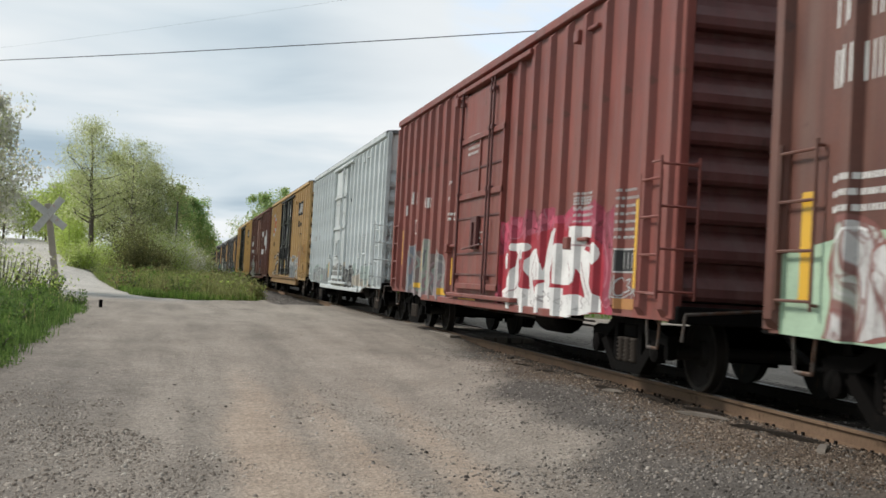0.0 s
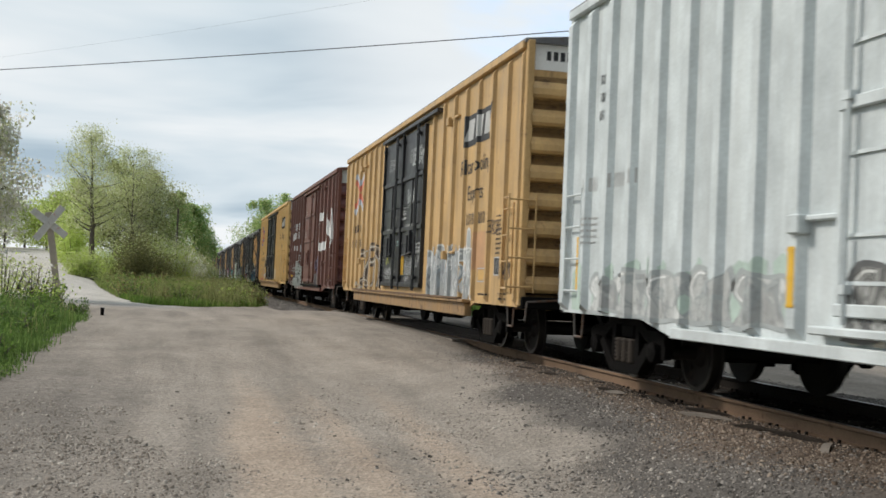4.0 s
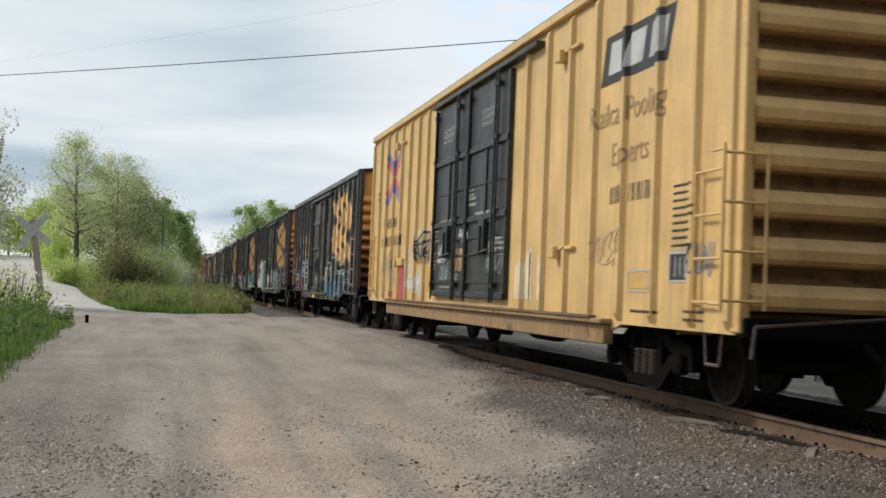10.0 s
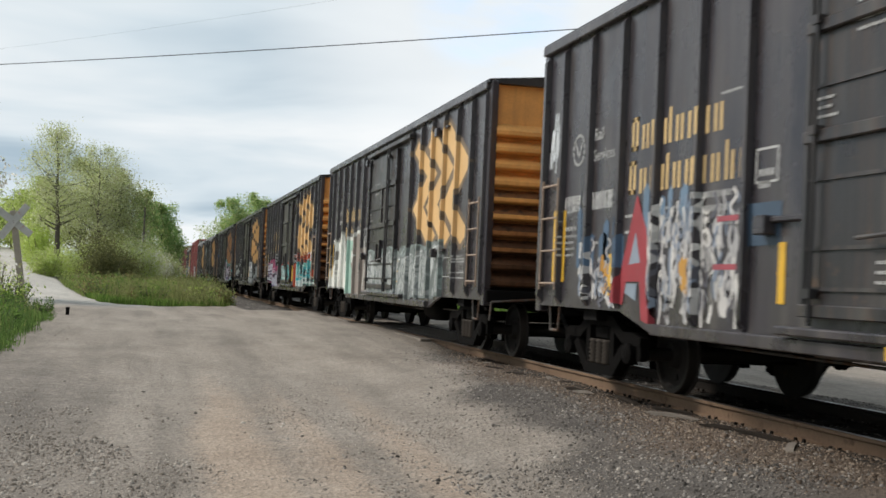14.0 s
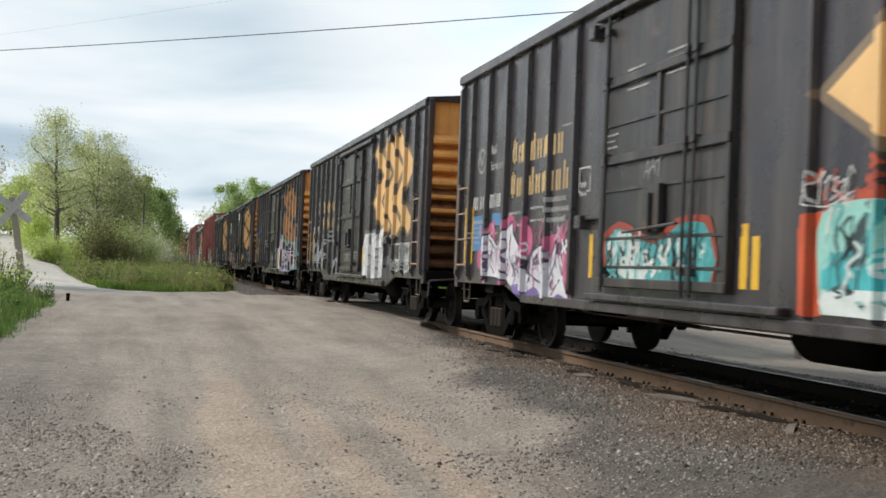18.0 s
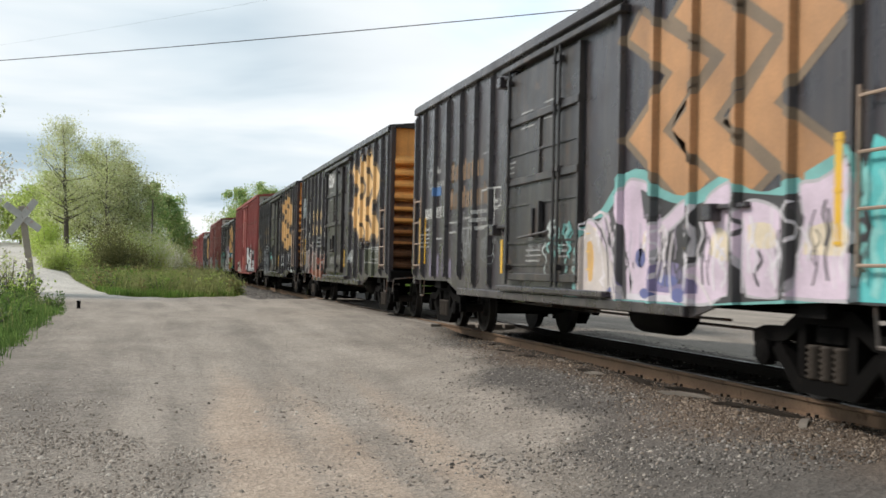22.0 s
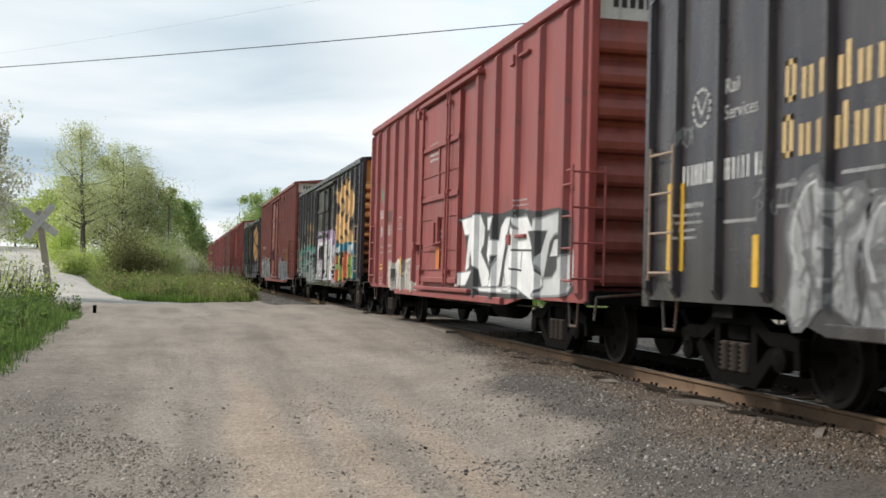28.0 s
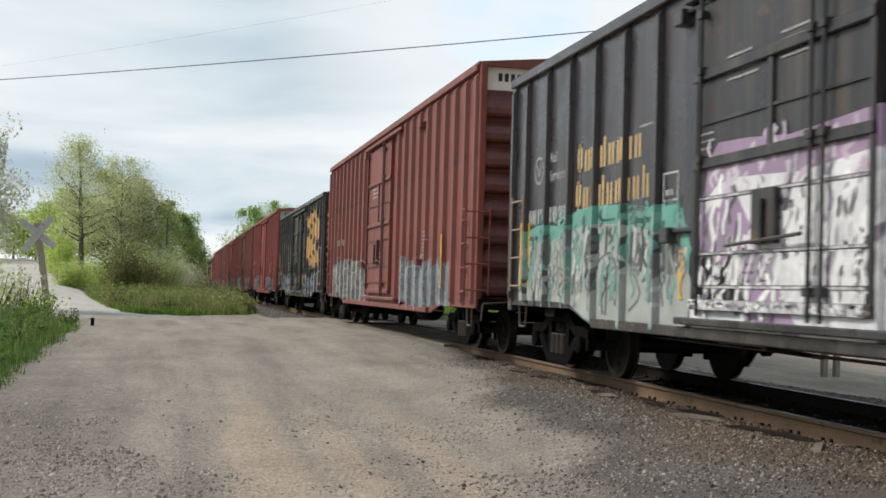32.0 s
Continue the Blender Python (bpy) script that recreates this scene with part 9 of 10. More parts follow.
FORMS = (((1.45, 0.82), (1.47, 1.51), (1.58, 1.7), (1.91, 1.65), (2.12, 1.75), (2.44, 1.63), (2.65, 1.35), (2.84, 0.83)),
         ((2.68, 0.83), (2.61, 1.42), (2.52, 1.84), (2.71, 2.07), (2.99, 2.07), (3.27, 1.97), (3.29, 1.6), (3.64, 1.63), (3.97, 1.76), (4.17, 1.79), (4.18, 1.67), (3.57, 1.4), (3.5, 1.14), (4.09, 0.87)),
         ((4.22, 0.8), (4.24, 1.08), (4.53, 1.33), (4.48, 1.66), (4.65, 1.83), (5.07, 1.91), (5.15, 1.75), (5.02, 1.61), (4.96, 1.44), (5.05, 0.97), (5.01, 0.9), (4.56, 0.8)))
MORE = (((5.32, 0.9), (5.17, 1.26), (5.15, 1.6), (5.34, 1.72), (5.72, 1.66), (5.91, 1.52), (5.8, 1.26), (5.82, 0.9)), ((6.02, 0.9), (6.1, 1.15), (6.19, 1.51), (6.13, 1.8), (6.4, 1.82), (6.71, 1.91), (6.89, 1.89), (6.92, 1.01), (6.8, 0.9)))
for shape in FORMS + MORE:
    blob(c, "slate", shape, (0.60, 0.49, 0.58), 0.0058)
    rim(c, "slate", shape, (0.42, 0.40, 0.42), 0.03, 0.0066)
for shape in (((1.54, 1.14), (1.54, 1.51), (1.85, 1.58), (1.94, 1.14)), ((2.85, 1.21), (2.79, 1.62), (3.2, 1.64), (3.31, 1.27)), ((4.61, 1.27), (4.74, 1.5), (4.96, 1.44), (4.97, 1.2)), ((5.36, 1.32), (5.33, 1.51), (5.71, 1.5), (5.76, 1.31)), ((6.2, 1.25), (6.28, 1.46), (6.84, 1.47), (6.87, 1.25))):
    blob(c, "slate", shape, (0.66, 0.56, 0.42), 0.0070)
for shape in (((2.0, 0.86), (2.1, 1.15), (2.7, 1.1), (2.6, 0.86)), ((3.4, 0.9), (3.5, 1.2), (4.1, 1.15), (4.4, 0.9))):
    blob(c, "slate", shape, (0.20, 0.17, 0.30), 0.0074)
blob(c, "slate", ((1.0, 0.79), (1.0, 0.85), (4.3, 0.87), (4.4, 0.8)), (0.62, 0.58, 0.62), 0.0076, 1)
wisps(c, "slate", 1.4, 4.3, 0.88, 1.7, 46, [(0.06, 0.055, 0.06), (0.68, 0.64, 0.67), (0.42, 0.36, 0.44)], 101, 0.032, 0.0084)
wisps(c, "slate", 4.3, 7.0, 0.92, 1.75, 34, [(0.06, 0.055, 0.06), (0.68, 0.64, 0.67), (0.60, 0.56, 0.60)], 107, 0.026, 0.0084, 0.0, 0.8)
wisps(c, "slate", 6.9, 7.65, 0.92, 1.9, 16, [(0.10, 0.44, 0.44), (0.22, 0.52, 0.50)], 108, 0.06, 0.0060)
paint_shapes("teal_patch", c, "slate", [[(6.9, 0.9), (7.6, 0.9), (7.6, 1.9), (7.1, 2.1), (6.9, 1.6)]], spray((0.10, 0.46, 0.46)), 0.0042)
blob(c, "slate", ((1.4, 0.78), (1.32, 1.23), (1.48, 1.59), (1.67, 1.64), (2.21, 1.28), (2.6, 0.8)), (0.52, 0.46, 0.43), 0.0088, 2)
blob(c, "slate", ((1.55, 1.42), (1.68, 1.45), (1.78, 1.3), (1.74, 1.0), (1.62, 1.0)), (0.56, 0.34, 0.12), 0.0094, 2)
blob(c, "slate", ((2.36, 1.80), (2.57, 1.96), (2.83, 2.02), (3.07, 1.94), (3.17, 1.65), (3.4, 1.61), (3.17, 1.5), (3.13, 1.31), (2.84, 1.17), (2.69, 1.37), (2.58, 1.63)), (0.58, 0.46, 0.56), 0.0088, 1)
blob(c, "slate", ((2.2, 1.75), (2.47, 1.78), (2.68, 1.52), (2.75, 0.8), (2.65, 0.8), (2.53, 1.27)), (0.075, 0.07, 0.075), 0.0090, 1)
blob(c, "slate", ((3.07, 1.97), (3.39, 1.87), (3.61, 1.74), (3.4, 1.63), (3.17, 1.65)), (0.07, 0.07, 0.075), 0.0090, 1)
for a, z, ra, rz in ((3.09, 1.24, 0.13, 0.1), (2.33, 0.86, 0.16, 0.06), (3.75, 1.01, 0.24, 0.06), (4.0, 0.87, 0.16, 0.07), (3.28, 0.87, 0.2, 0.06)):
    blob(c, "slate", oval(a, z, ra, rz), (0.12, 0.135, 0.30), 0.0092, 2)
lines(c, "slate", (((1.73, 1.72), (2.08, 1.75), (2.43, 1.27), (2.65, 0.8)), ((3.53, 1.49), (3.66, 1.55), (3.54, 1.17), (3.45, 1.03)), ((3.7, 1.48), (3.67, 1.21), (3.59, 0.99)), ((3.87, 1.48), (3.79, 1.17), (3.84, 0.86)), ((4.3, 1.08), (4.51, 0.96), (4.7, 0.8)), ((1.97, 1.65), (2.21, 1.33), (2.35, 0.82)), ((1.85, 1.55), (2.04, 1.23), (2.11, 0.82))), (0.60, 0.55, 0.56), 0.035, 0.0098)
lines(c, "slate", (((1.8, 1.66), (2.15, 1.4), (2.25, 0.82)), ((2.1, 1.7), (2.35, 1.3), (2.5, 0.82)), ((3.6, 1.5), (3.6, 1.2), (3.52, 1.0)), ((3.78, 1.5), (3.73, 1.2), (3.7, 0.95))), (0.10, 0.09, 0.10), 0.03, 0.0102)
wisps(c, "slate", 0.15, 1.45, 0.98, 1.75, 22, [(0.12, 0.34, 0.33), (0.22, 0.40, 0.38), (0.42, 0.46, 0.45)], 109, 0.035, 0.0060, 0.0, 0.4)
scribble(c, "slate", -0.5, 0.1, 1.3, 1.9, 102, (0.26, 0.27, 0.27), 0.02, 6)
drips(c, "slate", -6.6, -4.6, 0.95, 1.6, (0.14, 0.12, 0.17), 103, 6)
scribble(c, "slate", -4.2, -3.5, 1.2, 2.1, 104, (0.30, 0.31, 0.31), 0.022, 6)
paint_shapes("chalk_frame", c, "slate", frame_rect(-3.05, -2.3, 1.75, 2.35, 0.03), spray((0.34, 0.34, 0.33)), 0.0045)
scribble(c, "slate", -3.0, -2.3, 1.15, 1.7, 105, (0.26, 0.27, 0.27), 0.02, 5)
scribble(c, "slate", -6.9, -6.4, 2.6, 3.4, 106, (0.26, 0.28, 0.30), 0.025, 4)
paint_shapes("blue_patch", c, "slate", [rect(-6.35, -5.7, 2.42, 2.58)], spray((0.05, 0.13, 0.30)), 0.003)
c = CARS[11][0]
CONTOURS = (((-6.07, 0.89), (-6.02, 1.28), (-6.03, 1.61), (-5.85, 1.66), (-5.26, 1.62)), ((-5.49, 1.97), (-5.45, 1.43), (-5.59, 1.17), (-5.76, 0.92)), ((-5.21, 1.94), (-5.04, 1.57), (-5.13, 1.17)), ((-5.05, 1.93), (-4.93, 1.57), (-5.03, 1.27), (-5.24, 1.06)), ((-5.84, 1.49), (-5.47, 1.22)), ((-4.92, 1.27), (-4.82, 1.52), (-4.53, 1.63)), ((-4.81, 1.22), (-4.67, 1.46), (-4.53, 1.63)), ((-4.38, 1.65), (-4.15, 1.45), (-4.05, 1.26), (-4.18, 1.07)),
            ((-4.2, 1.71), (-4.06, 1.54), (-3.97, 1.35)), ((-4.08, 1.58), (-3.98, 1.63), (-3.64, 1.59), (-3.56, 1.43)), ((-3.97, 1.4), (-3.95, 0.75)), ((-3.76, 1.48), (-3.74, 0.75)), ((-3.73, 1.95), (-3.72, 1.52)), ((-3.18, 1.42), (-2.97, 1.56), (-2.76, 1.59)))
CONTOURS += (((-3.07, 1.42), (-2.86, 1.53), (-2.5, 1.49)), ((-4.41, 0.88), (-4.13, 0.75)), ((-3.55, 0.9), (-3.42, 0.74)), ((-2.96, 0.96), (-2.75, 0.77)), ((-2.75, 0.85), (-3.02, 0.75)), ((-5.94, 0.92), (-5.58, 1.06)), ((-6.76, 1.07), (-6.35, 1.22), (-6.08, 1.22)), ((-2.5, 0.85), (-2.4, 1.3), (-2.15, 1.52), (-1.9, 1.3)))
for shape, tone in ((((-6.07, 0.89), (-6.05, 1.58), (-5.6, 1.64), (-5.25, 1.5), (-5.4, 1.1), (-5.5, 0.9)), (0.125, 0.105, 0.10)), (((-5.4, 0.84), (-4.41, 0.97), (-2.0, 1.05), (-2.0, 0.70), (-4.45, 0.69)), (0.27, 0.115, 0.065)), (((-5.5, 0.9), (-5.36, 1.27), (-5.04, 1.57), (-4.63, 1.66), (-4.47, 1.41), (-4.41, 0.97)), (0.25, 0.085, 0.06)),
                    (((-4.4, 1.0), (-4.35, 1.5), (-4.1, 1.4), (-4.05, 1.0)), (0.27, 0.22, 0.19)), (((-4.05, 0.72), (-4.1, 1.26), (-3.89, 1.49), (-3.64, 1.48), (-3.6, 0.72)), (0.29, 0.085, 0.06)), (((-3.52, 1.22), (-3.5, 1.36), (-3.18, 1.37), (-3.17, 1.22)), (0.36, 0.085, 0.05)),
                    (((-3.15, 0.8), (-3.1, 1.3), (-2.96, 1.52), (-2.55, 1.5), (-2.5, 0.8)), (0.31, 0.095, 0.06)), (((-2.5, 0.8), (-2.45, 1.3), (-2.2, 1.5), (-1.9, 1.3), (-1.85, 0.8)), (0.26, 0.10, 0.07))):
    blob(c, "slate", shape, tone, 0.0048, 2)
lines(c, "slate", CONTOURS, (0.46, 0.42, 0.39), 0.032, 0.0068)
lines(c, "slate", [[(a + 0.09, z - 0.02) for a, z in r] for r in CONTOURS[:16]], (0.40, 0.30, 0.26), 0.02, 0.0064)
wisps(c, "slate", -5.9, -1.9, 0.75, 1.55, 40, [(0.44, 0.38, 0.34), (0.33, 0.16, 0.12), (0.10, 0.075, 0.07)], 111, 0.028, 0.0060, 0.05, 0.8)
strips(c, "slate", ((-4.66, 1.1, 0.48), (-4.54, 1.1, 0.48)))
scribble(c, "slate", -1.2, -0.2, 3.4, 3.85, 112, WHITE, 0.06, 5)
scribble(c, "slate", 2.3, 3.0, 1.2, 1.6, 113, PALE, 0.025, 5)
scribble(c, "slate", -7.5, -6.95, 2.5, 3.5, 125, (0.58, 0.62, 0.62), 0.045, 11)
blob(c, "slate", oval(5.7, 1.25, 0.9, 0.36), (0.055, 0.06, 0.036), 0.003, 2, "olive_patch")
c = CARS[12][0]
graffiti(c, "slate", -4.9, -1.9, 0.72, 1.95, 3, (0.38, 0.39, 0.39), (0.13, 0.13, 0.14), 121, thick=0.3)
scribble(c, "slate", 2.7, 3.3, 1.05, 1.5, 121, (0.36, 0.37, 0.37), 0.02, 6)
scribble(c, "slate", 3.4, 4.2, 1.03, 1.6, 122, (0.50, 0.52, 0.52), 0.028, 9)
wisps(c, "slate", 5.28, 5.85, 1.25, 1.72, 16, [(0.55, 0.57, 0.56), (0.42, 0.44, 0.44)], 123, 0.03, 0.006, 0.15, 0.9)
scribble(c, "slate", 5.28, 5.85, 0.9, 1.2, 126, (0.42, 0.44, 0.44), 0.026, 7)
wisps(c, "slate", 6.1, 6.75, 1.48, 1.8, 18, [(0.58, 0.60, 0.59), (0.45, 0.47, 0.47)], 124, 0.03, 0.006, 0.1, 0.9)
scribble(c, "slate", 6.1, 6.75, 0.86, 1.18, 127, (0.50, 0.52, 0.52), 0.03, 8)
paint_shapes("turquoise_patch", c, "slate", [rect(-1.2, -0.45, 1.42, 1.7)], spray((0.12, 0.36, 0.36)), 0.02)
for n in (6, 7, 8, 9, 11, 12, 14, 16):
    rng = random.Random(600 + n)
    for k in range(4):
        a, z = rng.choice((-6.9, -5.6, -3.4, -2.6, 0.2, 2.3, 5.4, 6.6)) + rng.uniform(-0.2, 0.2), rng.uniform(1.3, 2.6)
        scribble(CARS[n][0], "slate", a, a + rng.uniform(0.4, 0.8), z, z + rng.uniform(0.2, 0.4), 620 + 7 * n + k, (0.22, 0.225, 0.23), 0.016, 4)
# faded red car with the large white letters
c = CARS[13][0]
blob(c, "rose", ((1.48, 2.09), (2.83, 2.15), (3.73, 2.07), (4.29, 2.08), (5.21, 2.08), (5.84, 2.0), (6.9, 2.02), (7.23, 1.87), (7.46, 1.61), (7.53, 1.49), (7.54, 1.17), (7.4, 0.99), (7.13, 0.85), (5.77, 0.8), (5.59, 0.74), (4.13, 0.74), (1.57, 0.79), (1.98, 1.23), (1.84, 1.74)), (0.045, 0.045, 0.047), 0.0045, 2, "graffiti_shadow")
WHITE_FORMS = (((1.55, 2.07), (2.8, 2.11), (3.11, 1.88), (3.05, 1.62), (2.87, 1.49), (3.48, 1.12), (3.45, 0.94), (3, 0.91), (2.73, 1.24), (2.29, 1.37), (2.18, 1.5), (2.13, 1.23), (1.88, 1.17), (2.02, 1.66), (2.09, 1.79), (1.79, 1.8)),
               ((1.48, 1.14), (2.3, 1.18), (1.9, 0.93), (1.33, 0.9)), ((2.72, 0.9), (4.12, 0.92), (4.86, 0.96), (5.07, 0.85), (3.96, 0.84), (2.82, 0.84)))
TALL_FORMS = (((3.24, 2.04), (3.81, 2.03), (3.67, 1.84), (3.58, 1.67), (3.95, 1.65), (4.03, 1.85), (4.29, 1.99), (4.55, 1.99), (4.38, 1.74), (4.21, 1.41), (3.99, 0.95), (3.66, 0.91), (3.78, 1.16), (3.86, 1.42), (3.46, 1.41), (3.43, 1.23), (3.25, 1.43), (3.32, 1.69), (3.43, 1.82), (3.26, 1.84)),
              ((4.15, 0.87), (4.32, 1.35), (4.53, 1.67), (4.74, 1.84), (4.95, 1.79), (4.81, 1.96), (5.37, 1.96), (5.67, 1.74), (5.8, 1.54), (5.88, 1.38), (5.96, 1.22), (6.11, 1.06), (6.16, 0.99), (5.77, 0.8), (5.59, 0.76), (5.2, 0.86), (4.86, 0.93), (4.72, 0.87)))
for shape in WHITE_FORMS + TALL_FORMS:
    blob(c, "rose", shape, (0.80, 0.80, 0.79), 0.006, 1)
    rim(c, "rose", shape, (0.35, 0.35, 0.36), 0.022, 0.0066, 1)
GREY_FORM = ((5.86, 1.89), (6.9, 1.97), (6.91, 1.68), (6.6, 1.67), (6.41, 1.57), (6.31, 1.37), (6.16, 1.07), (6.54, 1.09), (6.78, 1.24), (6.88, 1.32), (7.53, 1.5), (7.52, 1.17), (7.35, 1.03), (7.09, 0.86), (5.83, 0.82), (6.17, 0.96), (6.08, 1.12), (5.96, 1.3), (6.08, 1.59), (6.3, 1.72), (5.82, 1.73))
blob(c, "rose", GREY_FORM, (0.55, 0.555, 0.55), 0.0072, 1)
rim(c, "rose", GREY_FORM, (0.28, 0.28, 0.285), 0.03, 0.0078, 1)
blob(c, "rose", ((6.42, 1.37), (6.6, 1.59), (6.82, 1.61), (6.87, 1.49), (6.73, 1.38)), (0.62, 0.62, 0.61), 0.0072, 1)
blob(c, "rose", ((5.42, 1.75), (6.28, 1.72), (6, 1.38), (5.86, 1.38), (5.8, 1.46), (5.64, 1.48)), (0.045, 0.045, 0.047), 0.0084, 1)
blob(c, "rose", ((4.85, 1.5), (5.8, 1.48), (5.8, 1.45), (4.85, 1.47)), (0.09, 0.09, 0.09), 0.0084, 1)
lines(c, "rose", (((4.14, 1.12), (4.28, 1.12), (4.29, 0.93)), ((4.58, 1.23), (5.16, 1.18)), ((5.17, 1.46), (5.12, 1.19)), ((4.47, 1.77), (4.24, 1.41), (4.1, 1.12)), ((4.71, 0.96), (4.58, 1.23)), ((5.88, 1.38), (6.01, 1.17), (6.13, 1.06), (6.11, 0.96), (5.89, 0.85)), ((3.16, 1.36), (3.58, 1.13))), (0.09, 0.09, 0.095), 0.028, 0.0090)
blob(c, "rose", ((-5.37, 0.74), (-5.35, 1.25), (-5.05, 1.45), (-4.72, 1.46), (-4.55, 1.3), (-4.25, 1.42), (-3.9, 1.45), (-3.3, 1.40), (-2.64, 1.42), (-2.68, 1.17), (-2.53, 0.95), (-2.25, 0.78), (-2.29, 0.70), (-4.57, 0.72)), (0.31, 0.23, 0.195), 0.0045, 1, "graffiti_shadow")
for a0, a1, z0, z1, n, seed in ((-5.35, -4.85, 0.75, 1.46, 13, 133), (-4.75, -3.85, 0.74, 1.45, 26, 134), (-3.75, -2.65, 0.72, 1.42, 32, 135), (-2.9, -2.25, 0.72, 1.0, 12, 136)):
    wisps(c, "rose", a0, a1, z0, z1, n, [(0.60, 0.58, 0.52), (0.52, 0.49, 0.44)], seed, 0.065, 0.0055, 0.0, 0.85)
lines(c, "rose", (((-5.3, 0.8), (-5.28, 1.2), (-5.0, 1.42), (-4.75, 1.4), (-4.72, 1.15)), ((-4.3, 0.8), (-4.28, 1.35), (-4.05, 1.38)), ((-3.3, 1.38), (-2.7, 1.4), (-2.72, 1.2)), ((-2.95, 1.15), (-2.6, 0.95), (-2.3, 0.78))), (0.62, 0.60, 0.54), 0.08, 0.0066)
wisps(c, "rose", -5.2, -2.5, 0.76, 1.4, 22, [(0.22, 0.14, 0.12), (0.13, 0.11, 0.11)], 137, 0.03, 0.0076, 0.0, 0.3)
paint_shapes("graffiti_fill", c, "rose", [rect(-4.62, -4.48, 1.0, 1.22)], spray((0.10, 0.09, 0.09)), 0.0076)
strips(c, "rose", ((-5.97, 1.03, 0.42), (-3.68, 1.06, 0.42), (-3.53, 1.06, 0.42), (-1.85, 1.08, 0.46), (-1.7, 1.08, 0.46)))
paint_shapes("yellow_panel", c, "rose", [rect(-6.55, -6.05, 1.2, 1.25), rect(-6.55, -6.05, 1.3, 1.33)], M["strip"], 0.0045)
paint_shapes("dark_patch", c, "rose", [rect(-5.62, -5.0, 2.32, 2.58)], M["maroon"], 0.0035)
paint_shapes("data_plate", c, "rose", frame_rect(-4.25, -3.86, 2.1, 2.38, 0.018) + [rect(-4.12, -4.09, 2.14, 2.24), rect(-4.0, -3.97, 2.14, 2.24)], M["stencil"], 0.0045, "small white stencilled frame")
bm = fresh()
box(bm, -HALF - 0.10, -HALF - 0.041, 1.46, 1.76, 1.54, 1.70)
part("door_bracket", bevelled(bm, 0.01), M["under"], c, "dark steel bracket beside the door")
paint_shapes("orange_patch", c, "rose", [rect(-0.15, 0.15, 1.2, 1.65)], spray((0.55, 0.16, 0.03)), 0.02)
paint_shapes("green_patch", c, "rose", [[(-6.2, 2.7), (-6.0, 2.75), (-6.25, 3.1), (-6.6, 3.2), (-6.55, 2.95)]], spray((0.13, 0.19, 0.12)), 0.004)
# slate car with three large pieces
c = CARS[14][0]
blob(c, "slate", ((-7.3, 0.95), (-7.3, 1.75), (-6.5, 2.0), (-5.6, 1.95), (-4.9, 2.12), (-3.6, 2.1), (-2.6, 2.0), (-1.9, 1.95), (-1.7, 0.76), (-4.6, 0.76), (-5.2, 0.95)), (0.13, 0.34, 0.28), 0.0042, 2, "graffiti_halo")
blob(c, "slate", ((-7.3, 0.95), (-7.3, 1.55), (-6.6, 1.75), (-5.7, 1.78), (-4.8, 1.9), (-3.6, 1.88), (-2.6, 1.75), (-1.95, 1.6), (-1.75, 0.78), (-4.6, 0.78), (-5.2, 0.95)), (0.36, 0.38, 0.355), 0.005, 2, "graffiti_cloud")
for shape in (((-4.6, 1.55), (-4.5, 1.85), (-4.2, 1.85), (-4.2, 1.55)), ((-3.4, 1.45), (-3.3, 1.75), (-2.8, 1.7), (-2.9, 1.4)), ((-2.5, 1.35), (-2.4, 1.75), (-1.95, 1.7), (-2.0, 1.3)), ((-6.2, 1.5), (-6.1, 1.75), (-5.9, 1.7), (-5.95, 1.45))):
    blob(c, "slate", shape, (0.07, 0.075, 0.075), 0.0062)
wisps(c, "slate", -7.2, -1.8, 0.82, 1.9, 150, [(0.54, 0.56, 0.53), (0.14, 0.15, 0.15), (0.07, 0.075, 0.075), (0.25, 0.27, 0.26), (0.16, 0.33, 0.28)], 141, 0.045, 0.0068, 0.1)
wisps(c, "slate", -6.6, -1.9, 1.6, 2.15, 40, [(0.10, 0.28, 0.23), (0.06, 0.12, 0.10), (0.22, 0.40, 0.34)], 147, 0.05, 0.0064, 0.2)
lines(c, "slate", (((-4.4, 0.9), (-4.2, 1.4), (-3.8, 1.55), (-3.6, 1.3), (-3.9, 1.1)), ((-3.3, 1.5), (-2.9, 1.1), (-3.2, 0.9)), ((-5.9, 0.95), (-5.6, 1.4), (-5.2, 1.2), (-5.3, 0.95))), (0.14, 0.145, 0.14), 0.03, 0.0078)
blob(c, "slate", ((-1.75, 0.76), (-1.7, 1.5), (-1.3, 2.1), (-1.05, 2.5), (0.2, 2.42), (1.6, 2.5), (2.6, 2.45), (2.85, 2.0), (2.6, 1.6), (2.7, 0.78)), (0.33, 0.23, 0.34), 0.0042, 2, "graffiti_halo")
blob(c, "slate", ((-1.7, 0.76), (-1.6, 1.45), (-1.3, 1.95), (-0.8, 2.15), (0.4, 2.1), (1.6, 2.2), (2.4, 2.15), (2.45, 1.6), (2.65, 0.78)), (0.68, 0.67, 0.69), 0.005, 2, "graffiti_cloud")
wisps(c, "slate", -1.6, 2.6, 0.8, 2.2, 130, [(0.08, 0.075, 0.085), (0.30, 0.26, 0.32), (0.78, 0.78, 0.78), (0.78, 0.78, 0.78)], 142, 0.05, 0.0062, 0.22)
wisps(c, "slate", -1.3, 2.7, 1.9, 2.55, 34, [(0.48, 0.38, 0.48), (0.55, 0.5, 0.56)], 144, 0.06, 0.0058, 0.1)
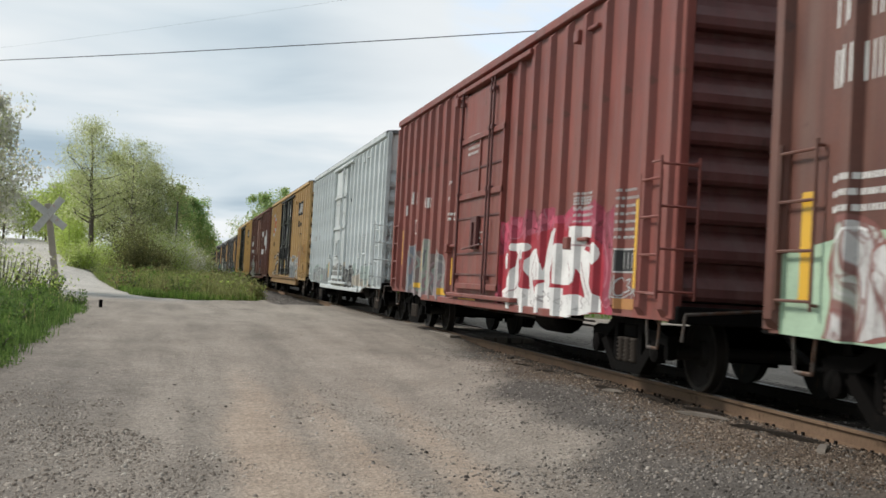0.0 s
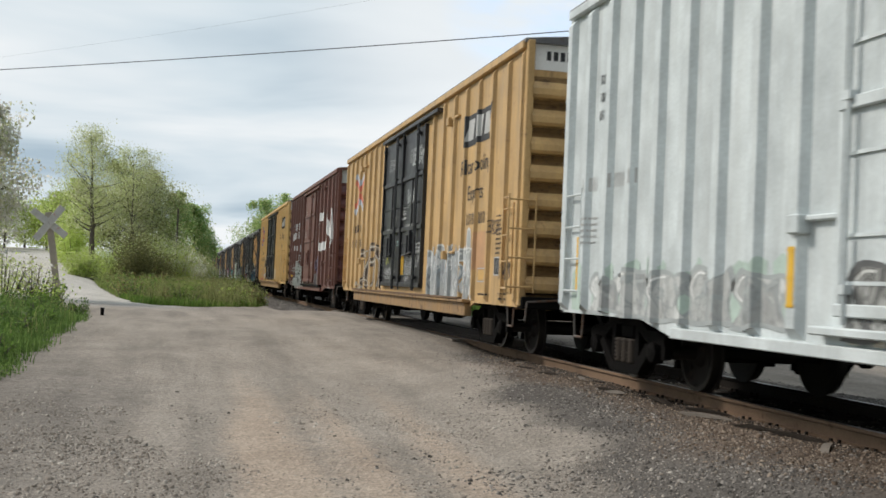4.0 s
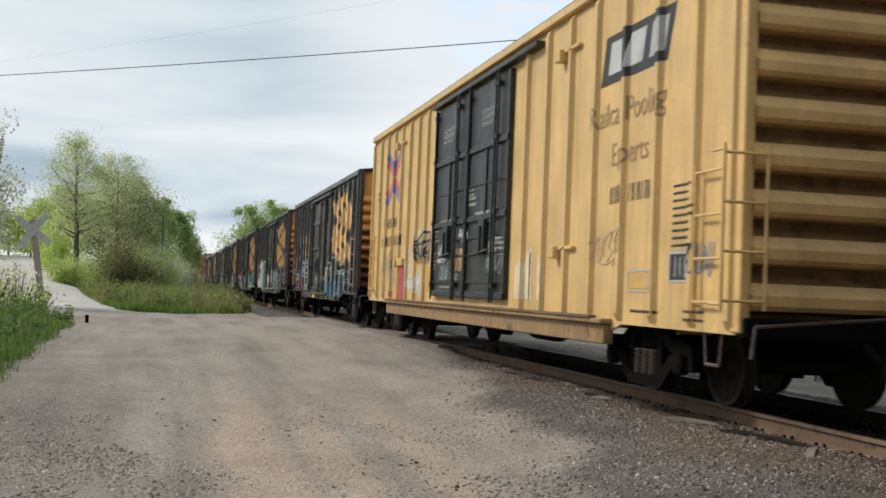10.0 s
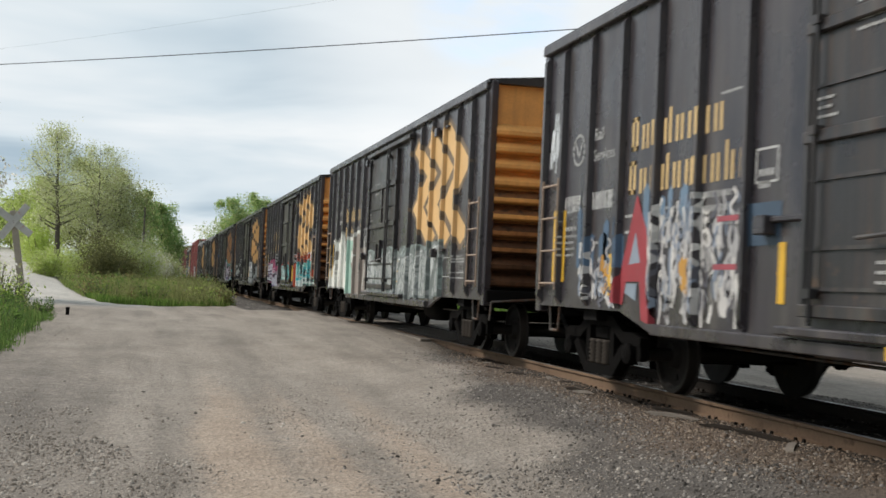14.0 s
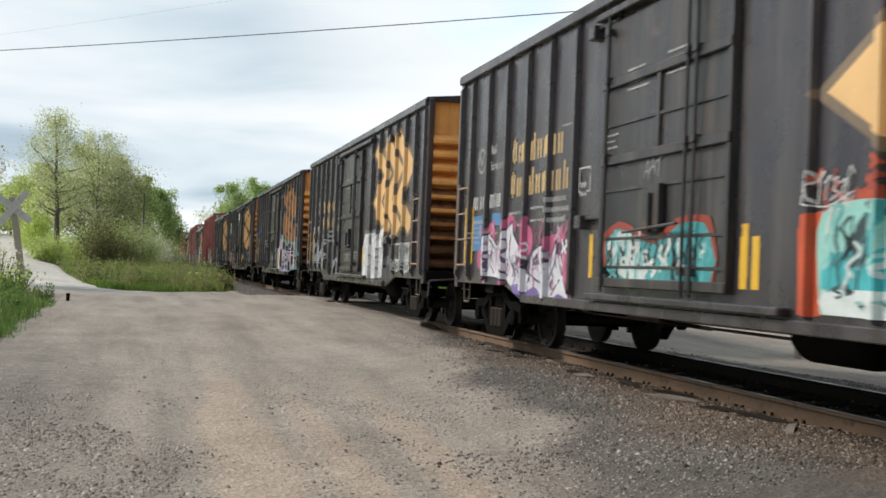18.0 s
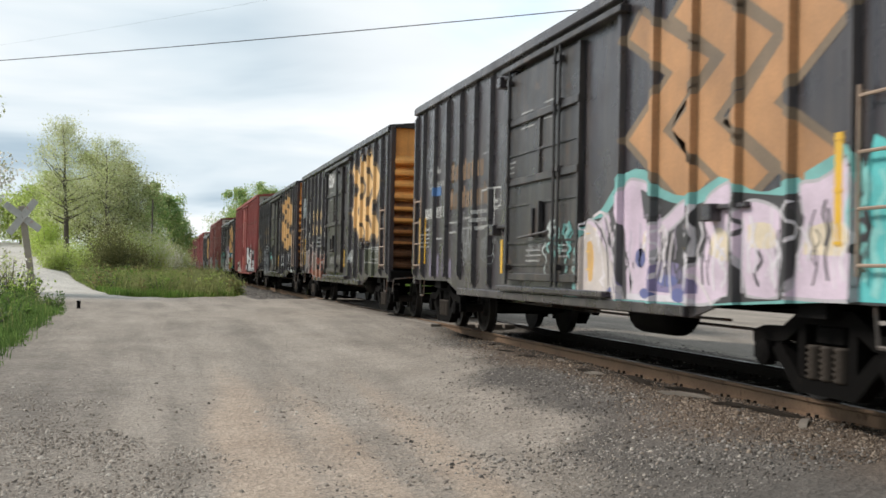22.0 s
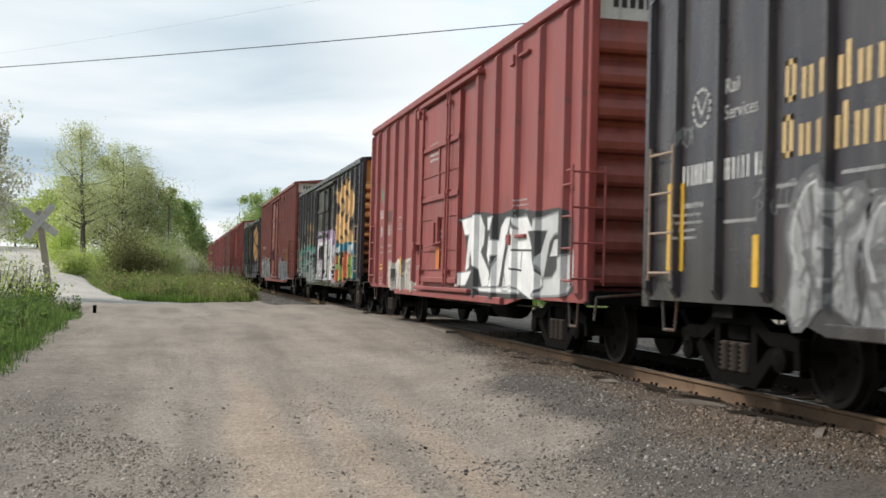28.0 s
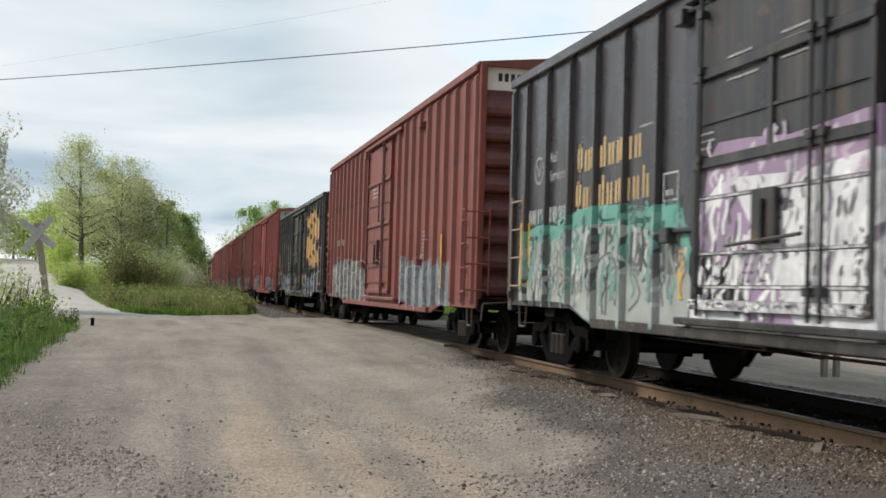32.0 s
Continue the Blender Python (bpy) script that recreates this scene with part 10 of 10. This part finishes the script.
for z, h, lift in ((0.95, 0.10, 0.0465), (1.15, 0.03, 0.0165), (1.46, 0.03, 0.0165), (1.98, 0.03, 0.0165)):
    paint_shapes("graffiti_fill", c, "slate", [rect(-1.42, 1.3, z + 0.004, z + h - 0.004)], mural((0.62, 0.61, 0.62), (0.5, 0.49, 0.51), (0.2, 0.19, 0.21), 0.4, 0.04, 0.1), lift)
wisps(c, "slate", -1.5, 1.35, 0.96, 1.04, 40, [(0.2, 0.19, 0.21), (0.78, 0.78, 0.78)], 146, 0.03, 0.0475)
blob(c, "slate", ((2.58, 1.55), (2.75, 1.8), (3.06, 1.96), (3.97, 2.01), (4.78, 1.93), (5.49, 2.04), (6.26, 1.96), (6.93, 1.94), (6.94, 1.66), (6.92, 0.95), (6.6, 0.95), (6.5, 1.4), (2.7, 1.4)), (0.03, 0.20, 0.28), 0.0045, 2, "graffiti_halo")
blob(c, "slate", ((2.64, 0.86), (2.57, 1.67), (4.33, 1.71), (6.5, 1.66), (6.55, 0.96), (5.82, 0.95), (4.7, 0.86)), (0.03, 0.03, 0.03), 0.0052, 2, "graffiti_shadow")
for shape in (((2.64, 0.85), (2.73, 1.06), (3.11, 1.2), (2.81, 1.34), (2.73, 1.56), (3.08, 1.69), (3.42, 1.67), (3.51, 1.47), (3.4, 1.27), (3.77, 1.14), (3.84, 0.86)), ((4.43, 0.84), (4.38, 1.71), (4.57, 1.73), (5.02, 1.74), (5.17, 1.56), (5.04, 1.44), (4.79, 1.33), (4.76, 1.08), (5, 0.93), (4.85, 0.85)), ((4.99, 1.03), (5.19, 1.26), (5.12, 1.68), (5.37, 1.74), (5.71, 1.68), (5.66, 1.43), (5.86, 1.32), (5.94, 0.98), (5.28, 0.95))):
    blob(c, "slate", shape, (0.58, 0.155, 0.065), 0.0064)
for shape in (((3.56, 0.87), (3.82, 1.14), (3.58, 1.34), (3.56, 1.6), (3.82, 1.69), (4.25, 1.65), (4.31, 1.39), (4.35, 0.9)), ((5.82, 0.98), (5.87, 1.15), (6.07, 1.31), (5.85, 1.48), (5.97, 1.65), (6.22, 1.58), (6.34, 1.42), (6.12, 1.21), (6.25, 1.02), (6.42, 0.96)), ((6.25, 0.96), (6.36, 1.13), (6.64, 1.13), (6.54, 0.97))):
    blob(c, "slate", shape, (0.30, 0.50, 0.13), 0.0066)
for a, z, ra, rz in ((3.05, 1.05, 0.1, 0.14), (4.95, 1.12, 0.09, 0.15), (5.6, 1.1, 0.09, 0.12), (3.2, 1.5, 0.15, 0.035), (4.7, 1.5, 0.14, 0.03)):
    blob(c, "slate", oval(a, z, ra, rz), (0.05, 0.03, 0.03), 0.0076, 1)
for a, z, ra, rz in ((3.55, 1.8, 0.13, 0.1), (3.72, 1.84, 0.1, 0.09), (6.0, 1.72, 0.1, 0.11), (6.1, 1.84, 0.1, 0.08)):
    blob(c, "slate", oval(a, z, ra, rz), (0.72, 0.73, 0.73), 0.0076, 2)
scribble(c, "slate", 6.25, 6.7, 1.72, 1.98, 145, (0.72, 0.73, 0.73), 0.035, 7)
wisps(c, "slate", 2.7, 6.4, 0.88, 1.7, 44, [(0.06, 0.04, 0.04), (0.66, 0.24, 0.12), (0.42, 0.6, 0.22)], 143, 0.025, 0.0086)
# long red car
c = CARS[15][0]
graffiti(c, "long", -7.8, -2.0, 0.72, 1.85, 3, (0.50, 0.50, 0.47), (0.30, 0.28, 0.26), 151, thick=0.36, back=(0.40, 0.39, 0.36))
graffiti(c, "long", 2.6, 7.2, 0.72, 1.7, 5, (0.34, 0.38, 0.40), (0.24, 0.25, 0.28), 152, thick=0.3)
for n in (16, 17, 18, 19, 20, 21, 22, 23, 25):
    car, key, mid = CARS[n]
    graffiti(car, key, -6.5, -2.2, 0.75, 1.7, 4, (0.46, 0.47, 0.46), (0.2, 0.2, 0.22), 160 + n, thick=0.3)
    graffiti(car, key, 2.4, 6.4, 0.75, 1.5 + 0.04 * (n % 5), 4, ((0.5, 0.5, 0.5), (0.36, 0.40, 0.46), (0.5, 0.42, 0.4))[n % 3], (0.16, 0.16, 0.18), 190 + n, thick=0.32)


def make_road_frame():
    s = new("timber_trestle")
    tagged(s, "low grey two-legged timber stand beyond the track", "stand")
    s.location = (11.25, 17.85, ground_z(11.25, 17.85))
    for x in (-0.12, 0.12):
        bm = fresh()
        box(bm, x - 0.05, x + 0.05, -0.05, 0.05, -0.1, 0.75)
        part("leg", bevelled(bm, 0.01), M["post"], s)
    bm = fresh()
    box(bm, -0.35, 0.35, -0.07, 0.07, 0.75, 0.9)
    part("crosspiece", bevelled(bm, 0.01), M["post"], s)


make_road_frame()


def motions():
    times = [t for t, s in TRAVEL]
    way = [s for t, s in TRAVEL]
    ticks = [k / 15 for k in range(int(32 * 15) + 1)]
    for n, (car, key, mid) in enumerate(CARS):
        walk(car, [(t, pose(TRACK_X, mid - s, 0)) for t, s in TRAVEL])
        if n > 16:
            continue
        for o in car.children_recursive:
            if o.name.startswith("wheelset"):
                x, y, z = o.location
                walk(o, [(t, pose(x, y, z, math.degrees(np.interp(t, times, way) / 0.42) % 360.0)) for t in ticks])


motions()
